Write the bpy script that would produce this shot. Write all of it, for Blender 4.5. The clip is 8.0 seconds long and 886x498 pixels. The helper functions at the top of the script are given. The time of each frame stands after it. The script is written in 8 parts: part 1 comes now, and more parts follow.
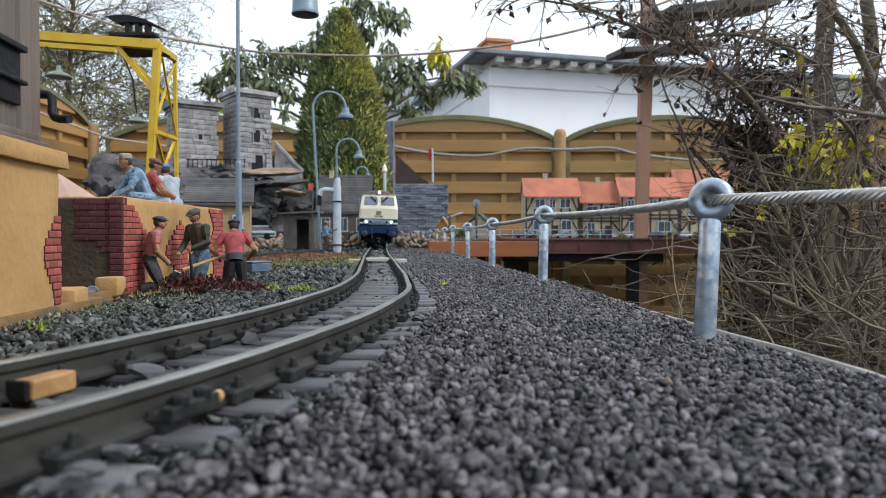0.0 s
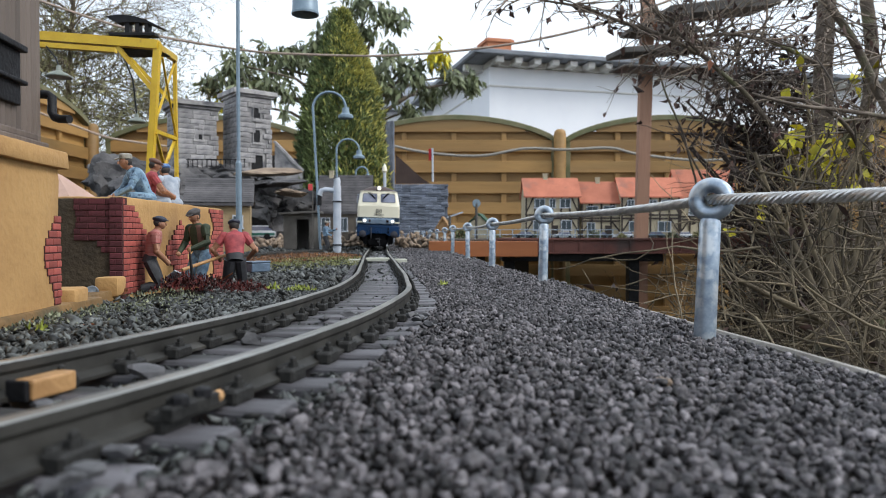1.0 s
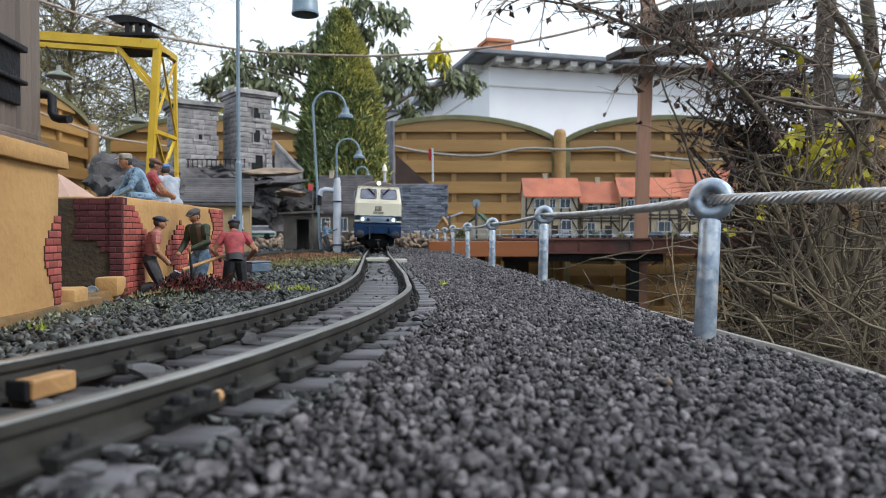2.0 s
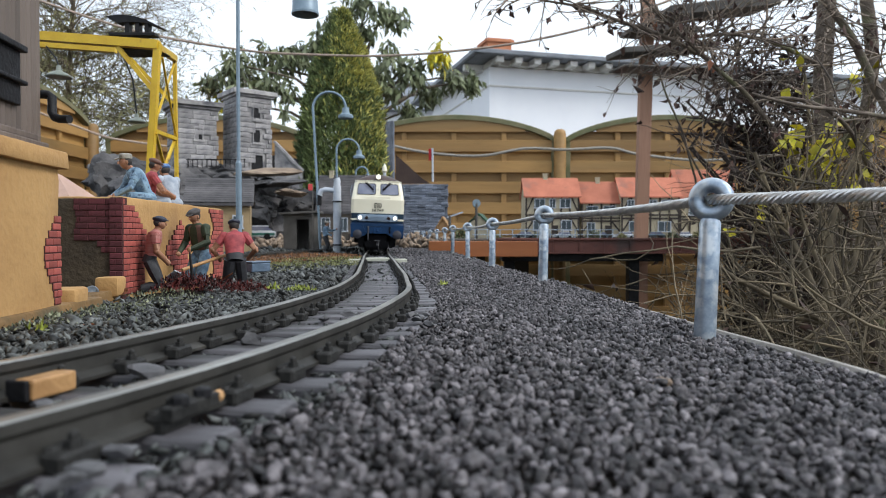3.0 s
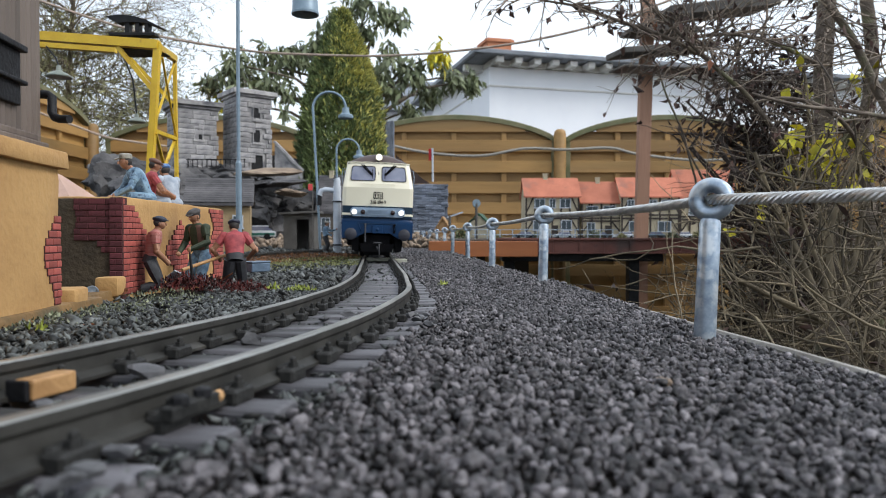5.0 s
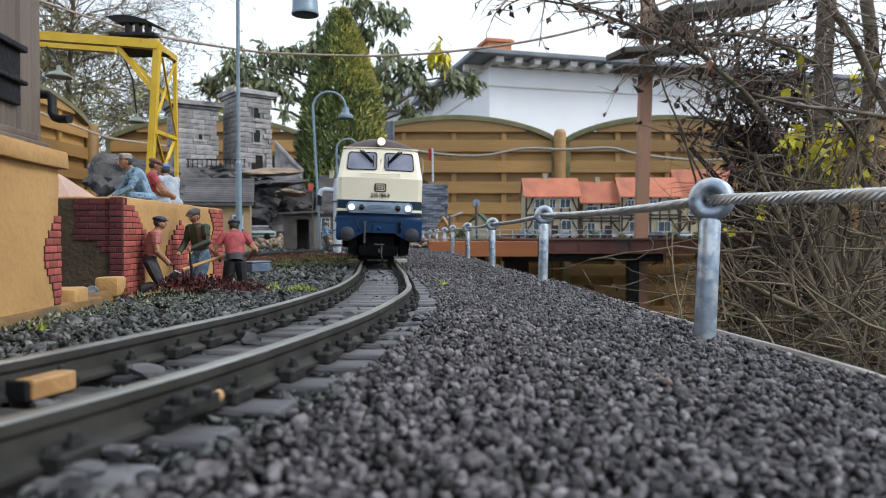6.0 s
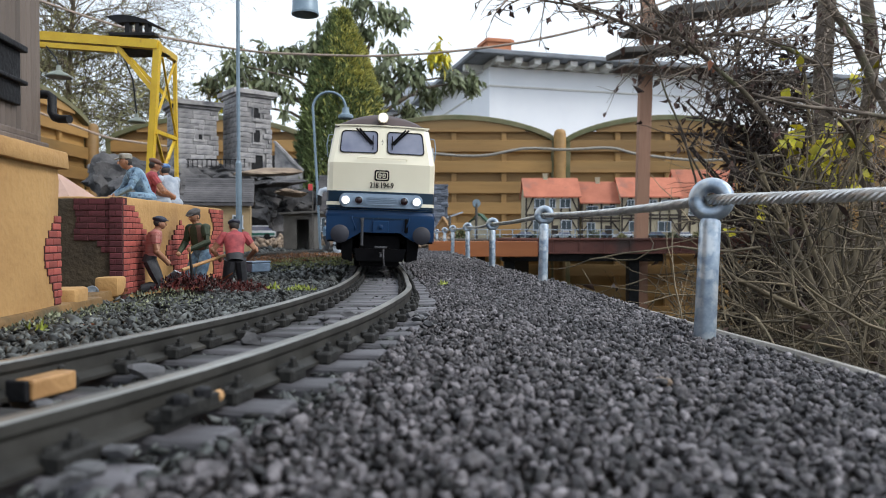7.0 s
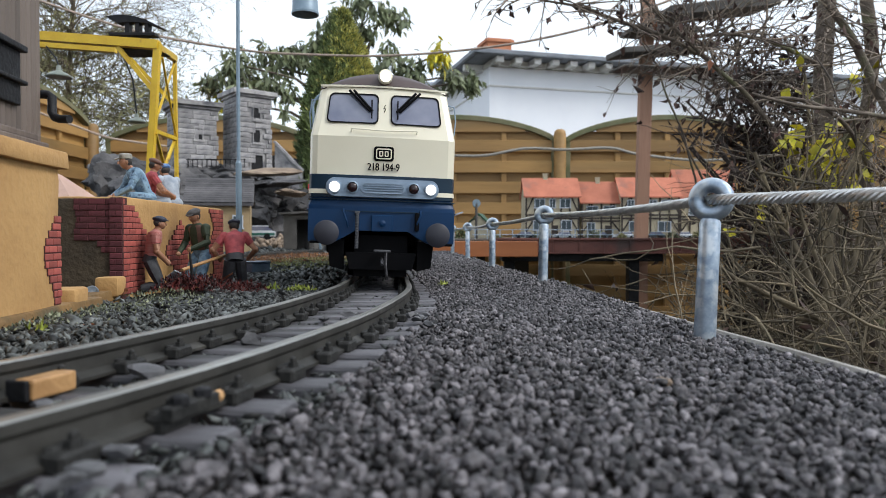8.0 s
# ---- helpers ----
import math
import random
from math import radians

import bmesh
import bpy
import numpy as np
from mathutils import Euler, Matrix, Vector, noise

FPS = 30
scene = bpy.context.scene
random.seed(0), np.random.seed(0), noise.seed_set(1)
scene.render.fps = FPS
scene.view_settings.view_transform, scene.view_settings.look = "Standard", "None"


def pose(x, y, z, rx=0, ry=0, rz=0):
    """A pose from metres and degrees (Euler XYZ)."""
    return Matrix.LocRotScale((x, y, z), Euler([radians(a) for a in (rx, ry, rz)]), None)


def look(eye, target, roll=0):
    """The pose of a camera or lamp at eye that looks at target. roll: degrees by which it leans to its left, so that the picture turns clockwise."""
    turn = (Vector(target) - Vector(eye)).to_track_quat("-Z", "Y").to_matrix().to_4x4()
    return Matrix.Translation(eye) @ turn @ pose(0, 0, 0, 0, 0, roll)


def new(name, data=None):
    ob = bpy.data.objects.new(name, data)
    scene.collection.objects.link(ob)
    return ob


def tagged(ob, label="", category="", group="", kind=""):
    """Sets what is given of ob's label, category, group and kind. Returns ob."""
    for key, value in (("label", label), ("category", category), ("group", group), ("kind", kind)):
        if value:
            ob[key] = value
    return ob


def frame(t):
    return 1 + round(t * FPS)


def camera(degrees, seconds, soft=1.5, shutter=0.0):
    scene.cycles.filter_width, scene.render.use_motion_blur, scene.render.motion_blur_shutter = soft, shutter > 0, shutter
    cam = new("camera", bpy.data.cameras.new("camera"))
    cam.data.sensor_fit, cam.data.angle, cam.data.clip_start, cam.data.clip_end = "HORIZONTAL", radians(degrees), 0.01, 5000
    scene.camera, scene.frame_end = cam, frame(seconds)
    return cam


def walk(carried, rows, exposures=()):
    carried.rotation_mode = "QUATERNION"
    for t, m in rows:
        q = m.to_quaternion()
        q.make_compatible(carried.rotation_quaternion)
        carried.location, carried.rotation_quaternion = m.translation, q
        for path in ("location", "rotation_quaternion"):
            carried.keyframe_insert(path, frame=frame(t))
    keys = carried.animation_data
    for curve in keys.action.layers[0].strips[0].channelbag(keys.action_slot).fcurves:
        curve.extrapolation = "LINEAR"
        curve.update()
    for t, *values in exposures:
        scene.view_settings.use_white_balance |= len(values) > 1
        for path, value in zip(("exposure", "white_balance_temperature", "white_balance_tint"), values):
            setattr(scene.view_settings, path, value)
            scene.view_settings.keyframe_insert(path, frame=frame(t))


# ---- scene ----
# camera: it lies on the layout and stands still
cam = camera(65.0, 8.0, soft=0.5)
cam.data.dof.use_dof = True
cam.data.dof.focus_distance = 0.45
cam.data.dof.aperture_fstop = 26.0
EYE = look((0, 0, 0.045), (0, 1, 0.02632))
walk(cam, [(0.0, EYE), (8.0, EYE)])

# overcast sky, one broad soft sun
scene.view_settings.exposure = 0.52
SUN_UP, SUN_TURN = radians(42), radians(111)
world = bpy.data.worlds.new("overcast_sky")
scene.world = world
world.use_nodes = True
wn, wl = world.node_tree.nodes, world.node_tree.links
sky = wn.new("ShaderNodeTexSky")
sky.sky_type, sky.sun_disc = "NISHITA", False
sky.sun_elevation, sky.sun_rotation = SUN_UP, SUN_TURN
sky.dust_density, sky.air_density = 2.0, 1.0
veil = wn.new("ShaderNodeMix")
veil.data_type = "RGBA"
veil.inputs[0].default_value = 0.72
veil.inputs[7].default_value = (11.3, 12.5, 13.9, 1)
wl.new(sky.outputs[0], veil.inputs[6])
wl.new(veil.outputs[2], wn["Background"].inputs[0])
wn["Background"].inputs[1].default_value = 0.088
sun = new("sun", bpy.data.lights.new("sun", "SUN"))
sun.data.energy, sun.data.angle, sun.data.color = 1.7, radians(20), (1.0, 0.985, 0.96)
sun.matrix_basis = look((4.0, -1.5, 3.9), (0, 0, 0))


# ---- materials ----
def mat(name, c1, c2=None, rough=0.7, metal=0.0, scale=30.0, fine=220.0, bump=0.25, depth=0.002, spread=0.0,
        spots=None, spot_scale=8.0, spot_amount=0.55, island=False, stretch=(1, 1, 1), grime=0.25, coat=0.0, shine=0.5):
    """Two-colour mottled surface with grain, optional patches of a third colour and a tone that differs by piece."""
    m = bpy.data.materials.new(name)
    m.use_nodes = True
    n, l = m.node_tree.nodes, m.node_tree.links
    b = n["Principled BSDF"]
    c2 = c2 or tuple(0.72 * v for v in c1)
    tc = n.new("ShaderNodeTexCoord")
    mp = n.new("ShaderNodeMapping")
    mp.inputs["Scale"].default_value = stretch
    l.new(tc.outputs["Object"], mp.inputs[0])

    def noise_at(s, d=4.0):
        t = n.new("ShaderNodeTexNoise")
        t.inputs["Scale"].default_value, t.inputs["Detail"].default_value = s, d
        l.new(mp.outputs[0], t.inputs["Vector"])
        return t.outputs["Fac"]

    def mix(a, c, f, mode="MIX"):
        x = n.new("ShaderNodeMix")
        x.data_type, x.blend_type = "RGBA", mode
        for v, i in ((f, 0), (a, 6), (c, 7)):
            if hasattr(v, "links"):
                l.new(v, x.inputs[i])
            elif i:
                x.inputs[i].default_value = (*v, 1)
            else:
                x.inputs[i].default_value = v
        return x.outputs[2]

    def ramp(v, lo, hi):
        r = n.new("ShaderNodeMapRange")
        r.inputs[1].default_value, r.inputs[2].default_value = lo, hi
        l.new(v, r.inputs[0])
        return r.outputs[0]

    big, small = noise_at(scale), noise_at(fine, 3.0)
    col = mix(c1, c2, ramp(big, 0.32, 0.68))
    col = mix(col, tuple(0.45 * v for v in c2), ramp(small, 0.55, 0.85) if grime >= 1 else mixf(n, l, ramp(small, 0.5, 0.85), grime))
    if spots:
        col = mix(col, spots, ramp(noise_at(spot_scale), spot_amount, spot_amount + 0.12))
    if spread or island:
        src = n.new("ShaderNodeNewGeometry").outputs["Random Per Island"] if island else n.new("ShaderNodeObjectInfo").outputs["Random"]
        tone = n.new("ShaderNodeMapRange")
        tone.inputs[3].default_value, tone.inputs[4].default_value = 1 - spread, 1 + spread
        l.new(src, tone.inputs[0])
        hsv = n.new("ShaderNodeHueSaturation")
        l.new(tone.outputs[0], hsv.inputs["Value"])
        l.new(col, hsv.inputs["Color"])
        col = hsv.outputs[0]
    l.new(col, b.inputs["Base Color"])
    rr = n.new("ShaderNodeMapRange")
    rr.inputs[3].default_value, rr.inputs[4].default_value = max(0.03, rough - 0.12), min(1, rough + 0.12)
    l.new(big, rr.inputs[0])
    l.new(rr.outputs[0], b.inputs["Roughness"])
    b.inputs["Metallic"].default_value = metal
    b.inputs["Coat Weight"].default_value = coat
    b.inputs["Specular IOR Level"].default_value = shine
    if bump:
        bp = n.new("ShaderNodeBump")
        bp.inputs["Strength"].default_value, bp.inputs["Distance"].default_value = bump, depth
        l.new(small, bp.inputs["Height"])
        l.new(bp.outputs[0], b.inputs["Normal"])
    return m


def mixf(n, l, v, k):
    x = n.new("ShaderNodeMath")
    x.operation = "MULTIPLY"
    x.inputs[1].default_value = k
    l.new(v, x.inputs[0])
    return x.outputs[0]


def glow(name, colour, strength):
    m = bpy.data.materials.new(name)
    m.use_nodes = True
    b = m.node_tree.nodes["Principled BSDF"]
    b.inputs["Base Color"].default_value = (*colour, 1)
    b.inputs["Emission Color"].default_value = (*colour, 1)
    b.inputs["Emission Strength"].default_value = strength
    return m


def glass(name, tint, rough=0.03):
    m = bpy.data.materials.new(name)
    m.use_nodes = True
    b = m.node_tree.nodes["Principled BSDF"]
    b.inputs["Base Color"].default_value = (*tint, 1)
    b.inputs["Roughness"].default_value = rough
    b.inputs["IOR"].default_value = 1.5
    b.inputs["Coat Weight"].default_value = 0.5
    return m


LAVA = mat("lava_gravel", (0.138, 0.127, 0.134), (0.006, 0.0055, 0.007), 0.56, scale=220, fine=900, bump=0.8, depth=0.0008, spread=0.92, island=True, shine=0.4)
SLATE = mat("slate_chips", (0.105, 0.112, 0.108), (0.006, 0.007, 0.007), 0.55, scale=160, fine=700, bump=0.4, depth=0.0005, spread=0.95, island=True, shine=0.3)
SOIL = mat("dark_soil", (0.018, 0.0155, 0.013), (0.006, 0.0052, 0.0046), 0.95, scale=60, fine=500, bump=0.8, shine=0.1)
EARTH = mat("garden_earth", (0.06, 0.045, 0.03), (0.03, 0.024, 0.016), 0.95, scale=3, fine=40, bump=0.8, depth=0.02, spots=(0.05, 0.07, 0.02), spot_scale=1.5)
RAIL = mat("weathered_brass_rail", (0.05, 0.048, 0.043), (0.02, 0.019, 0.017), 0.52, metal=0.25, scale=80, fine=600, bump=0.12, depth=0.0004, spots=(0.1, 0.095, 0.085), spot_scale=55, spot_amount=0.62, shine=0.35)
RAIL_TOP = mat("polished_rail_head", (0.44, 0.43, 0.4), (0.22, 0.215, 0.2), 0.36, metal=0.85, scale=80, fine=500, bump=0.06, depth=0.0003, stretch=(1, 0.2, 1))
SLEEPER = mat("grey_sleeper_plastic", (0.165, 0.16, 0.175), (0.045, 0.043, 0.048), 0.6, scale=70, fine=420, bump=0.5, depth=0.0006, spread=0.4, stretch=(0.25, 1, 1), spots=(0.03, 0.03, 0.028), spot_scale=45, spot_amount=0.58)
CHAIR = mat("dark_rail_chair", (0.026, 0.025, 0.023), (0.01, 0.01, 0.0095), 0.6, scale=120, fine=600, shine=0.3)
TAN_WOOD = mat("bare_tan_wood", (0.42, 0.24, 0.1), (0.3, 0.16, 0.06), 0.6, scale=60, fine=400, stretch=(0.2, 1, 1))
ZINC = mat("galvanised_steel", (0.4, 0.47, 0.55), (0.2, 0.26, 0.34), 0.44, metal=0.78, scale=190, fine=600, bump=0.12, depth=0.0003, spots=(0.55, 0.59, 0.62), spot_scale=120, spot_amount=0.5)
STEEL_ROPE = mat("stainless_strand", (0.78, 0.77, 0.75), (0.55, 0.54, 0.53), 0.42, metal=0.9, scale=100, fine=600, bump=0.05, depth=0.0002)
STRIP = mat("weathered_edge_strip", (0.33, 0.31, 0.28), (0.17, 0.155, 0.135), 0.75, scale=30, fine=300)
CREAM = mat("cream_loco_paint", (0.74, 0.695, 0.55), (0.7, 0.655, 0.51), 0.35, scale=20, fine=900, bump=0.02, depth=0.0002, grime=0.05, coat=0.2)
BLUE = mat("ocean_blue_loco_paint", (0.004, 0.03, 0.088), (0.0035, 0.024, 0.07), 0.42, scale=30, fine=900, bump=0.03, depth=0.0002, grime=0.2, shine=0.2)
NAVY = mat("dark_blue_band", (0.003, 0.021, 0.042), (0.003, 0.017, 0.035), 0.4, shine=0.3, scale=30, fine=900, bump=0.02, grime=0.1)
UMBER = mat("umber_roof_paint", (0.065, 0.042, 0.038), (0.05, 0.033, 0.03), 0.5, scale=40, fine=700, bump=0.05, depth=0.0003)
BLACK = mat("black_plastic", (0.004, 0.004, 0.005), (0.003, 0.003, 0.0035), 0.6, shine=0.06, scale=60, fine=700, bump=0.1, depth=0.0003)
GREY_PANEL = mat("grey_light_panel", (0.24, 0.31, 0.4), (0.2, 0.27, 0.35), 0.4, metal=0.2, scale=60, fine=700, bump=0.03)
# the paler mottling paints a hazy sky reflection into the tint
CAB_GLASS = mat("tinted_glass_painted_reflection", (0.23, 0.24, 0.3), (0.1, 0.115, 0.185), 0.14, scale=26, fine=300, bump=0, grime=0.05, coat=0.6)
LAMP_ON = glow("lit_headlight", (1.0, 0.97, 0.88), 1.0)
RED_LENS = mat("red_lens", (0.022, 0.005, 0.006), (0.012, 0.003, 0.004), 0.25, bump=0)
FENCE_WOOD = mat("varnished_fence_pine", (0.36, 0.205, 0.065), (0.22, 0.122, 0.038), 0.6, scale=6, fine=45, bump=0.4, depth=0.004, spread=0.3, spots=(0.23, 0.145, 0.055), spot_scale=3.5, spot_amount=0.54, stretch=(0.15, 1, 1))
FENCE_MOSS = mat("mossy_fence_cap", (0.18, 0.16, 0.09), (0.1, 0.11, 0.05), 0.85, scale=8, fine=70, bump=0.4, depth=0.003)
FENCE_GREY = mat("silvered_fence_wood", (0.2, 0.19, 0.17), (0.13, 0.12, 0.11), 0.85, scale=8, fine=70, bump=0.4, depth=0.003)
WHITE_WALL = mat("white_render", (0.84, 0.86, 0.9), (0.8, 0.82, 0.87), 0.85, scale=2, fine=60, bump=0.1, depth=0.004, grime=0.05)


# ---- builders ----
def thing(name, label, category, at=(0, 0, 0), group="", kind="", turn=0.0):
    ob = new(name)
    ob.empty_display_size = 0.02
    ob.matrix_basis = pose(*at, 0, 0, turn)
    return tagged(ob, label, category, group, kind)


def part(name, bm, material, parent=None, label="", smooth=False, kind="", sharp=38):
    me = bpy.data.meshes.new(name)
    bmesh.ops.recalc_face_normals(bm, faces=bm.faces)
    bm.to_mesh(me)
    bm.free()
    for mm in material if isinstance(material, (list, tuple)) else [material]:
        me.materials.append(mm)
    if smooth:
        me.polygons.foreach_set("use_smooth", [True] * len(me.polygons))
        me.set_sharp_from_angle(angle=radians(sharp))
    ob = new(name, me)
    ob.parent = parent
    return tagged(ob, label, kind=kind)


def same(name, ob, m, parent, label=""):
    """Another piece on the same mesh."""
    o = new(name, ob.data)
    o.parent = parent
    o.matrix_basis = m
    return tagged(o, label)


def box(bm, x0, x1, y0, y1, z0, z1, bevel=0.0, m=None, seg=2, index=0):
    r = bmesh.ops.create_cube(bm, size=1.0)
    vs = r["verts"]
    bmesh.ops.scale(bm, vec=(x1 - x0, y1 - y0, z1 - z0), verts=vs)
    bmesh.ops.translate(bm, vec=((x0 + x1) / 2, (y0 + y1) / 2, (z0 + z1) / 2), verts=vs)
    if bevel:
        es = list({e for v in vs for e in v.link_edges})
        out = bmesh.ops.bevel(bm, geom=es, offset=bevel, segments=seg, affect="EDGES", profile=0.5)
        vs = list({v for f in out["faces"] for v in f.verts} | {v for v in vs if v.is_valid})
    if m is not None:
        bmesh.ops.transform(bm, matrix=m, verts=vs)
    if index:
        for f in {f for v in vs for f in v.link_faces}:
            f.material_index = index
    return vs


def sweep(bm, path, ring, closed_ends=True):
    """Carry a closed outline of (sideways, up) along a path of points."""
    pts = [Vector(p) for p in path]
    rows = []
    side0 = None
    for i, p in enumerate(pts):
        d = (pts[min(i + 1, len(pts) - 1)] - pts[max(i - 1, 0)]).normalized()
        side = d.cross(Vector((0, 0, 1)))
        if side.length < 0.25:
            side = side0 if side0 is not None else Vector((1, 0, 0))
        side = (side - d * side.dot(d)).normalized()
        if side0 is not None and side.dot(side0) < 0:
            side = -side
        side0 = side
        up = side.cross(d)
        rows.append([bm.verts.new(p + side * a + up * b) for a, b in ring])
    k = len(ring)
    for a, b in zip(rows, rows[1:]):
        for i in range(k):
            bm.faces.new((a[i], a[(i + 1) % k], b[(i + 1) % k], b[i]))
    if closed_ends:
        bm.faces.new(rows[0])
        bm.faces.new(rows[-1])
    return rows


def tube(bm, path, r, n=8, r2=None):
    """A round rod along a path, tapering from r to r2."""
    pts = [Vector(p) for p in path]
    rows, ref = [], None
    for i, p in enumerate(pts):
        d = (pts[min(i + 1, len(pts) - 1)] - pts[max(i - 1, 0)]).normalized()
        if ref is None:
            ref = Vector((0, 0, 1)) if abs(d.z) < 0.9 else Vector((1, 0, 0))
        a = d.cross(ref).normalized()
        b = a.cross(d)
        ref = b
        rr = r if r2 is None else r + (r2 - r) * i / (len(pts) - 1)
        rows.append([bm.verts.new(p + rr * (a * math.cos(t) + b * math.sin(t))) for t in (2 * math.pi * k / n for k in range(n))])
    for u, v in zip(rows, rows[1:]):
        for i in range(n):
            bm.faces.new((u[i], u[(i + 1) % n], v[(i + 1) % n], v[i]))
    bm.faces.new(rows[0])
    bm.faces.new(rows[-1])


def lathe(bm, profile, n=20, m=None):
    """Turn a profile of (radius, height) about z."""
    m = m or Matrix()
    rows = []
    for r, z in profile:
        rows.append([bm.verts.new(m @ Vector((max(r, 1e-5) * math.cos(t), max(r, 1e-5) * math.sin(t), z))) for t in (2 * math.pi * k / n for k in range(n))])
    for u, v in zip(rows, rows[1:]):
        for i in range(n):
            bm.faces.new((u[i], u[(i + 1) % n], v[(i + 1) % n], v[i]))
    bm.faces.new(rows[0])
    bm.faces.new(rows[-1])


def prism(bm, outline, y0, y1, m=None, index=0):
    """An outline of (x, z) pushed from y0 to y1."""
    m = m or Matrix()
    a = [bm.verts.new(m @ Vector((x, y0, z))) for x, z in outline]
    b = [bm.verts.new(m @ Vector((x, y1, z))) for x, z in outline]
    fs = [bm.faces.new(a), bm.faces.new(b)]
    k = len(a)
    for i in range(k):
        fs.append(bm.faces.new((a[i], a[(i + 1) % k], b[(i + 1) % k], b[i])))
    for f in fs:
        f.material_index = index
    return fs


def rounded(x0, x1, z0, z1, r, n=4):
    """Outline of a rectangle with round corners."""
    out = []
    for cx, cz, a in ((x1 - r, z1 - r, 0), (x0 + r, z1 - r, 90), (x0 + r, z0 + r, 180), (x1 - r, z0 + r, 270)):
        for i in range(n + 1):
            t = radians(a + 90 * i / n)
            out.append((cx + r * math.cos(t), cz + r * math.sin(t)))
    return out


def spline(knots, v):
    """Catmull-Rom through (key, value) knots."""
    i = max(0, min(len(knots) - 2, sum(1 for k in knots if k[0] <= v) - 1))
    (a, p), (b, q) = knots[i], knots[i + 1]
    u = (v - a) / (b - a)
    k0, k3 = knots[max(i - 1, 0)], knots[min(i + 2, len(knots) - 1)]
    m0 = (q - k0[1]) / (b - k0[0]) * (b - a)
    m1 = (k3[1] - p) / (k3[0] - a) * (b - a)
    if u < 0 or u > 1:
        s = (q - p) / (b - a)
        return p + (v - a) * s
    return (2 * u**3 - 3 * u**2 + 1) * p + (u**3 - 2 * u**2 + u) * m0 + (3 * u**2 - 2 * u**3) * q + (u**3 - u**2) * m1


def stones(name, spots, material, template, seed, parent=None, flat=0.75):
    """Many small stones in one mesh: spots are rows of x, y, z, size."""
    g = np.random.default_rng(seed)
    bm = bmesh.new()
    bmesh.ops.create_icosphere(bm, subdivisions=template, radius=1.0)
    base = np.array([v.co[:] for v in bm.verts])
    faces = np.array([[v.index for v in f.verts] for f in bm.faces])
    bm.free()
    n, k = len(spots), len(base)
    s = np.asarray(spots, float)
    q = g.normal(size=(n, 4))
    q /= np.linalg.norm(q, axis=1)[:, None]
    w, x, y, z = q.T
    rot = np.stack([1 - 2 * (y * y + z * z), 2 * (x * y - z * w), 2 * (x * z + y * w),
                    2 * (x * y + z * w), 1 - 2 * (x * x + z * z), 2 * (y * z - x * w),
                    2 * (x * z - y * w), 2 * (y * z + x * w), 1 - 2 * (x * x + y * y)], 1).reshape(n, 3, 3)
    shape = base[None] * (1 + g.uniform(-0.24, 0.24, (n, k, 1)))
    for _ in range(6):
        face = g.normal(size=(n, 3))
        face /= np.linalg.norm(face, axis=1)[:, None]
        over = np.maximum(0, np.einsum("nki,ni->nk", shape, face) - g.uniform(0.3, 0.72, (n, 1)))
        shape = shape - over[:, :, None] * face[:, None, :]
    shape = shape * g.uniform(0.6 if flat > 0.6 else 0.4, 1.25 if flat > 0.6 else 1.6, (n, 1, 3)) * np.array([1, 1, flat])
    if flat > 0.6:
        pts = np.einsum("nij,nkj->nki", rot, shape)
    else:
        tilt = g.uniform(-0.9, 0.9, (n, 2))
        yaw = g.uniform(0, 6.28, n)
        cx, sx = np.cos(yaw), np.sin(yaw)
        px = shape[:, :, 0] * cx[:, None] - shape[:, :, 1] * sx[:, None]
        py = shape[:, :, 0] * sx[:, None] + shape[:, :, 1] * cx[:, None]
        pts = np.stack([px, py, shape[:, :, 2] + px * tilt[:, :1] + py * tilt[:, 1:]], 2)
    pts = pts * s[:, None, 3:4] + s[:, None, :3]
    idx = (faces[None] + (np.arange(n) * k)[:, None, None]).reshape(-1, 3)
    me = bpy.data.meshes.new(name)
    me.vertices.add(n * k)
    me.vertices.foreach_set("co", pts.reshape(-1).astype(np.float32))
    me.loops.add(len(idx) * 3)
    me.loops.foreach_set("vertex_index", idx.reshape(-1).astype(np.int32))
    me.polygons.add(len(idx))
    me.polygons.foreach_set("loop_start", np.arange(0, len(idx) * 3, 3, dtype=np.int32))
    me.update(calc_edges=True)
    me.materials.append(material)
    ob = new(name, me)
    ob.parent = parent
    return ob


# ---- the lie of the land ----
TRACK_X = [(-0.3, -0.1672), (0.0, -0.111), (0.06, -0.099), (0.1, -0.0887), (0.15, -0.0748), (0.2, -0.0629), (0.28, -0.051), (0.4, -0.044), (0.55, -0.052),
           (0.7, -0.0628), (0.85, -0.0777), (1.0, -0.0923), (1.3, -0.1229), (1.6, -0.1508), (2.08, -0.1932), (3.6, -0.3299)]
RAIL_Z = [(-0.3, 0.0285), (0.0, 0.0217), (0.14, 0.0174), (0.2, 0.0169), (0.28, 0.0156), (0.39, 0.0143), (0.55, 0.0101), (0.75, 0.0079),
          (0.95, 0.0083), (1.2, 0.009), (1.5, 0.0096), (1.75, 0.0104), (2.1, 0.0124), (3.6, 0.0199)]
EDGE_X = [(-0.5, 0.15), (0.0, 0.14), (0.2, 0.133), (0.3, 0.124), (0.5, 0.118), (0.66, 0.109), (0.98, 0.082), (1.36, 0.06), (1.7, 0.037), (2.4, -0.01), (3.2, -0.07)]


def track_x(y):
    return spline(TRACK_X, y)


def rail_z(y):
    return spline(RAIL_Z, y)


def edge_x(y):
    return spline(EDGE_X, y)


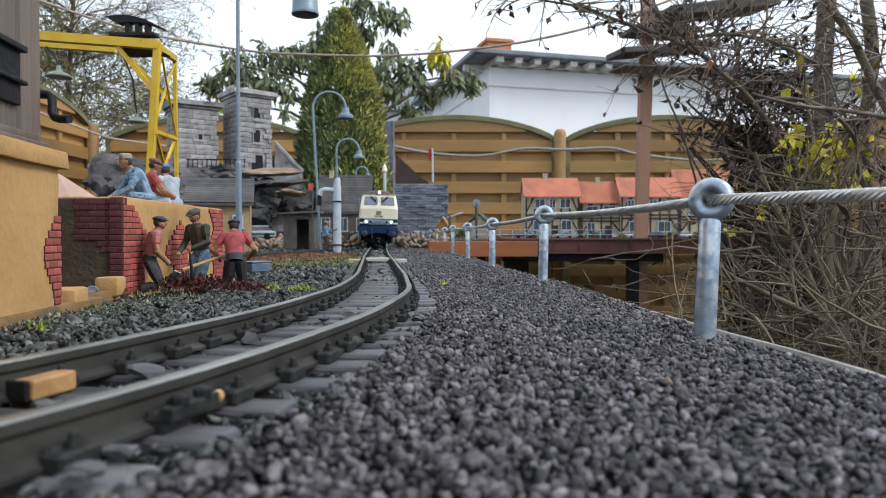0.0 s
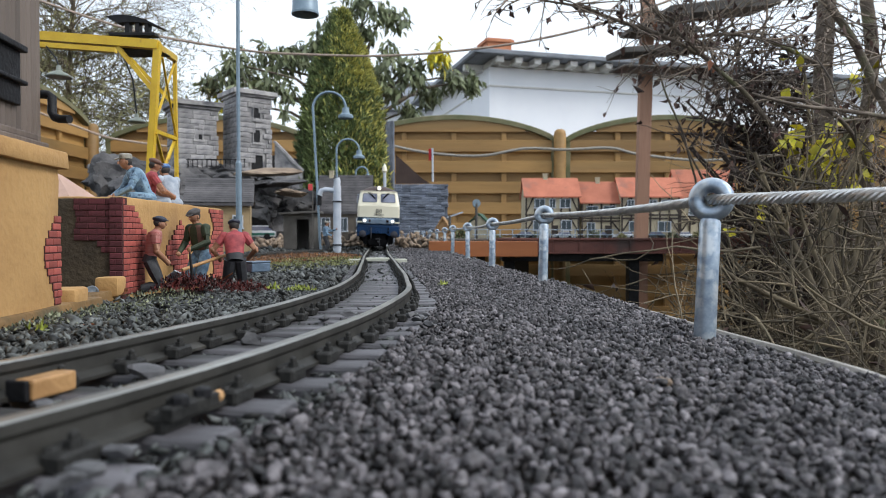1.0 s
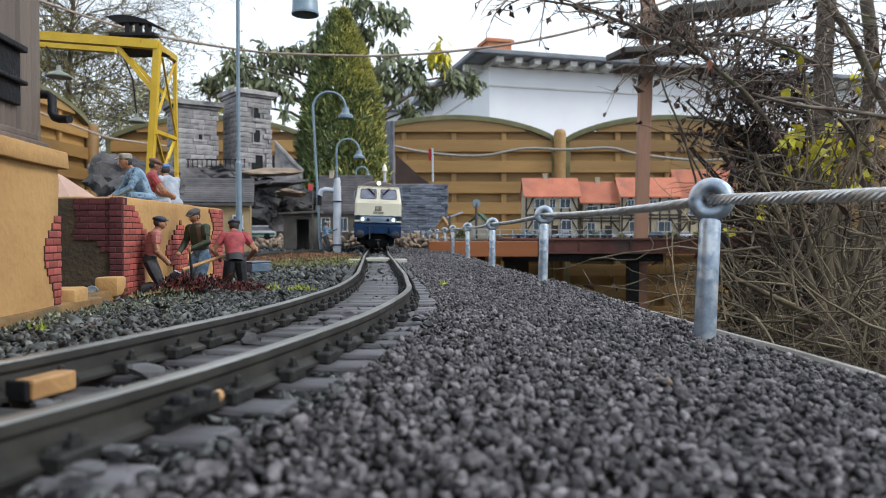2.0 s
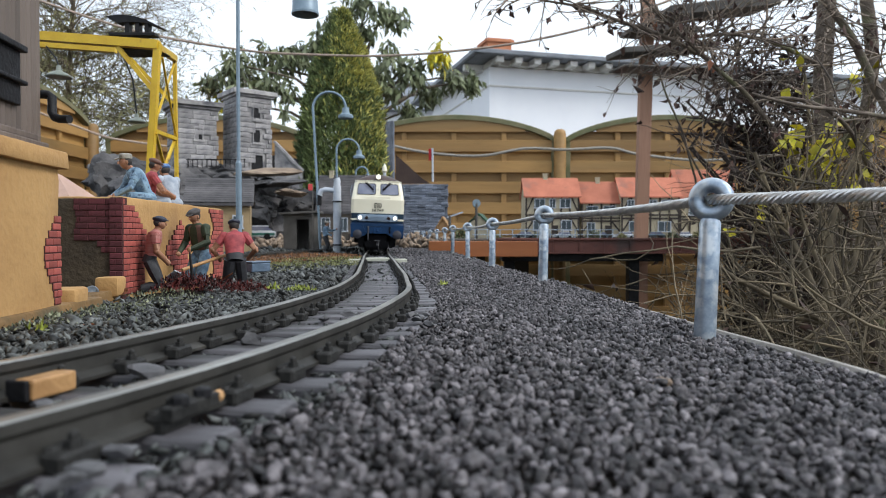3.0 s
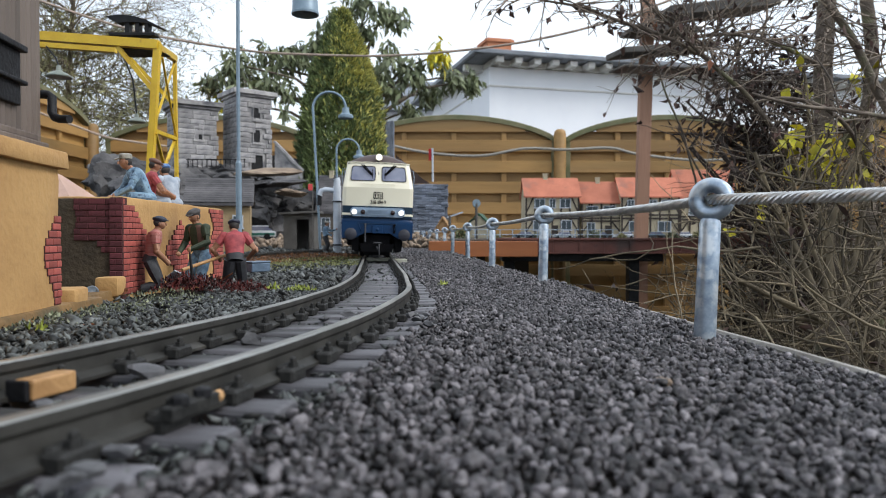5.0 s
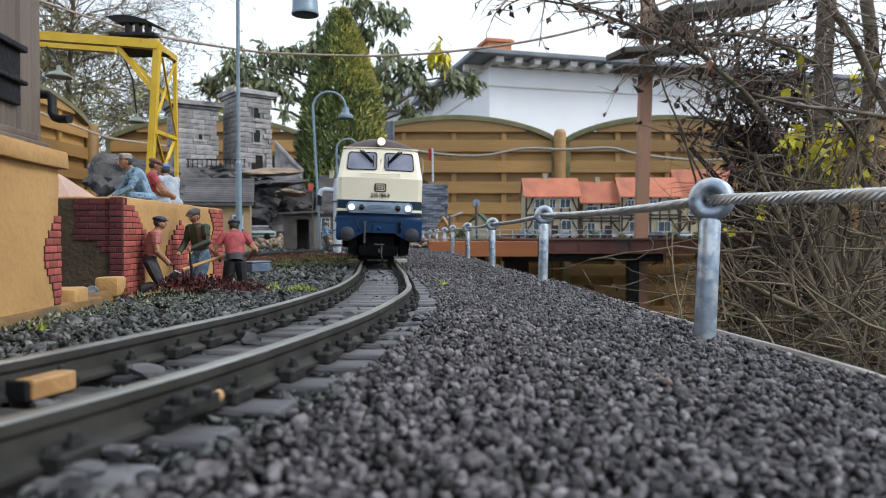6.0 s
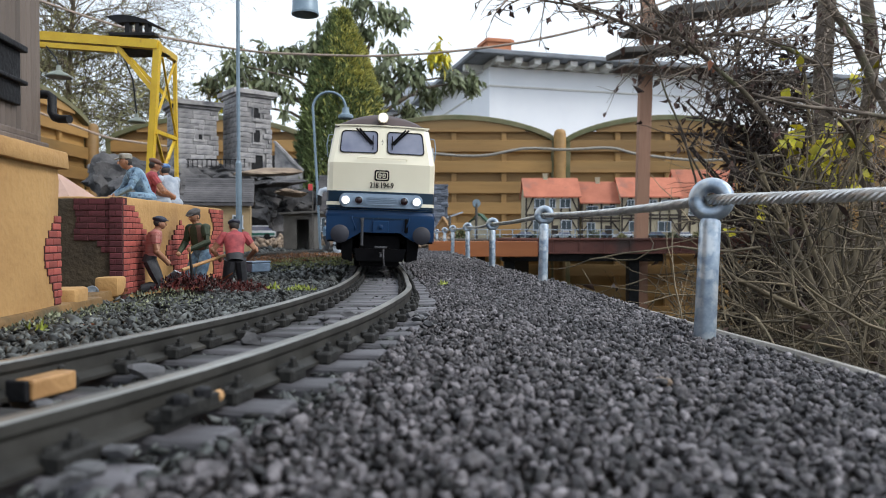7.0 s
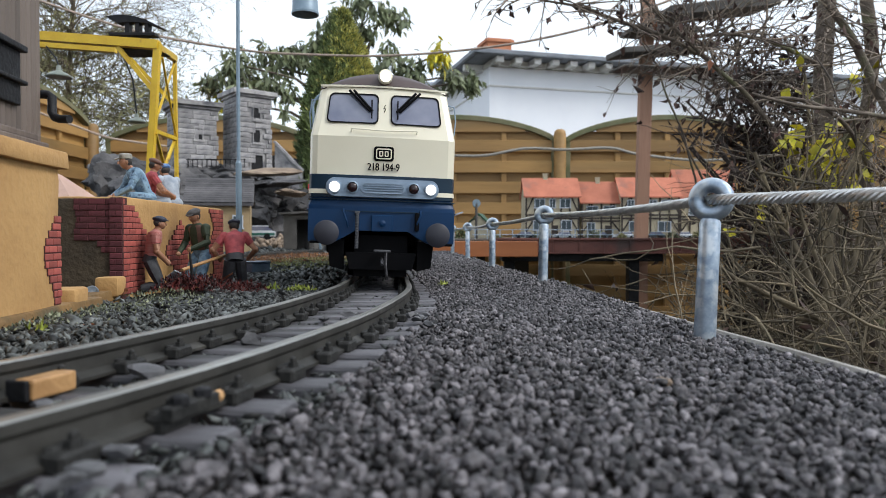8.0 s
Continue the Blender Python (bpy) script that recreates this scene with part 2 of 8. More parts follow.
def bed_z(x, y):
    """Height of the ballast."""
    z = rail_z(y) - 0.0095
    e, t = edge_x(y), track_x(y) + 0.05
    u = max(0.0, min(1.0, (x - t) / max(0.03, e - t)))
    u = u * u * (3 - 2 * u)
    heap = 0.008 * math.exp(-((x + 0.2) ** 2 / 0.0011 + (y - 0.565) ** 2 / 0.004))
    return z * (1 - u) + 0.0006 * u + heap


def along(off, y0, y1, n, dz=0.0):
    out = []
    for i in range(n + 1):
        y = y0 + (y1 - y0) * i / n
        dx = (track_x(y + 0.01) - track_x(y - 0.01)) / 0.02
        k = 1 / math.sqrt(1 + dx * dx)
        out.append((track_x(y) + off * k, y - off * dx * k, rail_z(y) + dz))
    return out

# ---- ground, deck, ballast ----
def build_ground():
    bm = bmesh.new()
    bmesh.ops.create_grid(bm, x_segments=60, y_segments=60, size=60)
    for v in bm.verts:
        v.co.z = -0.82 + 0.03 * noise.noise(v.co * 0.7)
    tagged(part("ground", bm, EARTH), "dark damp garden earth below the raised layout", "ground", kind="structure")


def build_deck():
    """The raised bed that carries the railway, with its edge strip."""
    deck = thing("layout_bed", "raised garden railway bed covered with dark soil", "railway bed", kind="structure")
    bm = bmesh.new()
    ys = [-0.6 + 0.05 * i for i in range(84)]
    cols = [-3.2, -2.4, -1.8, -1.3, -0.9, -0.6, -0.45, -0.3, -0.2, -0.12, -0.06, -0.02, 0.02]
    rows = []
    for y in ys:
        e = edge_x(y)
        xs = cols[:7] + [cols[6] + (e - cols[6]) * k / 8 for k in range(1, 9)]
        rows.append([bm.verts.new((x, y, bed_z(x, y) - 0.004)) for x in xs])
    for a, b in zip(rows, rows[1:]):
        for i in range(len(a) - 1):
            bm.faces.new((a[i], a[i + 1], b[i + 1], b[i]))
    low = bmesh.ops.extrude_face_region(bm, geom=list(bm.faces))
    for v in low["geom"]:
        if isinstance(v, bmesh.types.BMVert):
            v.co.z = -0.05
    part("soil_bed", bm, SOIL, deck)
    bm = bmesh.new()
    path = [(edge_x(y) + 0.002, y, -0.0012 + 0.0024 * max(0.0, min(1.0, (0.42 - y) / 0.15)) * max(0.0, min(1.0, (y - 0.17) / 0.06))) for y in [-0.5 + 0.04 * i for i in range(90)]]
    sweep(bm, path, [(-0.002, -0.06), (0.0022, -0.06), (0.0022, 0.0006), (0.0012, 0.0018), (-0.001, 0.0018), (-0.002, 0.0006)])
    part("edge_strip", bm, STRIP, deck, "thin weathered light edging strip")
    return deck


def scatter(seed, y0, y1, step, lo, hi, x_of, keep, lift=0.0, layers=2):
    g = random.Random(seed)
    out = []
    for layer in range(layers):
        y = y0
        while y < y1:
            xa, xb = x_of(y)
            x = xa
            while x < xb:
                px, py = x + g.uniform(-0.5, 0.5) * step, y + g.uniform(-0.5, 0.5) * step
                if keep(px, py) and (layer == 0 or g.random() < 0.6):
                    s = g.uniform(lo, hi) * (1.5 if g.random() < 0.06 else 1.0)
                    out.append((px, py, bed_z(px, py) + lift + layer * lo * 0.9 + g.uniform(-0.6, 0.8) * lo, s))
                x += step
            y += step
    return out


def off_track(x, y):
    return x - track_x(y)


def build_ballast(deck):
    right = lambda y: (track_x(y) + 0.03, edge_x(y) + 0.004)

    def on_right(x, y):
        return off_track(x, y) > 0.047 - 0.0085 * max(0.0, min(1.0, (y - 0.14) / 0.1)) + 0.004 * noise.noise(Vector((x * 90, y * 90, 5))) and x < edge_x(y) + (0.0034 if y < 0.215 else -0.0004)

    def dip(rows):
        return [(x, y, z - 0.0042 * max(0.0, min(1.0, (0.042 + 0.011 * noise.noise(Vector((x * 60, y * 60, 0))) - off_track(x, y)) / 0.01)), s) for x, y, z, s in rows]

    for seed, y0, y1, step, lo, hi, sub, layers in ((1, 0.06, 0.17, 0.00232, 0.00085, 0.0017, 2, 2), (2, 0.17, 0.6, 0.0024, 0.00095, 0.0019, 1, 2),
                                                    (3, 0.6, 1.3, 0.0037, 0.0013, 0.0025, 1, 2), (7, 1.3, 3.3, 0.0068, 0.0024, 0.004, 1, 1)):
        spots = dip(scatter(seed, y0, y1, step, lo, hi, right, on_right, layers=layers))
        tagged(stones("lava_gravel", spots, LAVA, sub, 10 + seed, flat=0.85), "loose dark grey lava gravel beside the track", "gravel", kind="stuff")

    left = lambda y: (track_x(y) - 0.05 - min(0.75, 0.12 + 0.42 * max(y, 0.0)), track_x(y) + 0.06)

    def on_left(x, y):
        o = off_track(x, y)
        rail = abs(abs(o) - 0.0235) < 0.0042
        return o < 0.048 - 0.008 * max(0.0, min(1.0, (y - 0.16) / 0.1)) and not rail and not (x < -0.188 and y < 0.4) and (x + 0.212) ** 2 + (0.5 * (y - 0.5)) ** 2 > 0.0013 * (1 + noise.noise(Vector((x * 60, y * 60, 8)))) and (o < -0.036 or noise.noise(Vector((x * 45, y * 45, 3))) > -0.4)

    def lower(rows):
        return [(x, y, z - (0.0014 if abs(off_track(x, y)) < 0.044 else 0.0), s * (0.78 if abs(off_track(x, y)) < 0.044 else 1.0)) for x, y, z, s in rows]

    chips = lower(scatter(4, 0.05, 0.7, 0.0029, 0.0010, 0.0026, left, on_left, layers=1))
    tagged(stones("slate_ballast", chips, SLATE, 1, 14, flat=0.45), "angular grey slate ballast along the track", "ballast", kind="stuff")
    chips = lower(scatter(5, 0.7, 1.5, 0.0084, 0.0025, 0.0046, left, on_left, layers=1))
    tagged(stones("slate_ballast", chips, SLATE, 1, 15, flat=0.45), "angular grey slate ballast along the track", "ballast", kind="stuff")
    chips = lower(scatter(6, 1.5, 3.2, 0.017, 0.005, 0.0075, left, on_left, layers=1))
    tagged(stones("slate_ballast", chips, SLATE, 1, 16, flat=0.5), "angular grey slate ballast along the track", "ballast", kind="stuff")


# ---- track ----
RAIL_RING = [(-0.0042, -0.0083), (0.0042, -0.0083), (0.0042, -0.0074), (0.0011, -0.0062), (0.0009, -0.0032), (0.0017, -0.0022),
             (0.0017, -0.0004), (0.0013, 0.0), (-0.0013, 0.0), (-0.0017, -0.0004), (-0.0017, -0.0022), (-0.0009, -0.0032), (-0.0011, -0.0062), (-0.0042, -0.0074)]


def track_pose(y, off=0.0, dz=0.0):
    dx = (track_x(y + 0.01) - track_x(y - 0.01)) / 0.02
    k = 1 / math.sqrt(1 + dx * dx)
    return pose(track_x(y) + off * k, y - off * dx * k, rail_z(y) + dz, 0, 0, -math.degrees(math.atan(dx)))


def build_track():
    track = thing("railway_track", "weathered garden railway track on grey sleepers, curving gently", "railway track")
    for off in (-0.0235, 0.0235):
        bm = bmesh.new()
        rows = sweep(bm, along(off, -0.25, 3.3, 150), RAIL_RING)
        bm.faces.ensure_lookup_table()
        for i, f in enumerate(bm.faces):
            if i % 14 in (6, 7, 8) and i < 14 * 150:
                f.material_index = 1
        part("rail", bm, [RAIL, RAIL_TOP], track, "brass rail with a rubbed bright head", smooth=True)
    bm = bmesh.new()
    g = random.Random(3)
    vs = box(bm, -0.0405, 0.0405, -0.0056, 0.0056, -0.0155, -0.0086, 0.0013, seg=2)
    bmesh.ops.subdivide_edges(bm, edges=[e for e in bm.edges if e.calc_length() > 0.05], cuts=9)
    for v in bm.verts:
        v.co += 0.0004 * noise.noise_vector(v.co * 190)
    sleeper = part("sleeper", bm, SLEEPER, track)
    sleeper.matrix_basis = track_pose(-0.2032)
    bm = bmesh.new()
    for s in (-1, 1):
        box(bm, s * 0.0044 - 0.0022, s * 0.0044 + 0.0022, -0.0042, 0.0042, -0.0087, -0.0052, 0.0006, seg=1)
        box(bm, s * 0.0026 - 0.0012, s * 0.0026 + 0.0012, -0.003, 0.003, -0.0073, -0.0047, 0.0004, seg=1)
        lathe(bm, [(0.0014, -0.0053), (0.0014, -0.004), (0.0009, -0.004), (0.0009, -0.003), (0.0004, -0.0026)], 6, Matrix.Translation((s * 0.0048, 0, 0)))
    chair = part("rail_chair", bm, CHAIR, sleeper)
    chair.matrix_basis = Matrix.Translation((-0.0235, 0, 0))
    same("rail_chair", chair, Matrix.Translation((0.0235, 0, 0)), sleeper)
    for i in range(1, 146):
        y = -0.2032 + i * 0.0227
        s = same("sleeper", sleeper, track_pose(y + g.uniform(-0.001, 0.001), g.uniform(-0.001, 0.001), g.uniform(-0.0006, 0.0002)), track)
        for o in (-0.0235, 0.0235):
            same("rail_chair", chair, Matrix.Translation((o, 0, 0)), s)
    # crossing strip set across the rails
    bm = bmesh.new()
    box(bm, -0.02, 0.02, -0.016, 0.016, -0.0065, -0.001, 0.001)
    box(bm, -0.049, -0.0275, -0.014, 0.014, -0.0095, -0.003, 0.001)
    box(bm, 0.0275, 0.049, -0.014, 0.014, -0.0095, -0.003, 0.001)
    p = part("crossing_strip", bm, PALE_STRIP, track, "pale cream plank let in across the rails")
    p.matrix_basis = track_pose(1.18)
    return track


PALE_STRIP = mat("pale_crossing_plank", (0.5, 0.5, 0.42), (0.36, 0.37, 0.3), 0.6, scale=40, fine=300)


# ---- rail fence of eye bolts with a steel rope ----
BOLTS = [(0.1116, 0.296, -0.0001), (0.095, 0.66, 0.0042), (0.0693, 0.98, 0.0012), (0.0479, 1.34, 0.0014), (0.0235, 1.7, 0.0022), (0.0049, 2.02, 0.0007), (-0.0211, 2.36, -0.001), (-0.0505, 2.7, -0.0011), (-0.0867, 3.05, -0.0021)]


def build_railing():
    rail = []
    for i, (x, y, z) in enumerate(BOLTS):
        b = thing("eye_bolt", "galvanised steel eye bolt standing upright in gravel", "eye bolt", (x, y, z), "railing posts along the edge")
        lean = [2.2, 1.0, 0.5, -0.5, 0.6, 0, 0.4, -0.3, 0][i]
        bm = bmesh.new()
        lathe(bm, [(0.0045, -0.03), (0.0046, 0.0), (0.0045, 0.02), (0.0044, 0.0505), (0.0036, 0.0525)], 20)
        shank = part("shank", bm, ZINC, b, smooth=True)
        bm = bmesh.new()
        n, k = 28, 12
        rows = []
        for a in range(n):
            t = 2 * math.pi * a / n
            rows.append([bm.verts.new(((0.0061 + 0.0033 * math.cos(u)) * math.cos(t), 0.0036 * math.sin(u), 0.0605 + (0.0061 + 0.0033 * math.cos(u)) * math.sin(t)))
                         for u in (2 * math.pi * j / k for j in range(k))])
        for a in range(n):
            for j in range(k):
                bm.faces.new((rows[a][j], rows[a][(j + 1) % k], rows[(a + 1) % n][(j + 1) % k], rows[(a + 1) % n][j]))
        eye = part("eye", bm, ZINC, b, smooth=True)
        b.matrix_basis = pose(x, y, z, 0, lean, -30 if i == 0 else -12)
        rail.append(b)
    bpy.context.view_layer.update()
    holes = [(b.matrix_basis @ Vector((0.0005, 0, 0.0605))) for b in rail]
    first = Vector((0.2216, 0.03, 0.0575))
    line = [first] + holes
    path = []
    for a, b in zip(line, line[1:]):
        for i in range(24):
            u = i / 24
            p = a.lerp(b, u)
            p.z -= 0.005 * 4 * u * (1 - u) * (b - a).length
            path.append(p)
    path.append(line[-1])
    # six strands laid round a core
    rope = thing("steel_rope", "twisted stainless steel wire rope threaded through eye bolts", "wire rope")
    dense = []
    for a, b in zip(path, path[1:]):
        m = max(1, int((b - a).length / 0.0011)) if a.y < 1.1 else 2
        dense += [a.lerp(b, i / m) for i in range(m)]
    dense.append(path[-1])
    near = [p for p in dense if p.y < 1.1]
    rest = [p for p in dense if p.y >= 1.08]
    for s in range(6):
        bm = bmesh.new()
        run, strand = 0.0, []
        for i, p in enumerate(near):
            if i:
                run += (p - near[i - 1]).length
            d = (near[min(i + 1, len(near) - 1)] - near[max(i - 1, 0)]).normalized()
            side = d.cross(Vector((0, 0, 1))).normalized()
            up = side.cross(d)
            t = run / 0.0165 * 2 * math.pi + s * math.pi / 3
            strand.append(p + 0.0016 * (side * math.cos(t) + up * math.sin(t)))
        tube(bm, strand, 0.0008, 6)
        part("strand", bm, STEEL_ROPE, rope, smooth=True)
    bm = bmesh.new()
    tube(bm, rest, 0.0019, 8)
    part("far_run", bm, STEEL_ROPE, rope, smooth=True)


GROUND = build_ground()
DECK = build_deck()
TRACK = build_track()
build_railing()
build_ballast(DECK)

# ---- locomotive ----
def lettering(text, size, material, parent, m, label="", bold=0.0):
    cu = bpy.data.curves.new("lettering", "FONT")
    cu.body, cu.size, cu.align_x, cu.align_y, cu.extrude = text, size, "CENTER", "CENTER", 0.0002
    tmp = new("lettering", cu)
    me = bpy.data.meshes.new_from_object(tmp)
    bpy.data.objects.remove(tmp)
    if bold:
        bm = bmesh.new()
        for k in (-1, 0, 1):
            bm.from_mesh(me)
            bm.verts.ensure_lookup_table()
            bmesh.ops.translate(bm, vec=(k * bold, 0, 0), verts=bm.verts[-len(me.vertices):])
        bm.to_mesh(me)
        bm.free()
    me.materials.append(material)
    ob = new("lettering", me)
    ob.parent, ob.matrix_basis = parent, m
    return tagged(ob, label)


def loft(bm, rings, cap=True):
    """Join closed rings of points that have the same count."""
    rows = [[bm.verts.new(p) for p in r] for r in rings]
    k = len(rows[0])
    for a, b in zip(rows, rows[1:]):
        for i in range(k):
            bm.faces.new((a[i], a[(i + 1) % k], b[(i + 1) % k], b[i]))
    if cap:
        bm.faces.new(rows[0])
        bm.faces.new(rows[-1])
    return rows


LOCO_LONG = 0.60
LIFT = 0.003  # body and frame ride this much higher on their wheels


def front_y(z):
    """How far the nose lies back at a height."""
    if z < 0.082:
        return 0.0025
    if z < 0.1105:
        return 0.0025 - 0.0025 * (z - 0.082) / 0.0285
    return (z - 0.1105) * 0.30


def half_width(z):
    return 0.0572 if z < 0.1105 else 0.0572 - (z - 0.1105) * 0.165


def shell(z0, z1, steps, grow=0.0, bulge=0.003):
    """Horizontal rings of the body between two heights: bowed nose, long straight sides, bowed tail."""
    rings = []
    for i in range(steps + 1):
        z = z0 + (z1 - z0) * i / steps
        w, f = half_width(z) + grow, front_y(z) - grow
        ring = []
        r = 0.006
        for end in (0, 1):
            pts = []
            for j in range(9):
                u = -1 + 2 * j / 8
                pts.append((u * (w - r), f + bulge * u * u))
            left = [(-w, f + bulge + r * 1.1), (-w + r * 0.3, f + bulge + r * 0.3)]
            row = left + pts + [(-x, y) for x, y in reversed(left)]
            if end:
                row = [(-x, LOCO_LONG - y) for x, y in row]
            ring += [(x, y, z) for x, y in row]
        rings.append(ring)
    return rings


def nose_plate(bm, outline, lift, thick, bulge=0.003):
    """A flat outline of (x, z) laid on the nose."""
    w = 0.0512
    a = [bm.verts.new((x, front_y(z) + bulge * (x / w) ** 2 - lift, z)) for x, z in outline]
    b = [bm.verts.new((x, front_y(z) + bulge * (x / w) ** 2 - lift + thick, z)) for x, z in outline]
    k = len(a)
    bm.faces.new(a)
    bm.faces.new(b)
    for i in range(k):
        bm.faces.new((a[i], a[(i + 1) % k], b[(i + 1) % k], b[i]))


def nose_frame(bm, outer, inner, lift, thick):
    w = 0.0512
    def row(o, d):
        return [bm.verts.new((x, front_y(z) + 0.003 * (x / w) ** 2 - d, z)) for x, z in o]
    a, b, c, d = row(outer, lift), row(inner, lift), row(inner, lift - thick), row(outer, lift - thick)
    k = len(a)
    for i in range(k):
        j = (i + 1) % k
        bm.faces.new((a[i], a[j], b[j], b[i]))
        bm.faces.new((b[i], b[j], c[j], c[i]))
        bm.faces.new((d[i], d[j], a[j], a[i]))


def build_loco():
    loco = thing("diesel_locomotive", "cream and ocean-blue model diesel locomotive with lit headlights", "locomotive")
    bm = bmesh.new()
    loft(bm, shell(0.0808, 0.1105, 3) + shell(0.1109, 0.151, 6))
    body = part("cream_body", bm, CREAM, loco, "cream painted upper body", smooth=True, sharp=14)
    bm = bmesh.new()
    loft(bm, shell(0.0632, 0.0808, 2, 0.0002))
    band = part("blue_band", bm, NAVY, loco, "dark blue painted band", smooth=True)
    # cream stripe along the band
    bm = bmesh.new()
    loft(bm, shell(0.0657, 0.0692, 1, 0.0006))
    part("stripe", bm, CREAM, band, "thin cream stripe", smooth=True)
    # ledge and skirt
    bm = bmesh.new()
    loft(bm, shell(0.0568, 0.0632, 2, -0.001) + shell(0.0560, 0.0568, 1, 0.0013) + shell(0.0535, 0.0560, 1, 0.0016))
    part("ledge", bm, BLUE, loco, "stepped blue ledge under the nose", smooth=True)
    for z in (0.0612, 0.0522):
        bm = bmesh.new()
        loft(bm, shell(z, z + 0.0007, 1, 0.0026 if z < 0.06 else 0.0012))
        part("ledge_lip", bm, NAVY, loco, "thin dark lip along the ledge", smooth=True)
    bm = bmesh.new()
    arch = [(-0.057, 0.0535), (-0.057, 0.0285), (-0.036, 0.0285), (-0.025, 0.0345), (-0.021, 0.0375), (0.021, 0.0375), (0.025, 0.0345), (0.036, 0.0285), (0.057, 0.0285), (0.057, 0.0535)]
    prism(bm, arch, 0.001, 0.012)
    for s in (-1, 1):
        box(bm, s * 0.0555 - 0.0015, s * 0.0555 + 0.0015, 0.012, LOCO_LONG - 0.012, 0.031, 0.0535, 0.0004, seg=1)
    prism(bm, arch, LOCO_LONG - 0.012, LOCO_LONG - 0.001)
    skirt = part("buffer_beam", bm, BLUE, loco, "blue buffer beam and side skirts")
    # roof
    bm = bmesh.new()
    rings = []
    for y, k in ((front_y(0.151) + 0.0005, 0.0), (0.0165, 0.45), (0.024, 0.82), (0.036, 1.0), (LOCO_LONG - 0.036, 1.0), (LOCO_LONG - 0.024, 0.8), (LOCO_LONG - 0.0125, 0.0)):
        ring = []
        for i in range(15):
            u = -1 + 2 * i / 14
            w = half_width(0.151) - (0.006 * (1 - k) if k < 0.1 else 0)
            ring.append((u * w, y + (0.003 * u * u if y < 0.1 else 0), 0.1512 + (0.0025 + 0.0140 * k) * (1 - abs(u) ** 2.2)))
        ring += [(half_width(0.151), y + (0.003 if y < 0.1 else 0), 0.149), (-half_width(0.151), y + (0.003 if y < 0.1 else 0), 0.149)]
        rings.append(ring)
    loft(bm, rings)
    roof = part("roof", bm, UMBER, loco, "dull umber brown roof", smooth=True)
    bm = bmesh.new()
    sweep(bm, [(x, front_y(0.151) + 0.003 * (x / 0.0512) ** 2 - 0.0006, 0.1513 + 0.0008 * (1 - (x / 0.05) ** 2)) for x in [-0.0505 + 0.00505 * i for i in range(21)]],
          [(-0.0008, -0.0007), (0.0008, -0.0007), (0.0008, 0.0007), (-0.0008, 0.0007)])
    part("rain_gutter", bm, CREAM, roof)
    # windscreens
    for s in (-1, 1):
        def flip(o):
            return [(s * x, z) for x, z in o]
        hole = []
        for x, z in rounded(0.0058, 0.0432, 0.1222, 0.1449, 0.0036, 4):
            if x > 0.03:
                x += (0.1335 - z) * 0.10
            hole.append((x, z))
        grow = [(0.0245 + (x - 0.0245) * 1.052, 0.1335 + (z - 0.1335) * 1.085) for x, z in hole]
        bm = bmesh.new()
        nose_plate(bm, flip(hole), 0.0005, 0.001)
        pane = part("windscreen", bm, CAB_GLASS, loco, "tinted cab windscreen with painted sky reflection")
        bm = bmesh.new()
        nose_frame(bm, flip(grow), flip(hole), 0.0012, 0.0012)
        part("rubber_seal", bm, BLACK, pane, "black rubber seal")
        bm = bmesh.new()
        for k in (0, 1):
            a = ((0.0245 + 0.0035 * k) * s, front_y(0.147) - 0.0022, 0.1478)
            b = ((0.0095 + 0.0022 * k) * s, front_y(0.131) - 0.0018, 0.1315)
            tube(bm, [a, b], 0.00105, 6)
        tube(bm, [(0.0102 * s, front_y(0.138) - 0.0018, 0.1405), (0.0102 * s, front_y(0.125) - 0.0018, 0.1255)], 0.0006, 6)
        part("wiper", bm, BLACK, pane, "black twin-arm wiper")
    # hand rail under the windscreens
    bm = bmesh.new()
    z = 0.1165
    tube(bm, [(-0.0255, front_y(z) + 0.0005, z - 0.002), (-0.0255, front_y(z) - 0.0022, z), (0, front_y(z) - 0.003, z - 0.0008), (0.0255, front_y(z) - 0.0022, z), (0.0255, front_y(z) + 0.0005, z - 0.002)], 0.0005, 6)
    part("grab_rail", bm, CREAM, loco)
    # badge without letters
    bm = bmesh.new()
    nose_plate(bm, rounded(-0.0078, 0.0078, 0.0922, 0.1035, 0.0022), 0.0006, 0.001)
    badge = part("badge", bm, BLACK, loco, "small black maker's badge")
    bm = bmesh.new()
    nose_frame(bm, rounded(-0.0062, 0.0062, 0.0937, 0.102, 0.0016), rounded(-0.0053, 0.0053, 0.0946, 0.1011, 0.001), 0.0010, 0.0004)
    for x0, x1 in ((-0.0037, -0.0006), (0.0006, 0.0037)):
        nose_frame(bm, rounded(x0, x1, 0.0957, 0.1, 0.0008), rounded(x0 + 0.0009, x1 - 0.0009, 0.0965, 0.0992, 0.0004), 0.0010, 0.0004)
    part("badge_outline", bm, CREAM, badge, "cream outline")
    lettering("218 194-9", 0.0075, BLACK, loco, Matrix.Translation((0, front_y(0.088) - 0.0011, 0.0872)) @ pose(0, 0, 0, 94, 0, 0) @ Matrix.Diagonal((0.82, 1.1, 1, 1)), "black running number", 0.0002)
    # small warning flash between the windscreens
    bm = bmesh.new()
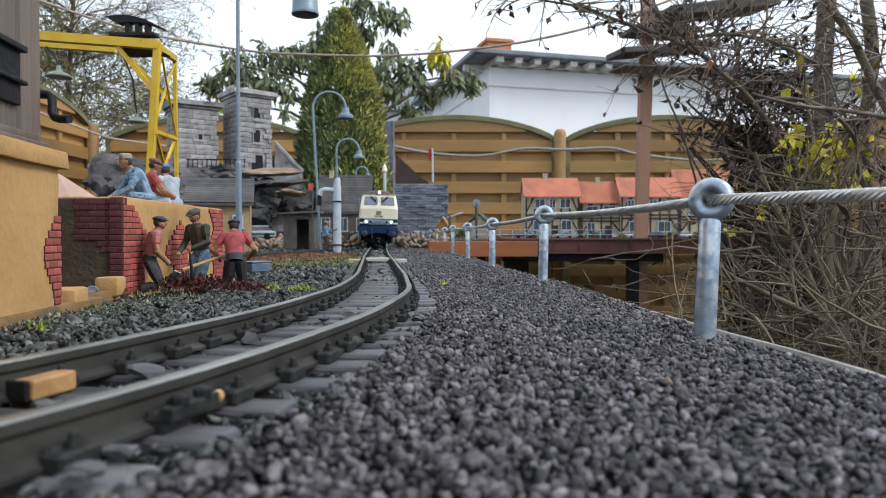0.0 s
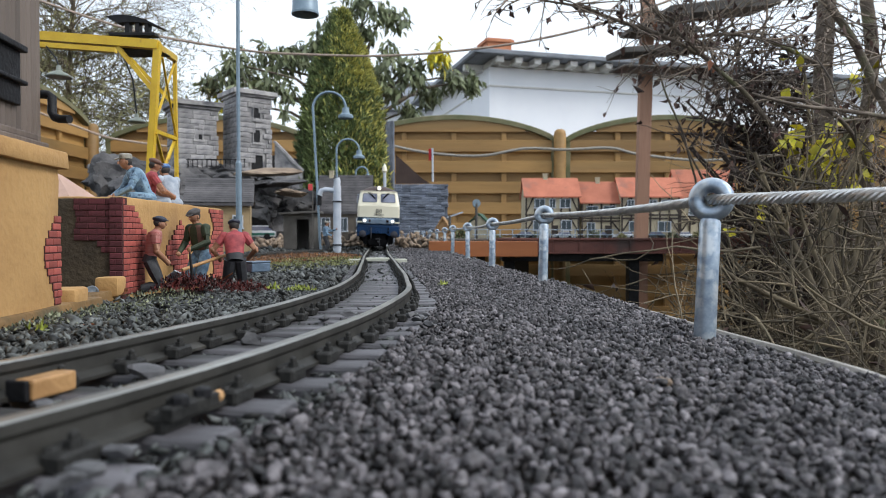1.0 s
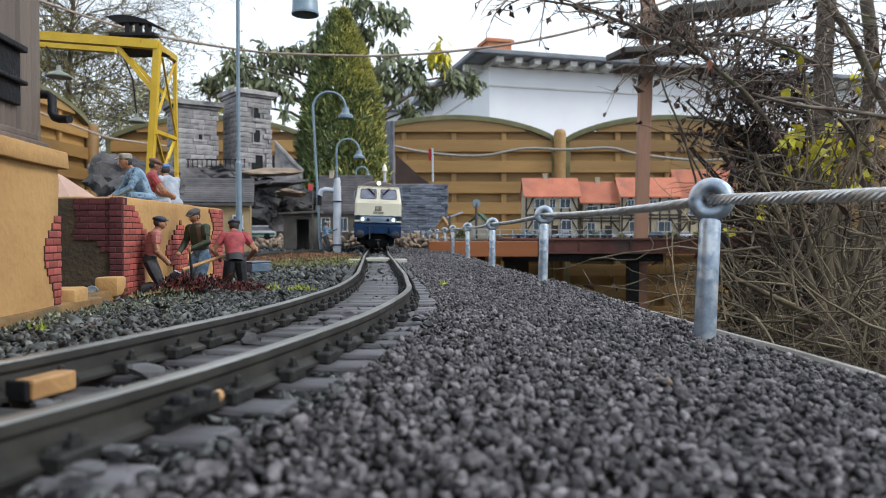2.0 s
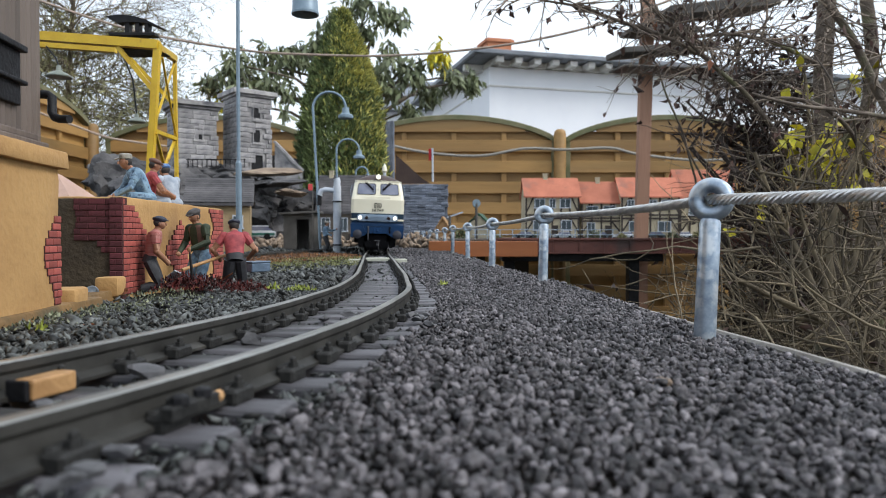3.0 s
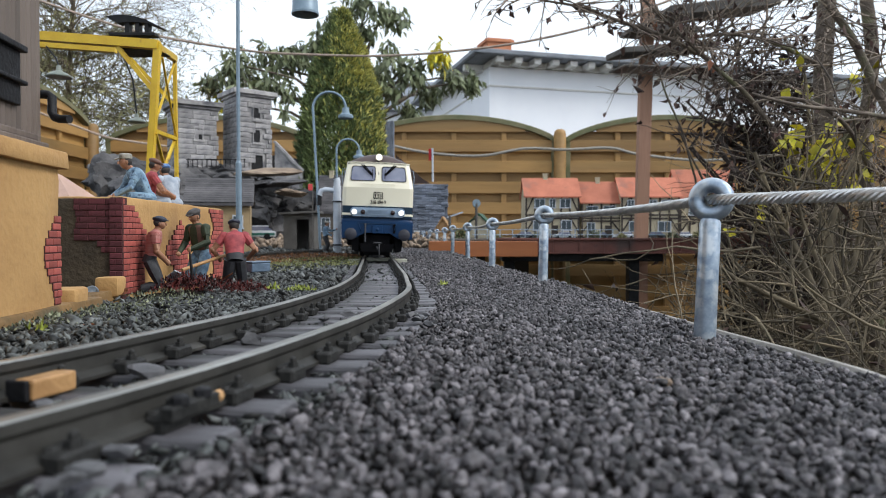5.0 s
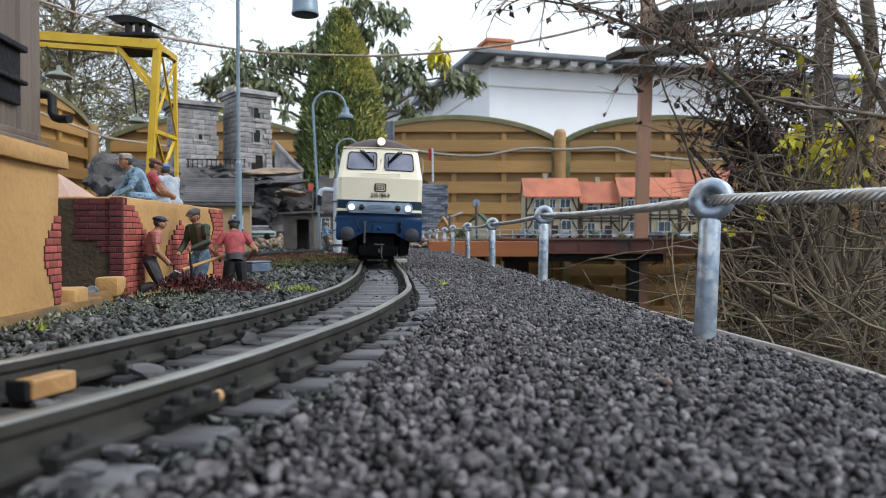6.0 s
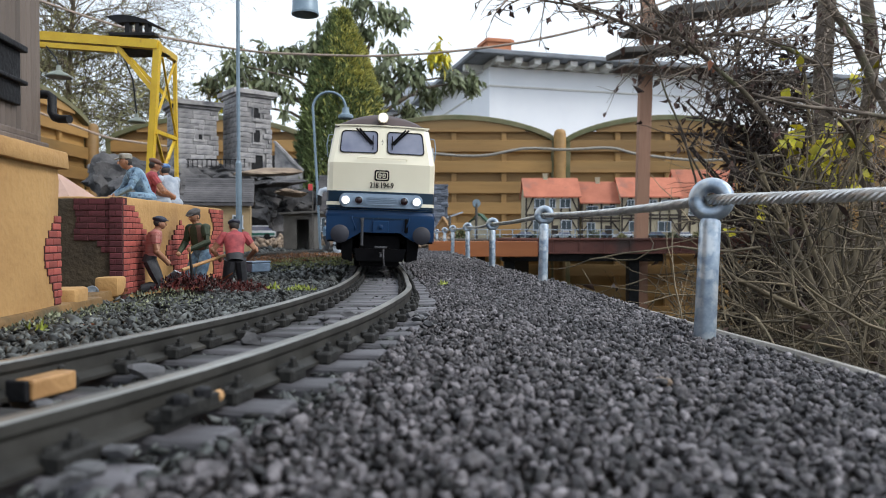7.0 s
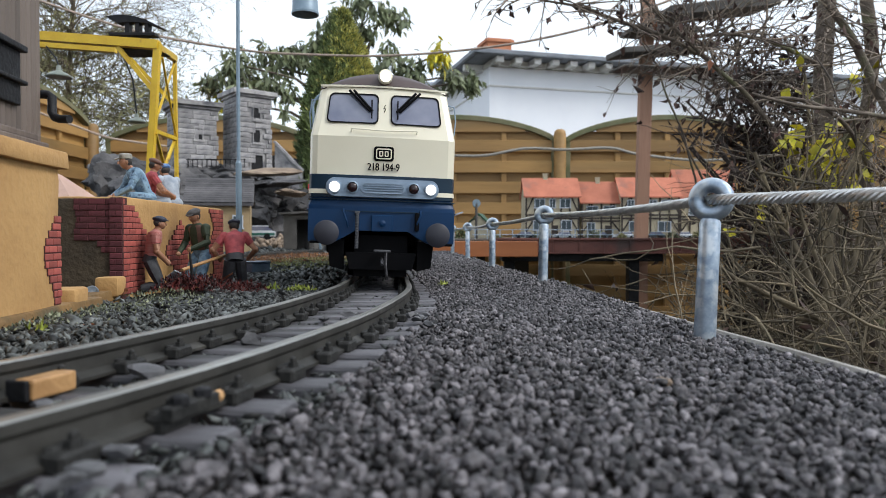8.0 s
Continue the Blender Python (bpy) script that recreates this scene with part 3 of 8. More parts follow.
    for a, b in (((0.0006, 0.1373), (-0.0009, 0.1343)), ((-0.0009, 0.1343), (0.0009, 0.1343)), ((0.0009, 0.1343), (-0.0004, 0.1312))):
        tube(bm, [(a[0], front_y(a[1]) - 0.0003, a[1]), (b[0], front_y(b[1]) - 0.0003, b[1])], 0.00025, 5)
    part("warning_flash", bm, BLACK, loco, "tiny dark warning flash")
    # head lights
    bm = bmesh.new()
    pill = rounded(-0.0435, 0.0435, 0.0637, 0.0781, 0.0068, 6)
    a = [bm.verts.new((x, -0.0028 + 0.003 * (x / 0.0512) ** 2, z)) for x, z in pill]
    b = [bm.verts.new((0.0435 / 0.0435 * x * 1.02, 0.004, 0.0709 + (z - 0.0709) * 1.06)) for x, z in pill]
    bm.faces.new(a)
    bm.faces.new(b)
    for i in range(len(a)):
        j = (i + 1) % len(a)
        bm.faces.new((a[i], a[j], b[j], b[i]))
    panel = part("light_panel", bm, GREY_PANEL, loco, "blue-grey raised headlight panel", smooth=True)
    for s in (-1, 1):
        for x, r, mm, nm, lab in ((0.0375, 0.0041, LAMP_ON, "headlight", "glowing warm white headlight"), (0.0238, 0.0038, RED_LENS, "tail_light", "unlit dark red tail light")):
            y0 = -0.0028 + 0.003 * (x / 0.0512) ** 2
            m = pose(s * x, y0, 0.0709, 90)
            bm = bmesh.new()
            lathe(bm, [(r, -0.001), (r, 0.0008), (r * 0.7, 0.0018), (r * 0.05, 0.0022)], 20, m)
            lens = part(nm, bm, mm, loco, lab, smooth=True)
            bm = bmesh.new()
            lathe(bm, [(r * 1.28, -0.001), (r * 1.28, 0.0012), (r * 1.05, 0.0016), (r * 1.02, 0.0002), (r * 1.02, -0.001)], 20, m)
            part("lamp_ring", bm, GREY_PANEL, lens, smooth=True)
    bm = bmesh.new()
    oval = rounded(-0.0172, 0.0172, 0.0665, 0.0753, 0.0042, 5)
    inn = rounded(-0.0160, 0.0160, 0.0677, 0.0741, 0.0031, 5)
    nose_y = -0.0036
    rowa = [bm.verts.new((x, nose_y, z)) for x, z in oval]
    rowb = [bm.verts.new((x, nose_y, z)) for x, z in inn]
    rowc = [bm.verts.new((x, -0.0025, z)) for x, z in inn]
    rowd = [bm.verts.new((x, -0.002, z)) for x, z in oval]
    for i in range(len(oval)):
        j = (i + 1) % len(oval)
        for u, v in ((rowa, rowb), (rowb, rowc), (rowd, rowa)):
            bm.faces.new((u[i], u[j], v[j], v[i]))
    for k in range(3):
        zz = 0.0691 + k * 0.0018
        box(bm, -0.0145, 0.0145, -0.0034, -0.0022, zz - 0.0003, zz + 0.0003)
    part("grille", bm, GREY_PANEL, panel)
    m = pose(0, front_y(0.157) - 0.0045, 0.1603, 90)
    bm = bmesh.new()
    lathe(bm, [(0.0044, -0.001), (0.0044, 0.0012), (0.0032, 0.0022), (0.0003, 0.0026)], 20, m)
    top = part("top_headlight", bm, LAMP_ON, loco, "glowing top headlight on the roof edge", smooth=True)
    bm = bmesh.new()
    lathe(bm, [(0.0056, -0.014), (0.0056, 0.0012), (0.0047, 0.0016), (0.0046, -0.001)], 20, m)
    part("lamp_housing", bm, CREAM, top, smooth=True)
    # buffers
    for s in (-1, 1):
        m = pose(s * 0.0425, 0.001, 0.0352, 90)
        bm = bmesh.new()
        lathe(bm, [(0.006, -0.002), (0.006, 0.003), (0.0045, 0.0035), (0.0045, 0.012)], 18, m)
        buf = part("buffer", bm, BLACK, loco, "black round sprung buffer", smooth=True)
        bm = bmesh.new()
        lathe(bm, [(0.0042, 0.0118), (0.0093, 0.0122), (0.0095, 0.0135), (0.0085, 0.0144), (0.0004, 0.0152)], 26, m)
        part("buffer_plate", bm, BUFFER_GREY, buf, "dark grey buffer plate", smooth=True)
        bm = bmesh.new()
        box(bm, s * 0.0505 - 0.005, s * 0.0505 + 0.005, -0.003, 0.012, 0.0268, 0.0288, 0.0005, seg=1)
        part("footstep", bm, BLACK, loco, "black shunter's footstep")
        if s < 0:
            bm = bmesh.new()
            hose = [(-0.0195, -0.0025, 0.0505 - 0.0012 * k) for k in range(23)]
            for k, q in enumerate(hose):
                lathe(bm, [(0.0011, -0.0007), (0.0015, -0.0003), (0.0015, 0.0003), (0.0011, 0.0007)], 8, Matrix.Translation(q))
            box(bm, -0.0215, -0.0175, -0.003, 0.001, 0.0505, 0.0525, 0.0004, seg=1)
            part("brake_hose", bm, HOSE_GREY, loco, "grey ribbed brake hose", smooth=True)
        else:
            bm = bmesh.new()
            box(bm, 0.0255, 0.029, -0.0022, 0.001, 0.038, 0.0525, 0.0006, seg=1)
            part("brake_hose", bm, BLACK, loco, "black stowed brake hose", smooth=True)
        bm = bmesh.new()
        tube(bm, [(s * 0.030, 0.0005, 0.054), (s * 0.030, -0.002, 0.051), (s * 0.0275, -0.0025, 0.0445), (s * 0.0265, 0.0, 0.040)], 0.0007, 6)
        part("pipe", bm, BLUE, loco)
    bm = bmesh.new()
    box(bm, -0.0085, 0.0085, -0.0012, 0.002, 0.037, 0.05, 0.0006, seg=1)
    lathe(bm, [(0.0028, -0.001), (0.0028, 0.0022), (0.001, 0.003)], 12, pose(0, 0.0, 0.0435, 90))
    part("draw_hook_plate", bm, BLUE, loco)
    # snow plough, bogies and coupling
    bm = bmesh.new()
    prism(bm, [(-0.028, 0.0205), (-0.0245, 0.007), (0.0245, 0.007), (0.028, 0.0205)], 0.003, 0.008)
    prism(bm, [(-0.042, 0.030), (-0.040, 0.009), (-0.029, 0.006), (-0.029, 0.030)], 0.008, 0.05)
    prism(bm, [(0.042, 0.030), (0.040, 0.009), (0.029, 0.006), (0.029, 0.030)], 0.008, 0.05)
    box(bm, -0.021, 0.021, 0.01, 0.04, 0.0015, 0.034)
    part("plough", bm, BLACK, loco, "black lower frame and plough")
    bm = bmesh.new()
    tube(bm, [(0, -0.004, 0.016), (0.0, -0.016, 0.015), (0.0, -0.020, 0.012)], 0.0012, 6)
    box(bm, -0.0035, 0.0035, -0.018, -0.001, 0.0212, 0.0225, 0.0004, seg=1)
    box(bm, -0.0065, 0.0065, -0.016, -0.0135, 0.021, 0.0232, 0.0006, seg=1)
    tube(bm, [(0.0028, -0.0145, 0.0225), (0.0028, -0.0165, 0.011), (0.0038, -0.0155, 0.0035), (0.0038, -0.0125, 0.001), (0.0038, -0.0095, 0.0035)], 0.0011, 6)
    part("coupling", bm, DARK_STEEL, loco, "steel hook and loop coupling")
    for yb in (0.14, LOCO_LONG - 0.14):
        bm = bmesh.new()
        for s in (-1, 1):
            box(bm, s * 0.034 - 0.003, s * 0.034 + 0.003, yb - 0.068, yb + 0.068, 0.010, 0.0265, 0.002, seg=1)
        box(bm, -0.031, 0.031, yb - 0.02, yb + 0.02, 0.014, 0.034)
        bg = part("bogie", bm, BLACK, loco, "black bogie frame")
        for yw in (yb - 0.045, yb + 0.045):
            bm = bmesh.new()
            for s in (-1, 1):
                lathe(bm, [(0.019, -0.0015), (0.019, 0.0), (0.0175, 0.0005), (0.0175, 0.005), (0.004, 0.005), (0.004, 0.0)], 24, pose(s * 0.0205, 0, 0, 0, 90 * s, 0))
                for k in range(5):
                    box(bm, s * 0.0245 - 0.0012, s * 0.0245 + 0.0012, -0.0012, 0.0012, 0.003, 0.016, m=pose(0, 0, 0, 72 * k))
            tube(bm, [(-0.022, 0, 0), (0.022, 0, 0)], 0.003, 8)
            ws = part("wheelset", bm, BLACK, bg, "black steel wheelset", smooth=True)
            ws.matrix_basis = pose(0, yw, 0.0178 - LIFT)
            WHEELS.append((ws, yw))
    bm = bmesh.new()
    box(bm, -0.05, 0.05, 0.2, LOCO_LONG - 0.2, 0.014, 0.0555, 0.004)
    part("fuel_tank", bm, BLACK, loco)
    # side grab irons beside the cab
    for s in (-1, 1):
        bm = bmesh.new()
        x = s * (half_width(0.13) + 0.002)
        tube(bm, [(x - s * 0.004, 0.022, 0.142), (x + s * 0.0015, 0.022, 0.141), (x + s * 0.003, 0.022, 0.13), (x + s * 0.002, 0.022, 0.118), (x - s * 0.002, 0.022, 0.117)], 0.0006, 6)
        part("mirror_iron", bm, GREY_PANEL, loco)
        bm = bmesh.new()
        for yy in (0.05, LOCO_LONG - 0.05):
            box(bm, s * 0.0545 - 0.001, s * 0.0545 + 0.0012, yy, yy + 0.028, 0.118, 0.142, 0.002, seg=1)
        part("side_window", bm, CAB_GLASS, loco)
    return loco


DARK_STEEL = mat("dark_coupling_steel", (0.1, 0.1, 0.105), (0.05, 0.05, 0.055), 0.45, metal=0.6, scale=80, fine=500)
HOSE_GREY = mat("grey_hose_rubber", (0.07, 0.075, 0.085), (0.045, 0.048, 0.055), 0.6, scale=80, fine=500)
BUFFER_GREY = mat("buffer_grey", (0.036, 0.037, 0.048), (0.028, 0.029, 0.037), 0.5, scale=80, fine=900, bump=0.05, depth=0.0002, grime=0.1, shine=0.25)
WHEELS = []
LOCO = build_loco()


def loco_pose(y):
    """The front stands at y; both bogies lie on the track."""
    a, b = y + 0.14, y + 0.46
    xa, xb = track_x(a), track_x(b)
    slope = (xb - xa) / (b - a)
    x0 = xa - slope * 0.14 - 0.0011
    return pose(x0, y, rail_z(a) + LIFT, 0, 1.65, -math.degrees(math.atan(slope)) + 2.0)


# ---- garden fence, house ----
def build_fence(name, at, turn, width, rows, label, posts=(1,), lamella=0.178, z0=-0.74, arch=0.2):
    """One arched lamella panel in its frame, 1.8 m wide."""
    f = thing(name, label, "fence", at, "garden fence panels", turn=turn)
    w = width / 2
    top = lambda x: z0 + rows * lamella + arch * (1 - (x / w) ** 2) ** 0.8
    for r in range(rows):
        for half, y in ((0, 0.022), (1, -0.022)):
            zz = z0 + (r + half * 0.5) * lamella
            b2 = bmesh.new()
            box(b2, -w + 0.03, w - 0.03, -0.006, 0.006, -0.006, lamella * 0.5 + 0.004, 0.002, m=pose(0, y, zz), seg=1)
            part("slat", b2, FENCE_WOOD, f)
    # top boards follow the arch
    zt = z0 + rows * lamella
    for za, zb, y in ((zt - 0.01, zt + 0.085, 0.022), (zt + 0.075, zt + 1, -0.022)):
        xs = [-w + 0.04 + (2 * w - 0.08) * i / 30 for i in range(31)]
        xs = [x for x in xs if top(x) - 0.015 > za + 0.012]
        b2 = bmesh.new()
        prism(b2, [(xs[0], za), (xs[-1], za)] + [(x, min(zb, top(x) - 0.015)) for x in reversed(xs)], y - 0.006, y + 0.006)
        part("slat", b2, FENCE_WOOD, f)
    for i in range(5):
        x = -w + 0.02 + (2 * w - 0.04) * i / 4
        b2 = bmesh.new()
        box(b2, x - 0.022, x + 0.022, -0.013, 0.013, z0, top(x * 0.98) - 0.02, 0.003, seg=1)
        part("batten", b2, FENCE_WOOD, f)
    b2 = bmesh.new()
    path = [(-w + 2 * w * i / 24, 0, top(-w + 2 * w * i / 24)) for i in range(25)]
    sweep(b2, path, [(-0.04, -0.022), (0.04, -0.022), (0.04, 0.015), (0.025, 0.022), (-0.025, 0.022), (-0.04, 0.015)])
    part("arched_cap", b2, FENCE_MOSS, f, "greenish weathered arched cap rail")
    for s in (-1, 1):
        b2 = bmesh.new()
        box(b2, s * (w - 0.02) - 0.022, s * (w - 0.02) + 0.022, -0.03, 0.03, z0, top(w) - 0.005, 0.004, seg=1)
        part("side_rail", b2, FENCE_MOSS, f)
    return f


def fence_post(at, h, label="round-topped varnished pine fence post"):
    t = thing("fence_post", label, "fence post", (at[0], at[1], -0.85), "garden fence posts")
    bm = bmesh.new()
    lathe(bm, [(0.052, 0), (0.052, h - 0.04), (0.045, h - 0.015), (0.028, h), (0.003, h + 0.004)], 16)
    part("post", bm, FENCE_WOOD, t, smooth=True)


FENCE_Y = 6.0
build_fence("garden_fence", (0.0926, 6.0, 0), 0, 1.76, 9, "arched varnished lamella fence panel with mossy cap")
build_fence("garden_fence", (1.9301, 6.0, 0), 0, 1.76, 9, "arched varnished lamella fence panel with mossy cap")
build_fence("garden_fence", (-2.0081, 6.0, 0), 0, 1.76, 9, "arched varnished lamella fence panel with mossy cap")
build_fence("garden_fence", (3.7628, 6.0, 0), 0, 1.76, 9, "arched varnished lamella fence panel with mossy cap")
fence_post((0.9943, 5.93), 1.8)
fence_post((-0.8335, 5.93), 1.8)
fence_post((2.8416, 5.93), 1.8)
build_fence("garden_fence", (-3.02, 5.06, 0.1), 90, 1.76, 9, "arched orange-varnished lamella fence panel, side run")
fence_post((-2.9829, 5.93), 1.85)

# white house behind the fence
EAVES = mat("pale_eaves_paint", (0.72, 0.71, 0.68), (0.6, 0.59, 0.57), 0.7, scale=4, fine=40)
ROOF_EDGE = mat("grey_roof_edge", (0.2, 0.22, 0.25), (0.14, 0.155, 0.18), 0.6, scale=4, fine=40)
CHIMNEY = mat("orange_brick_chimney", (0.5, 0.2, 0.1), (0.42, 0.16, 0.08), 0.85, scale=6, fine=50)
WINDOW_DARK = glass("dark_house_window", (0.03, 0.035, 0.045), 0.08)


def build_house():
    h = thing("white_house", "white rendered house with projecting eaves and brick chimney", "house", (0.7994, 12.0, -0.82), turn=15.0)
    top = 2.9552 + 0.82
    bm = bmesh.new()
    box(bm, 0, 9.0, 0, 4.0, 0, top)
    wall = part("wall", bm, WHITE_WALL, h)
    bm = bmesh.new()
    box(bm, -0.02, 9.0, -0.02, 4.0, top - 0.34, top - 0.31, 0.005)
    part("string_line", bm, EAVES, wall, "thin shadowed line below the eaves")
    bm = bmesh.new()
    prism(bm, [(-0.35, top + 0.10), (9.4, top + 0.10), (9.4, top + 0.16), (-0.35, top + 0.16)], -0.4, 4.4)
    box(bm, -0.42, 9.5, -0.48, -0.4, top + 0.1, top + 0.18, 0.015)
    box(bm, -0.43, -0.35, -0.48, 4.4, top + 0.1, top + 0.18, 0.015)
    roof = part("roof", bm, ROOF_EDGE, h, "grey roof edge")
    bm = bmesh.new()
    box(bm, -0.02, 9, -0.12, 4, top, top + 0.09)
    part("soffit", bm, EAVES, h)
    for i in range(26):
        bm = bmesh.new()
        x = 0.0 + 0.335 * i
        box(bm, x, x + 0.13, -0.38, 0.0, top + 0.0, top + 0.098, 0.01)
        part("rafter_tail", bm, EAVES, roof)
    for i in range(6):
        bm = bmesh.new()
        y = 0.3 + 0.6 * i
        box(bm, -0.36, 0.0, y, y + 0.12, top - 0.02, top + 0.098, 0.01)
        part("rafter_tail", bm, EAVES, roof)
    bm = bmesh.new()
    box(bm, 0.3, 0.78, 1.0, 1.5, top + 0.15, top + 0.8, 0.01)
    box(bm, 0.26, 0.82, 0.96, 1.54, top + 0.72, top + 0.78, 0.01)
    part("chimney", bm, CHIMNEY, roof, "orange brick chimney")
    w = bmesh.new()
    box(w, -0.03, 0.02, 1.2, 2.3, 1.4, top - 1.05)
    win = part("window", w, EAVES, h)
    w = bmesh.new()
    box(w, -0.045, -0.02, 1.28, 2.22, 1.5, top - 1.15)
    part("pane", w, WINDOW_DARK, win)
    g = thing("far_house", "far white house with dark roof beyond the trees", "house", (-0.7563, 19.0, -0.82), turn=-8)
    bm = bmesh.new()
    box(bm, -1.4, 1.6, 0, 5, 0, 4.3)
    part("wall", bm, WHITE_WALL, g)
    bm = bmesh.new()
    prism(bm, [(-0.4, 4.25), (5.4, 4.25), (2.5, 5.6)], -1.7, 1.9, pose(0, 0, 0, 0, 0, -90) @ pose(-5, 0, 0))
    part("roof", bm, ROOF_EDGE, g)


build_house()

# ---- loading docks, cabin, figurines, crane ----
OCHRE = mat("ochre_plaster", (0.44, 0.262, 0.1), (0.34, 0.19, 0.068), 0.85, scale=22, fine=260, bump=0.45, depth=0.0014, spots=(0.3, 0.17, 0.07), spot_scale=16, spot_amount=0.6)
OCHRE_DAMP = mat("damp_stained_ochre", (0.25, 0.14, 0.045), (0.12, 0.07, 0.026), 0.7, scale=40, fine=260, bump=0.5, depth=0.0014, spots=(0.06, 0.05, 0.025), spot_scale=30, spot_amount=0.56)
DARK_PLASTER = mat("dark_brown_plaster", (0.075, 0.055, 0.032), (0.036, 0.028, 0.018), 0.9, scale=40, fine=300, bump=0.7, depth=0.0015)
BRICK = mat("painted_red_brick", (0.36, 0.085, 0.062), (0.23, 0.048, 0.04), 0.8, scale=90, fine=500, bump=0.5, depth=0.0006, spread=0.3)
# maroon brick of the end wall, with that wall's shade put into its colour
BRICK_SHADED = mat("shaded_maroon_brick", (0.12, 0.026, 0.032), (0.065, 0.016, 0.021), 0.85, scale=70, fine=400, bump=0.6, depth=0.0008, spread=0.3)
MORTAR = mat("dark_red_mortar", (0.07, 0.02, 0.018), (0.045, 0.014, 0.013), 0.95, scale=80, fine=400)
BROWN_PLANK = mat("brown_cabin_planks", (0.14, 0.11, 0.09), (0.09, 0.068, 0.056), 0.7, scale=30, fine=260, bump=0.5, depth=0.001, spread=0.25, stretch=(1, 1, 0.12))
IRON = mat("black_iron", (0.014, 0.014, 0.016), (0.008, 0.008, 0.009), 0.55, scale=80, fine=500, shine=0.2)
YELLOW = mat("yellow_crane_paint", (0.6, 0.4, 0.015), (0.5, 0.31, 0.01), 0.45, scale=30, fine=300, bump=0.15, depth=0.0006, spots=(0.16, 0.08, 0.03), spot_scale=60, spot_amount=0.66)
SKIN = mat("painted_skin", (0.35, 0.175, 0.1), (0.22, 0.1, 0.058), 0.6, scale=200, fine=800, bump=0.2, depth=0.0004)
DENIM = mat("faded_denim_paint", (0.22, 0.34, 0.44), (0.07, 0.13, 0.21), 0.75, scale=190, fine=700, bump=0.5, depth=0.0008, spots=(0.035, 0.06, 0.1), spot_scale=230, spot_amount=0.56)
PALE_CLOTH = mat("pale_grey_paint", (0.38, 0.42, 0.48), (0.22, 0.26, 0.31), 0.75, scale=150, fine=700, bump=0.3, depth=0.0005)
RED_CLOTH = mat("faded_red_paint", (0.38, 0.06, 0.065), (0.18, 0.026, 0.034), 0.7, scale=150, fine=700, bump=0.3, depth=0.0005)
PINK_STRIPE = mat("red_striped_paint", (0.27, 0.05, 0.045), (0.36, 0.17, 0.145), 0.7, scale=160, fine=700, bump=0.3, depth=0.0005, stretch=(0.2, 0.2, 3))
GREEN_CLOTH = mat("dark_green_paint", (0.03, 0.045, 0.022), (0.018, 0.026, 0.014), 0.75, scale=150, fine=700, bump=0.3, depth=0.0005)
BROWN_CLOTH = mat("brown_waistcoat_paint", (0.15, 0.075, 0.055), (0.09, 0.045, 0.035), 0.75, scale=150, fine=700, bump=0.3, depth=0.0005)
DARK_CLOTH = mat("charcoal_paint", (0.03, 0.031, 0.036), (0.015, 0.016, 0.02), 0.7, scale=150, fine=700, bump=0.3, depth=0.0005)
NAVY_CAP = mat("navy_cap_paint", (0.025, 0.03, 0.05), (0.014, 0.017, 0.03), 0.65, scale=150, fine=700)
BLUE_CAP = mat("light_blue_cap_paint", (0.1, 0.2, 0.42), (0.07, 0.14, 0.3), 0.65, scale=150, fine=700)
GREY_CAP = mat("grey_striped_cap_paint", (0.34, 0.32, 0.27), (0.2, 0.19, 0.16), 0.7, scale=220, fine=700)
DARK_CAP = mat("dark_grey_cap_paint", (0.07, 0.062, 0.06), (0.035, 0.031, 0.03), 0.7, scale=220, fine=700)
LAMP_BLUE = mat("blue_grey_metal", (0.16, 0.22, 0.3), (0.09, 0.13, 0.18), 0.35, metal=0.5, scale=80, fine=400)
HAIR = mat("dark_hair_paint", (0.03, 0.025, 0.022), (0.018, 0.015, 0.014), 0.7, scale=200, fine=800)


def bricks(parent, m, u0, u1, v0, v1, inside, length=0.0105, high=0.0044, seed=0, clay=None):
    """Courses of single bricks on a wall plane, cut off where the plaster still covers them: m takes (along, out, up) to the parent's space."""
    g = random.Random(seed)
    bm = bmesh.new()
    k = length / 2
    box(bm, -k + 0.0003, k - 0.0003, -0.0004, 0.0012, -high / 2 + 0.00028, high / 2 - 0.00028, 0.0003, seg=1)
    box(bm, -k, k, 0.0, 0.0011, -high / 2, high / 2, index=1)
    first, row, v = None, 0, v0 + high / 2
    while v < v1 - high * 0.4:
        u = u0 - (length / 2 if row % 2 else 0)
        while u < u1:
            a, b = max(u, u0), min(u + length, u1)
            hits = [a + (b - a) * (i + 0.5) / 12 for i in range(12)]
            hits = [h for h in hits if inside(h, v)]
            if len(hits) >= 2 and b - a > 0.0012:
                a, b = max(a, hits[0] - 0.0005), min(b, hits[-1] + 0.0005)
                at = m @ Matrix.Translation(((a + b) / 2, -g.uniform(0, 0.00025), v)) @ Matrix.Diagonal(((b - a) / length, 1, 1, 1))
                if first is None:
                    first = part("brick", bm, [clay or BRICK, MORTAR], parent)
                    first.matrix_basis = at
                else:
                    same("brick", first, at, parent)
            u += length
        v += high
        row += 1


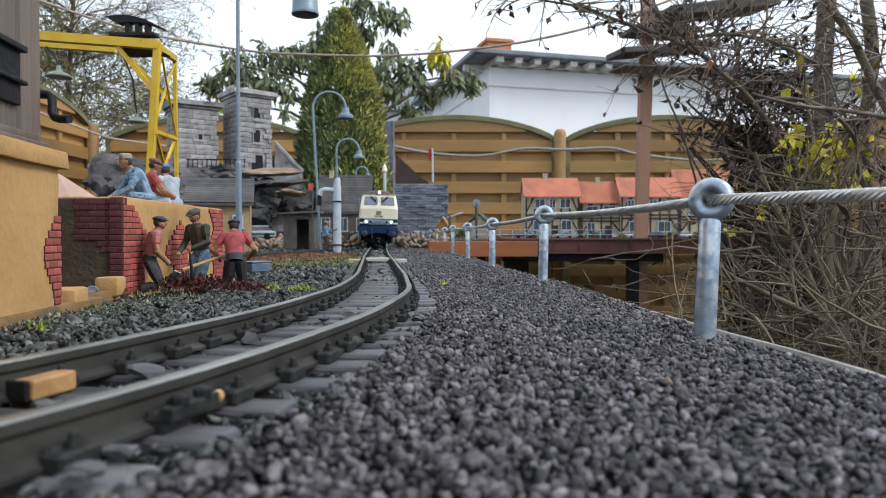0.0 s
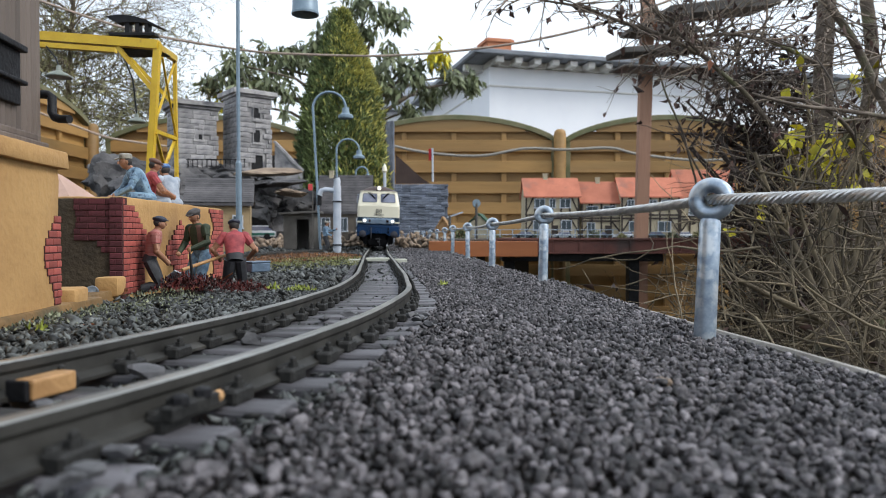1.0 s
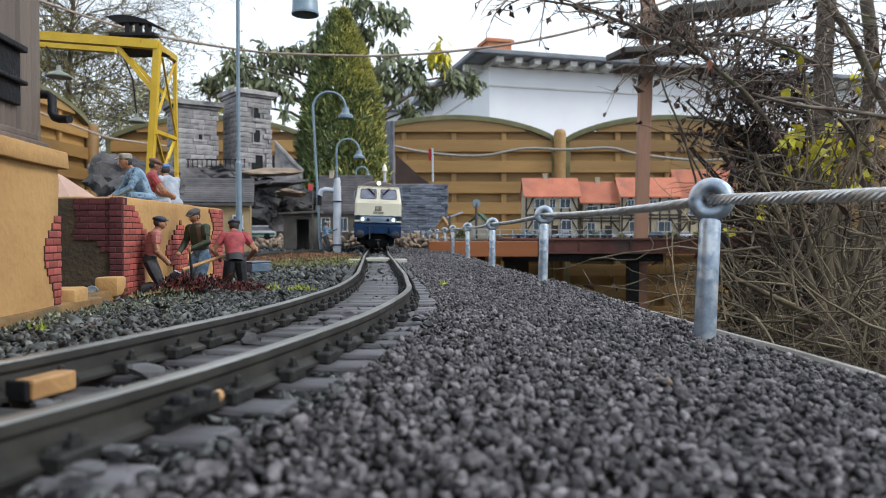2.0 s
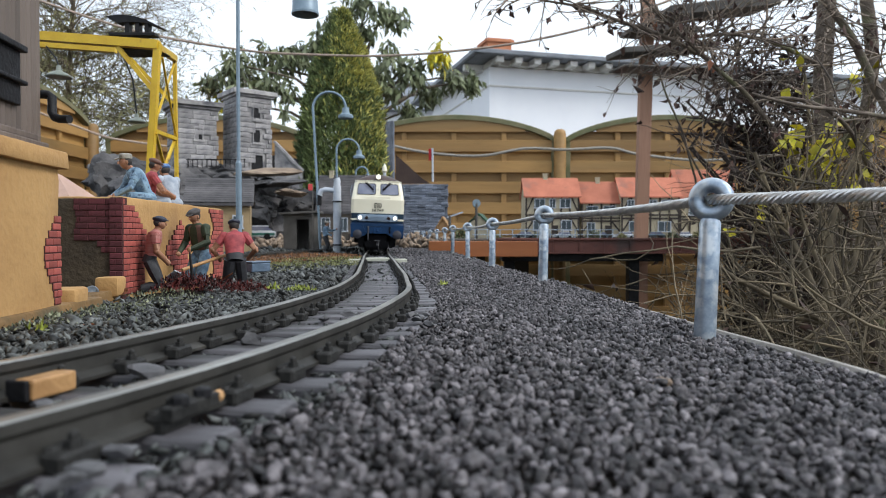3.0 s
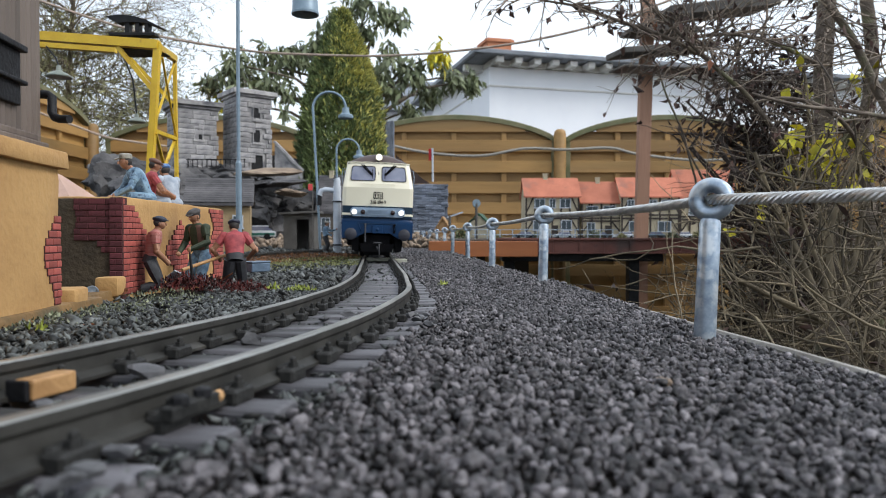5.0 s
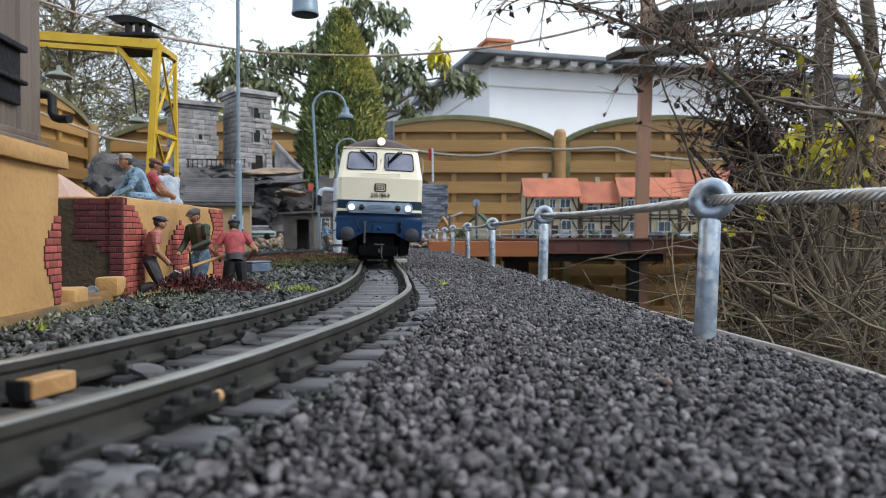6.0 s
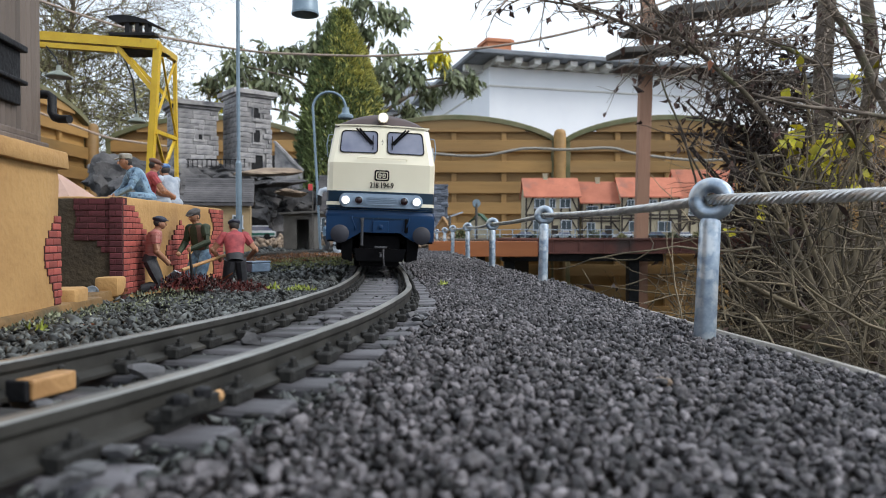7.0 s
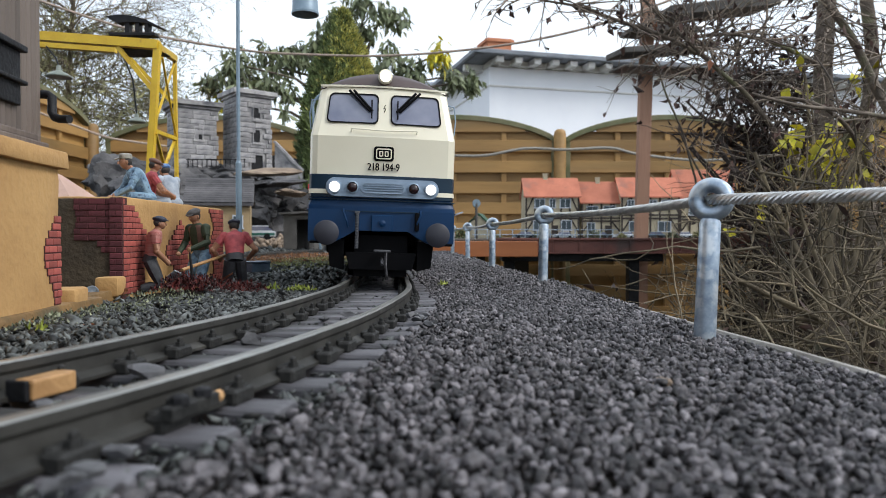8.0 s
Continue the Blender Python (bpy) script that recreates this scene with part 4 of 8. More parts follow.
def rough_block(bm, x0, x1, y0, y1, z0, z1, wob=0.0007, cut=14, bevel=0.002):
    """A plastered block with uneven faces and worn edges."""
    b2 = bmesh.new()
    box(b2, x0, x1, y0, y1, z0, z1, bevel, seg=2)
    bmesh.ops.subdivide_edges(b2, edges=[e for e in b2.edges if e.calc_length() > 0.02], cuts=cut, use_grid_fill=True)
    for v in b2.verts:
        v.co += wob * noise.noise_vector(v.co * 70) + 0.5 * wob * noise.noise_vector(v.co * 230)
    tmp = bpy.data.meshes.new("tmp")
    b2.to_mesh(tmp)
    b2.free()
    bm.from_mesh(tmp)
    bpy.data.meshes.remove(tmp)


def build_docks():
    # near dock with cornice
    d = thing("loading_dock", "ochre plastered model loading dock with bare brick corner", "loading dock", (-0.193, 0.35, 0.004), "loading docks beside the track", turn=6.0)
    bm = bmesh.new()
    rough_block(bm, -0.3, 0, -0.33, 0, -0.01, 0.076)
    part("wall", bm, OCHRE, d, smooth=True)
    bm = bmesh.new()
    rough_block(bm, -0.3, 0.0035, -0.33, 0.0035, 0.0745, 0.083, 0.0006, 10, 0.0011)
    part("cornice", bm, OCHRE, d, "projecting plaster cornice", smooth=True)
    bm = bmesh.new()
    rough_block(bm, -0.1, 0.0028, -0.33, 0.05, -0.012, 0.0065, 0.0008, 10)
    part("plinth", bm, OCHRE_DAMP, d, "damp stained plinth", smooth=True)
    edge = lambda u, v: u > -0.0115 + 0.0055 * math.sin(v * 130 + 0.6) + 0.10 * max(0, v - 0.036) and v < 0.052
    bricks(d, pose(0, 0, 0, 0, 0, 90) @ pose(0, -0.0002, 0), -0.04, 0.001, 0.003, 0.055, edge, seed=2, length=0.009, high=0.0037)
    bm = bmesh.new()
    rough_block(bm, -0.02, 0.0025, 0.012, 0.03, 0.0, 0.0135, 0.0006, 5)
    part("step_block", bm, OCHRE, d, smooth=True)
    bm = bmesh.new()
    rough_block(bm, -0.0075, 0.0075, -0.008, 0.008, 0.0, 0.0135, 0.0006, 5)
    p = part("step_block", bm, OCHRE, d, smooth=True)
    p.matrix_basis = pose(-0.019, 0.122, 0)
    # far dock with large brick patches
    e = thing("loading_dock", "ochre plastered model dock with large red brick patches", "loading dock", (-0.234, 0.51, 0.002), "loading docks beside the track", turn=0.6)
    bm = bmesh.new()
    rough_block(bm, -0.16, 0, 0, 0.235, -0.01, 0.072)
    part("wall", bm, OCHRE, e, smooth=True)
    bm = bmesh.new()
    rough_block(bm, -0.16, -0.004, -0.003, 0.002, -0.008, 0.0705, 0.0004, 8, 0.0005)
    part("dark_render", bm, DARK_PLASTER, e, "dark brown render on the end wall", smooth=True)
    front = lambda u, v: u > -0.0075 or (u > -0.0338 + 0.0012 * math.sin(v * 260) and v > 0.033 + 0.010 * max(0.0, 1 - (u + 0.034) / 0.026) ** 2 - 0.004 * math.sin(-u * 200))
    bricks(e, pose(0, -0.0034, 0), -0.043, 0.0012, 0.0, 0.072, front, seed=4, length=0.0125, clay=BRICK_SHADED)
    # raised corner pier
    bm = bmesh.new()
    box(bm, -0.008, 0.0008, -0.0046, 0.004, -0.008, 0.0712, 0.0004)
    pier = part("corner_pier", bm, MORTAR, e, "raised maroon brick corner pier, shade in its colour")
    bricks(pier, pose(0, -0.0048, 0), -0.0084, 0.0012, 0.0, 0.0705, lambda u, v: True, seed=5, length=0.0096, clay=BRICK_SHADED)

    def side(u, v):
        a = u < 0.04 - 0.022 * max(0.0, v - 0.045) / 0.02 - 0.012 * max(0.0, 0.03 - v) / 0.03 + 0.003 * math.sin(v * 210) and v < 0.068 - 0.25 * u
        b = 0.088 + 0.01 * math.sin(v * 160) < u < 0.135 + 0.006 * math.sin(v * 190) and v < 0.052 + 0.004 * math.sin(u * 240)
        c = u > 0.196 + 0.008 * math.sin(v * 150)
        return a or b or c
    bricks(e, pose(0.0008, 0, 0, 0, 0, 90), -0.0034, 0.235, 0.0, 0.072, side, seed=6)
    bm = bmesh.new()
    lathe(bm, [(0.0042, -0.001), (0.0042, 0.001), (0.0034, 0.001), (0.0034, 0.0), (0.001, 0.0), (0.001, 0.0012)], 18, pose(0, 0, 0, 90))
    for k in range(3):
        box(bm, -0.0034, 0.0034, -0.0005, 0.0005, -0.0005, 0.0005, m=pose(0, 0, 0, 0, 60 * k, 0))
    w = thing("spoked_wheel", "small grey spoked model wheel leaning in the recess", "wheel", (-0.2285, 0.452, 0.0085), turn=25)
    part("wheel", bm, ZINC, w)
    bm = bmesh.new()
    rough_block(bm, -0.5, -0.22, 0.34, 0.475, -0.01, 0.0085, 0.0008, 8)
    t = thing("recess_floor", "ochre plaster floor slab between the docks", "floor slab")
    part("slab", bm, OCHRE_DAMP, t, smooth=True)


def build_cabin():
    c = thing("plank_cabin", "brown vertical-plank model cabin on the dock", "cabin", (-0.2, 0.345, 0.0868), turn=6.0)
    bm = bmesh.new()
    box(bm, -0.25, -0.002, -0.3, -0.002, 0, 0.34)
    part("core", bm, BROWN_PLANK, c)
    bm = bmesh.new()
    box(bm, -0.002, 0.0012, -0.0022, 0.0022, 0.0, 0.34, 0.0005, seg=1)
    first = part("plank", bm, BROWN_PLANK, c)
    first.matrix_basis = pose(0, -0.0024, 0)
    for i in range(1, 26):
        same("plank", first, pose(0, -0.0024 - 0.0048 * i, 0), c)
    bm = bmesh.new()
    box(bm, -0.01, 0.005, -0.25, 0.0, 0.0, 0.004, 0.0008)
    box(bm, -0.01, 0.0035, -0.25, -0.008, 0.004, 0.0072, 0.0006)
    part("sill_board", bm, BROWN_PLANK, c)
    bm = bmesh.new()
    box(bm, -0.001, 0.0035, -0.1, -0.0245, 0.018, 0.044, 0.0006)
    box(bm, -0.001, 0.006, -0.1, -0.0225, 0.0425, 0.0455, 0.0006)
    box(bm, -0.001, 0.006, -0.1, -0.0225, 0.0275, 0.0295, 0.0006)
    part("shutter", bm, IRON, c, "black iron shutter")
    k = thing("crank_handle", "black iron crank handle on the cabin wall", "crank", (-0.205, 0.349, 0.1164))
    o = Vector((-0.205, 0.349, 0.1164))
    path = [Vector(q) - o for q in ((-0.2073, 0.349, 0.1161), (-0.196, 0.347, 0.1152), (-0.1943, 0.347, 0.1141), (-0.1933, 0.345, 0.1059), (-0.1919, 0.345, 0.1036), (-0.1883, 0.343, 0.1025), (-0.1825, 0.341, 0.1021))]
    bm = bmesh.new()
    tube(bm, path, 0.0021, 10)
    part("crank", bm, IRON, k, smooth=True)


def ball(bm, at, r, index, seg=12, m=None):
    out = bmesh.ops.create_uvsphere(bm, u_segments=seg, v_segments=max(6, seg * 2 // 3), radius=1.0)
    mm = Matrix.Translation(at) @ (m or Matrix()) @ Matrix.Diagonal((*r, 1))
    bmesh.ops.transform(bm, matrix=mm, verts=out["verts"])
    for f in {f for v in out["verts"] for f in v.link_faces}:
        f.material_index = index


def limb(bm, pts, radii, index, n=9):
    rows, ref = [], None
    pts = [Vector(p) for p in pts]
    for i, p in enumerate(pts):
        d = (pts[min(i + 1, len(pts) - 1)] - pts[max(i - 1, 0)]).normalized()
        if ref is None:
            ref = Vector((0, 0, 1)) if abs(d.z) < 0.9 else Vector((1, 0, 0))
        a = d.cross(ref).normalized()
        b = a.cross(d)
        ref = b
        rows.append([bm.verts.new(p + radii[i] * (a * math.cos(2 * math.pi * k / n) + b * math.sin(2 * math.pi * k / n))) for k in range(n)])
    fs = []
    for u, v in zip(rows, rows[1:]):
        for i in range(n):
            fs.append(bm.faces.new((u[i], u[(i + 1) % n], v[(i + 1) % n], v[i])))
    fs.append(bm.faces.new(rows[0]))
    fs.append(bm.faces.new(rows[-1]))
    for f in fs:
        f.material_index = index


def figurine(label, at, turn, lean, shirt, arm_mat, trousers, cap, arms, bend=0.0, legs=True, cap_style="flat", vest=None, nod=0.0, kneel=False, size=1.0):
    """A painted model worker; local -y is the way it faces. arms: two lists of points from the shoulder."""
    mats = [SKIN, shirt, trousers, cap, arm_mat, HAIR, vest or shirt]
    bm = bmesh.new()
    tilt = Matrix.Translation((0, 0, 0.036)) @ pose(0, 0, 0, lean, 0, 0)
    def T(x, y, z):
        return tilt @ Vector((x, y, z))
    # trunk as stacked ovals
    rows = []
    for z, w, d, y in ((-0.003, 0.0078, 0.0058, 0), (0.004, 0.0078, 0.0056, 0), (0.012, 0.0088, 0.0062, 0.0006), (0.019, 0.0102, 0.0066, 0.001), (0.0235, 0.0098, 0.0058, 0.001), (0.026, 0.006, 0.0042, 0), (0.0275, 0.003, 0.003, 0)):
        rows.append([bm.verts.new(T(w * math.cos(t), y + d * math.sin(t), z)) for t in (2 * math.pi * k / 16 for k in range(16))])
    for j, (u, v) in enumerate(zip(rows, rows[1:])):
        for i in range(16):
            f = bm.faces.new((u[i], u[(i + 1) % 16], v[(i + 1) % 16], v[i]))
            t = 2 * math.pi * (i + 0.5) / 16
            f.material_index = 6 if vest and math.sin(t) < 0.0 and 0.3 < abs(math.cos(t)) < 0.85 and 0 < j < 5 or (vest and math.sin(t) > 0.2) else (2 if j == 0 else 1)
    head = T(0, -0.0008, 0.0335)
    hm = pose(0, 0, 0, lean * 0.4 + nod)
    limb(bm, [T(0, 0, 0.025), T(0, -0.0005, 0.03)], [0.0034, 0.003], 0)
    ball(bm, head, (0.0042, 0.0049, 0.0056), 0, 14, hm)
    ball(bm, head + hm @ Vector((0, -0.0052, -0.0004)), (0.0008, 0.0012, 0.0013), 0, 8, hm)
    ball(bm, head + hm @ Vector((0, 0.0012, 0.0006)), (0.0046, 0.0045, 0.0050), 5, 12, hm)
    for s in (-1, 1):
        ball(bm, head + hm @ Vector((s * 0.0043, 0.0002, -0.0004)), (0.0008, 0.0012, 0.0016), 0, 8, hm)
    up = hm @ Vector((0, 0.0004, 0.0036))
    if cap_style == "flat":
        ball(bm, head + up, (0.0056, 0.0062, 0.003), 3, 14, hm @ pose(0, 0, 0, 8))
        ball(bm, head + up + hm @ Vector((0, -0.0048, -0.0006)), (0.004, 0.003, 0.0007), 3, 10, hm @ pose(0, 0, 0, 12))
    else:
        lathe(bm, [(0.0049, -0.001), (0.0051, 0.0006), (0.0052, 0.0026), (0.0047, 0.0034), (0.0004, 0.0038)], 16, Matrix.Translation(head + up) @ hm)
        for f in bm.faces:
            if f.calc_center_median().z > (head + up).z - 0.0012 and f.material_index == 0 and (f.calc_center_median() - head - up).length < 0.0075 and f.calc_center_median().z > head.z + 0.0024:
                f.material_index = 3
        ball(bm, head + up + hm @ Vector((0, -0.0056, -0.0006)), (0.0038, 0.003, 0.0006), 3, 10, hm @ pose(0, 0, 0, 14))
    for s, arm in zip((-1, 1), arms):
        pts = [T(s * 0.0092, 0.0008, 0.0225)] + [Vector(p) for p in arm]
        mid = pts[0].lerp(pts[1], 0.55)
        limb(bm, [pts[0], mid], [0.0041, 0.0036], 4)
        ball(bm, pts[0], (0.0043, 0.0043, 0.0043), 4, 10)
        bare = 0 if arm_mat in (RED_CLOTH, PINK_STRIPE) else 4
        limb(bm, [mid, pts[1], pts[2]], [0.003, 0.0028, 0.0019], bare)
        ball(bm, pts[1], (0.0029, 0.0029, 0.0029), bare, 9)
        ball(bm, pts[2], (0.0021, 0.0024, 0.0024), 0, 9)
    if legs:
        for s in (-1, 1):
            hip = Vector((s * 0.0042, 0, 0.035))
            knee = Vector((s * 0.0062, -0.006 - bend * 0.006, 0.0185))
            foot = Vector((s * 0.0065, 0.004 * bend, 0.002))
            if kneel:
                knee, foot = Vector((s * 0.0072, -0.0085, 0.0135)), Vector((s * 0.0062, 0.0065, 0.0105))
            limb(bm, [hip, hip.lerp(knee, 0.5), knee, knee.lerp(foot, 0.5), foot], [0.0056, 0.0053, 0.0045, 0.0042, 0.0036], 2, 10)
            ball(bm, foot + Vector((0, -0.0025, -0.0005)), (0.0028, 0.0055, 0.0024), 5, 10)
    else:
        for s in (-1, 1):
            limb(bm, [(s * 0.0042, 0, 0.035), (s * 0.0065, -0.016, 0.036), (s * 0.007, -0.019, 0.02)], [0.0058, 0.0046, 0.0038], 2, 10)
        ball(bm, (0, 0.001, 0.035), (0.009, 0.0065, 0.006), 2, 12)
    bm.verts.ensure_lookup_table()
    for v in bm.verts:
        v.co += 0.0007 * noise.noise_vector(v.co * 210 + Vector((at[0] * 50, at[1] * 50, 0)))
    ob = part("figurine", bm, mats, None, smooth=True)
    ob.matrix_basis = pose(*at, 0, 0, turn) @ Matrix.Diagonal((size, size, size, 1))
    return tagged(ob, label, "figurine", "model railway workers")


def build_figures():
    # three navvies in the ballast
    figurine("painted figurine in striped red shirt and dark trousers, kneeling", (-0.2245, 0.532, -0.004), 112, 14, PINK_STRIPE, PINK_STRIPE, DARK_CLOTH, NAVY_CAP,
             [[(-0.0125, -0.006, 0.043), (-0.005, -0.015, 0.033)], [(0.0125, -0.005, 0.043), (0.005, -0.015, 0.034)]], nod=-4, kneel=True, size=0.86)
    figurine("painted figurine in green jacket and brown waistcoat, looking down", (-0.2085, 0.6, -0.0055), -28, 12, GREEN_CLOTH, GREEN_CLOTH, DENIM, DARK_CAP,
             [[(-0.0135, -0.006, 0.045), (-0.008, -0.018, 0.036)], [(0.0135, -0.006, 0.046), (0.006, -0.019, 0.04)]], vest=BROWN_CLOTH, nod=14, kneel=True, size=0.98)
    figurine("painted figurine in red shirt seen from behind, bending over", (-0.171, 0.572, -0.006), 200, 26, RED_CLOTH, RED_CLOTH, DARK_CLOTH, NAVY_CAP,
             [[(-0.019, -0.009, 0.044), (-0.013, -0.021, 0.035)], [(0.019, -0.009, 0.044), (0.012, -0.021, 0.034)]], nod=2, kneel=True, size=0.9)
    # three on the dock
    top = 0.0745
    figurine("seated painted figurine in mottled blue jacket and grey cap", (-0.2495, 0.588, top - 0.033), -52, 30, DENIM, DENIM, DENIM, GREY_CAP,
             [[(-0.0135, -0.017, 0.043), (-0.007, -0.027, 0.035)], [(0.0135, -0.017, 0.043), (0.006, -0.027, 0.036)]], legs=False, cap_style="round", nod=-8)
    figurine("seated painted figurine in red shirt and blue dungarees", (-0.2735, 0.645, top - 0.033), 120, 10, RED_CLOTH, RED_CLOTH, PALE_CLOTH, BROWN_CLOTH,
             [[(-0.0135, -0.012, 0.045), (-0.006, -0.022, 0.04)], [(0.0135, -0.012, 0.045), (0.006, -0.022, 0.04)]], legs=False, nod=10)
    figurine("seated painted figurine in pale grey shirt and blue cap", (-0.2585, 0.668, top - 0.033), -120, 22, PALE_CLOTH, PALE_CLOTH, PALE_CLOTH, BLUE_CAP,
             [[(-0.0135, -0.014, 0.045), (-0.006, -0.025, 0.037)], [(0.0135, -0.014, 0.045), (0.006, -0.025, 0.037)]], legs=False, nod=-6)
    # their tools
    for a, b, r, nm, lab in (((-0.2047, 0.545, 0.0184), (-0.1835, 0.585, 0.0288), 0.0014, "shovel", "tan wooden shovel handle held by a figurine"),):
        s = thing(nm, lab, "shovel", a)
        bm = bmesh.new()
        tube(bm, [(0, 0, 0), Vector(b) - Vector(a)], r, 8)
        part("handle", bm, TAN_WOOD, s, smooth=True)
        bm = bmesh.new()
        q = Vector(b) - Vector(a)
        box(bm, -0.0042, 0.0042, -0.0007, 0.0007, -0.006, 0.006, 0.0005, m=Matrix.Translation((-0.006, -0.002, -0.005)) @ pose(0, 0, 0, 50, 20, 60))
        part("blade", bm, ZINC, s, "pale steel shovel blade")
    s = thing("tool_box", "flat blue-grey metal tool box on the ballast", "tool box", (-0.1781, 0.66, 0.015))
    bm = bmesh.new()
    box(bm, -0.008, 0.008, -0.012, 0.012, -0.004, 0.0045, 0.001, m=pose(0, 0, 0, 0, 0, -30))
    part("case", bm, LAMP_BLUE, s)
    bm = bmesh.new()
    box(bm, -0.0085, 0.0085, -0.0125, 0.0125, 0.0045, 0.0062, 0.0006, m=pose(0, 0, 0, 0, 0, -30))
    part("lid", bm, LAMP_BLUE, s)
    s = thing("pickaxe", "dark iron pick standing in the ballast", "pickaxe", (-0.1946, 0.54, 0.0068))
    bm = bmesh.new()
    tube(bm, [(0, 0, 0), (-0.0005, 0, 0.01), (-0.0022, 0, 0.0255)], 0.0022, 7, 0.0006)
    part("pick_head", bm, IRON, s, smooth=True)


def build_crane():
    c = thing("gantry_crane", "yellow painted lattice gantry crane", "crane", (-0.4135, 1.0, 0.02))
    o = Vector((-0.4135, 1.0, 0.02))
    def bar(name, a, b, r, nm=None):
        bm = bmesh.new()
        sweep(bm, [Vector(a) - o, Vector(b) - o], [(-r, -r), (r, -r), (r, r), (-r, r)])
        return part(name, bm, YELLOW, c)
    bar("leg", (-0.4133, 0.98, 0.1149), (-0.3999, 0.98, 0.3158), 0.0044)
    bar("leg", (-0.428, 1.12, 0.1113), (-0.43, 1.12, 0.3292), 0.0026)
    bar("beam", (-0.589, 0.98, 0.3268), (-0.3983, 0.98, 0.3126), 0.0062)
    bar("beam", (-0.6613, 1.1, 0.3489), (-0.5147, 1.1, 0.3383), 0.005)
    bar("cross_beam", (-0.3999, 0.98, 0.3095), (-0.43, 1.12, 0.3292), 0.0045)
    bar("brace", (-0.4624, 0.98, 0.3181), (-0.4067, 0.98, 0.2495), 0.003)
    bar("brace", (-0.497, 1.1, 0.3295), (-0.4342, 1.12, 0.258), 0.0026)
    bar("tie", (-0.4095, 0.98, 0.1942), (-0.4292, 1.12, 0.201), 0.0028)
    bar("tie", (-0.4017, 1, 0.3004), (-0.4291, 1.12, 0.2065), 0.0014)
    bar("tie", (-0.4292, 1.12, 0.3256), (-0.4039, 0.98, 0.2061), 0.0014)
    bar("tie", (-0.404, 0.98, 0.1902), (-0.4308, 1.08, 0.1483), 0.002)
    bar("tie", (-0.4301, 1.12, 0.201), (-0.4165, 1.04, 0.1445), 0.002)
    bm = bmesh.new()
    a = Vector((-0.4625, 0.99, 0.3074)) - o
    b = Vector((-0.4498, 1.1, 0.3472)) - o
    box(bm, a.x + 0.002, 0.012, -0.014, 0.03, a.z + 0.0005, a.z + 0.003, 0.0005)
    part("trolley_plate", bm, IRON, c, "dark trolley plate under the beam")
    # black canopied winch on top
    k = thing("crane_winch", "black winch frame with curved canopy on the crane beam", "winch", (-0.4371, 1, 0.3293))
    bm = bmesh.new()
    box(bm, -0.038, 0.028, -0.008, 0.008, 0.0, 0.005, 0.001)
    for x in (-0.0125, 0.002, 0.0155):
        box(bm, x - 0.0032, x + 0.0032, -0.006, 0.006, 0.005, 0.021, 0.001)
    part("frame", bm, IRON, k)
    bm = bmesh.new()
    ol = [(-0.0415, 0.027), (-0.025, 0.03), (-0.005, 0.0285), (0.0155, 0.0228), (0.0315, 0.0148), (0.0408, 0.0102), (0.03, 0.0135), (0.0185, 0.0178), (0.0, 0.0195), (-0.0115, 0.0195), (-0.025, 0.0178), (-0.033, 0.0228)]
    prism(bm, ol, -0.008, 0.008)
    part("canopy", bm, IRON, k, "curved black canopy")


def build_cable(name, label, pts, r, material, kind="cable"):
    o = Vector(pts[0])
    t = thing(name, label, kind, pts[0])
    bm = bmesh.new()
    ps = [Vector(p) - o for p in pts]
    path = []
    for i in range(len(ps) - 1):
        p0, p1, p2, p3 = ps[max(i - 1, 0)], ps[i], ps[i + 1], ps[min(i + 2, len(ps) - 1)]
        for k in range(8):
            u = k / 8
            path.append(0.5 * (2 * p1 + (p2 - p0) * u + (2 * p0 - 5 * p1 + 4 * p2 - p3) * u * u + (3 * p1 - p0 - 3 * p2 + p3) * u**3))
    path.append(ps[-1])
    tube(bm, path, r, 7)
    part("line", bm, material, t, smooth=True)


CABLE = mat("tan_cable", (0.4, 0.31, 0.24), (0.27, 0.21, 0.17), 0.6, scale=60, fine=300)
CABLE_GREY = mat("grey_cable", (0.3, 0.28, 0.24), (0.2, 0.19, 0.17), 0.6, scale=60, fine=300)
build_docks()
build_cabin()
build_figures()
build_crane()
build_cable("overhead_cable", "tan cable hanging in a long curve overhead", [(-1.1096, 1.8, 0.6752), (-0.9267, 1.9, 0.6279), (-0.7782, 1.95, 0.5994), (-0.556, 2, 0.5751), (-0.4106, 2, 0.5654), (-0.1843, 2, 0.5606), (0.0259, 2, 0.5735), (0.2521, 2, 0.604), (0.4781, 2, 0.6586), (0.6714, 2, 0.7276)], 0.0034, CABLE)
build_cable("fence_cable", "grey cable strung along the garden fence", [(-0.4455, 5.85, 0.808), (-0.1138, 5.85, 0.7418), (0.3129, 5.85, 0.7181), (0.6921, 5.85, 0.7796), (1.0239, 5.85, 0.7702), (1.4031, 5.85, 0.7843), (1.6404, 5.85, 0.7323), (2.1622, 5.85, 0.6803), (2.7309, 5.85, 0.7181)], 0.012, CABLE_GREY)
build_cable("fence_cable", "pale cable drooping before the side fence", [(-2.9596, 5.05, 0.9523), (-2.8069, 5.3, 0.8861), (-2.6464, 5.5, 0.8245), (-2.466, 5.7, 0.8068), (-2.2295, 5.93, 0.7944)], 0.009, CABLE)

# ---- lamps, castle, village, bridge ----
LAMP_GREY = mat("blue_grey_lamp_paint", (0.2, 0.27, 0.33), (0.14, 0.2, 0.25), 0.45, metal=0.2, scale=60, fine=400, bump=0.1, depth=0.0005)
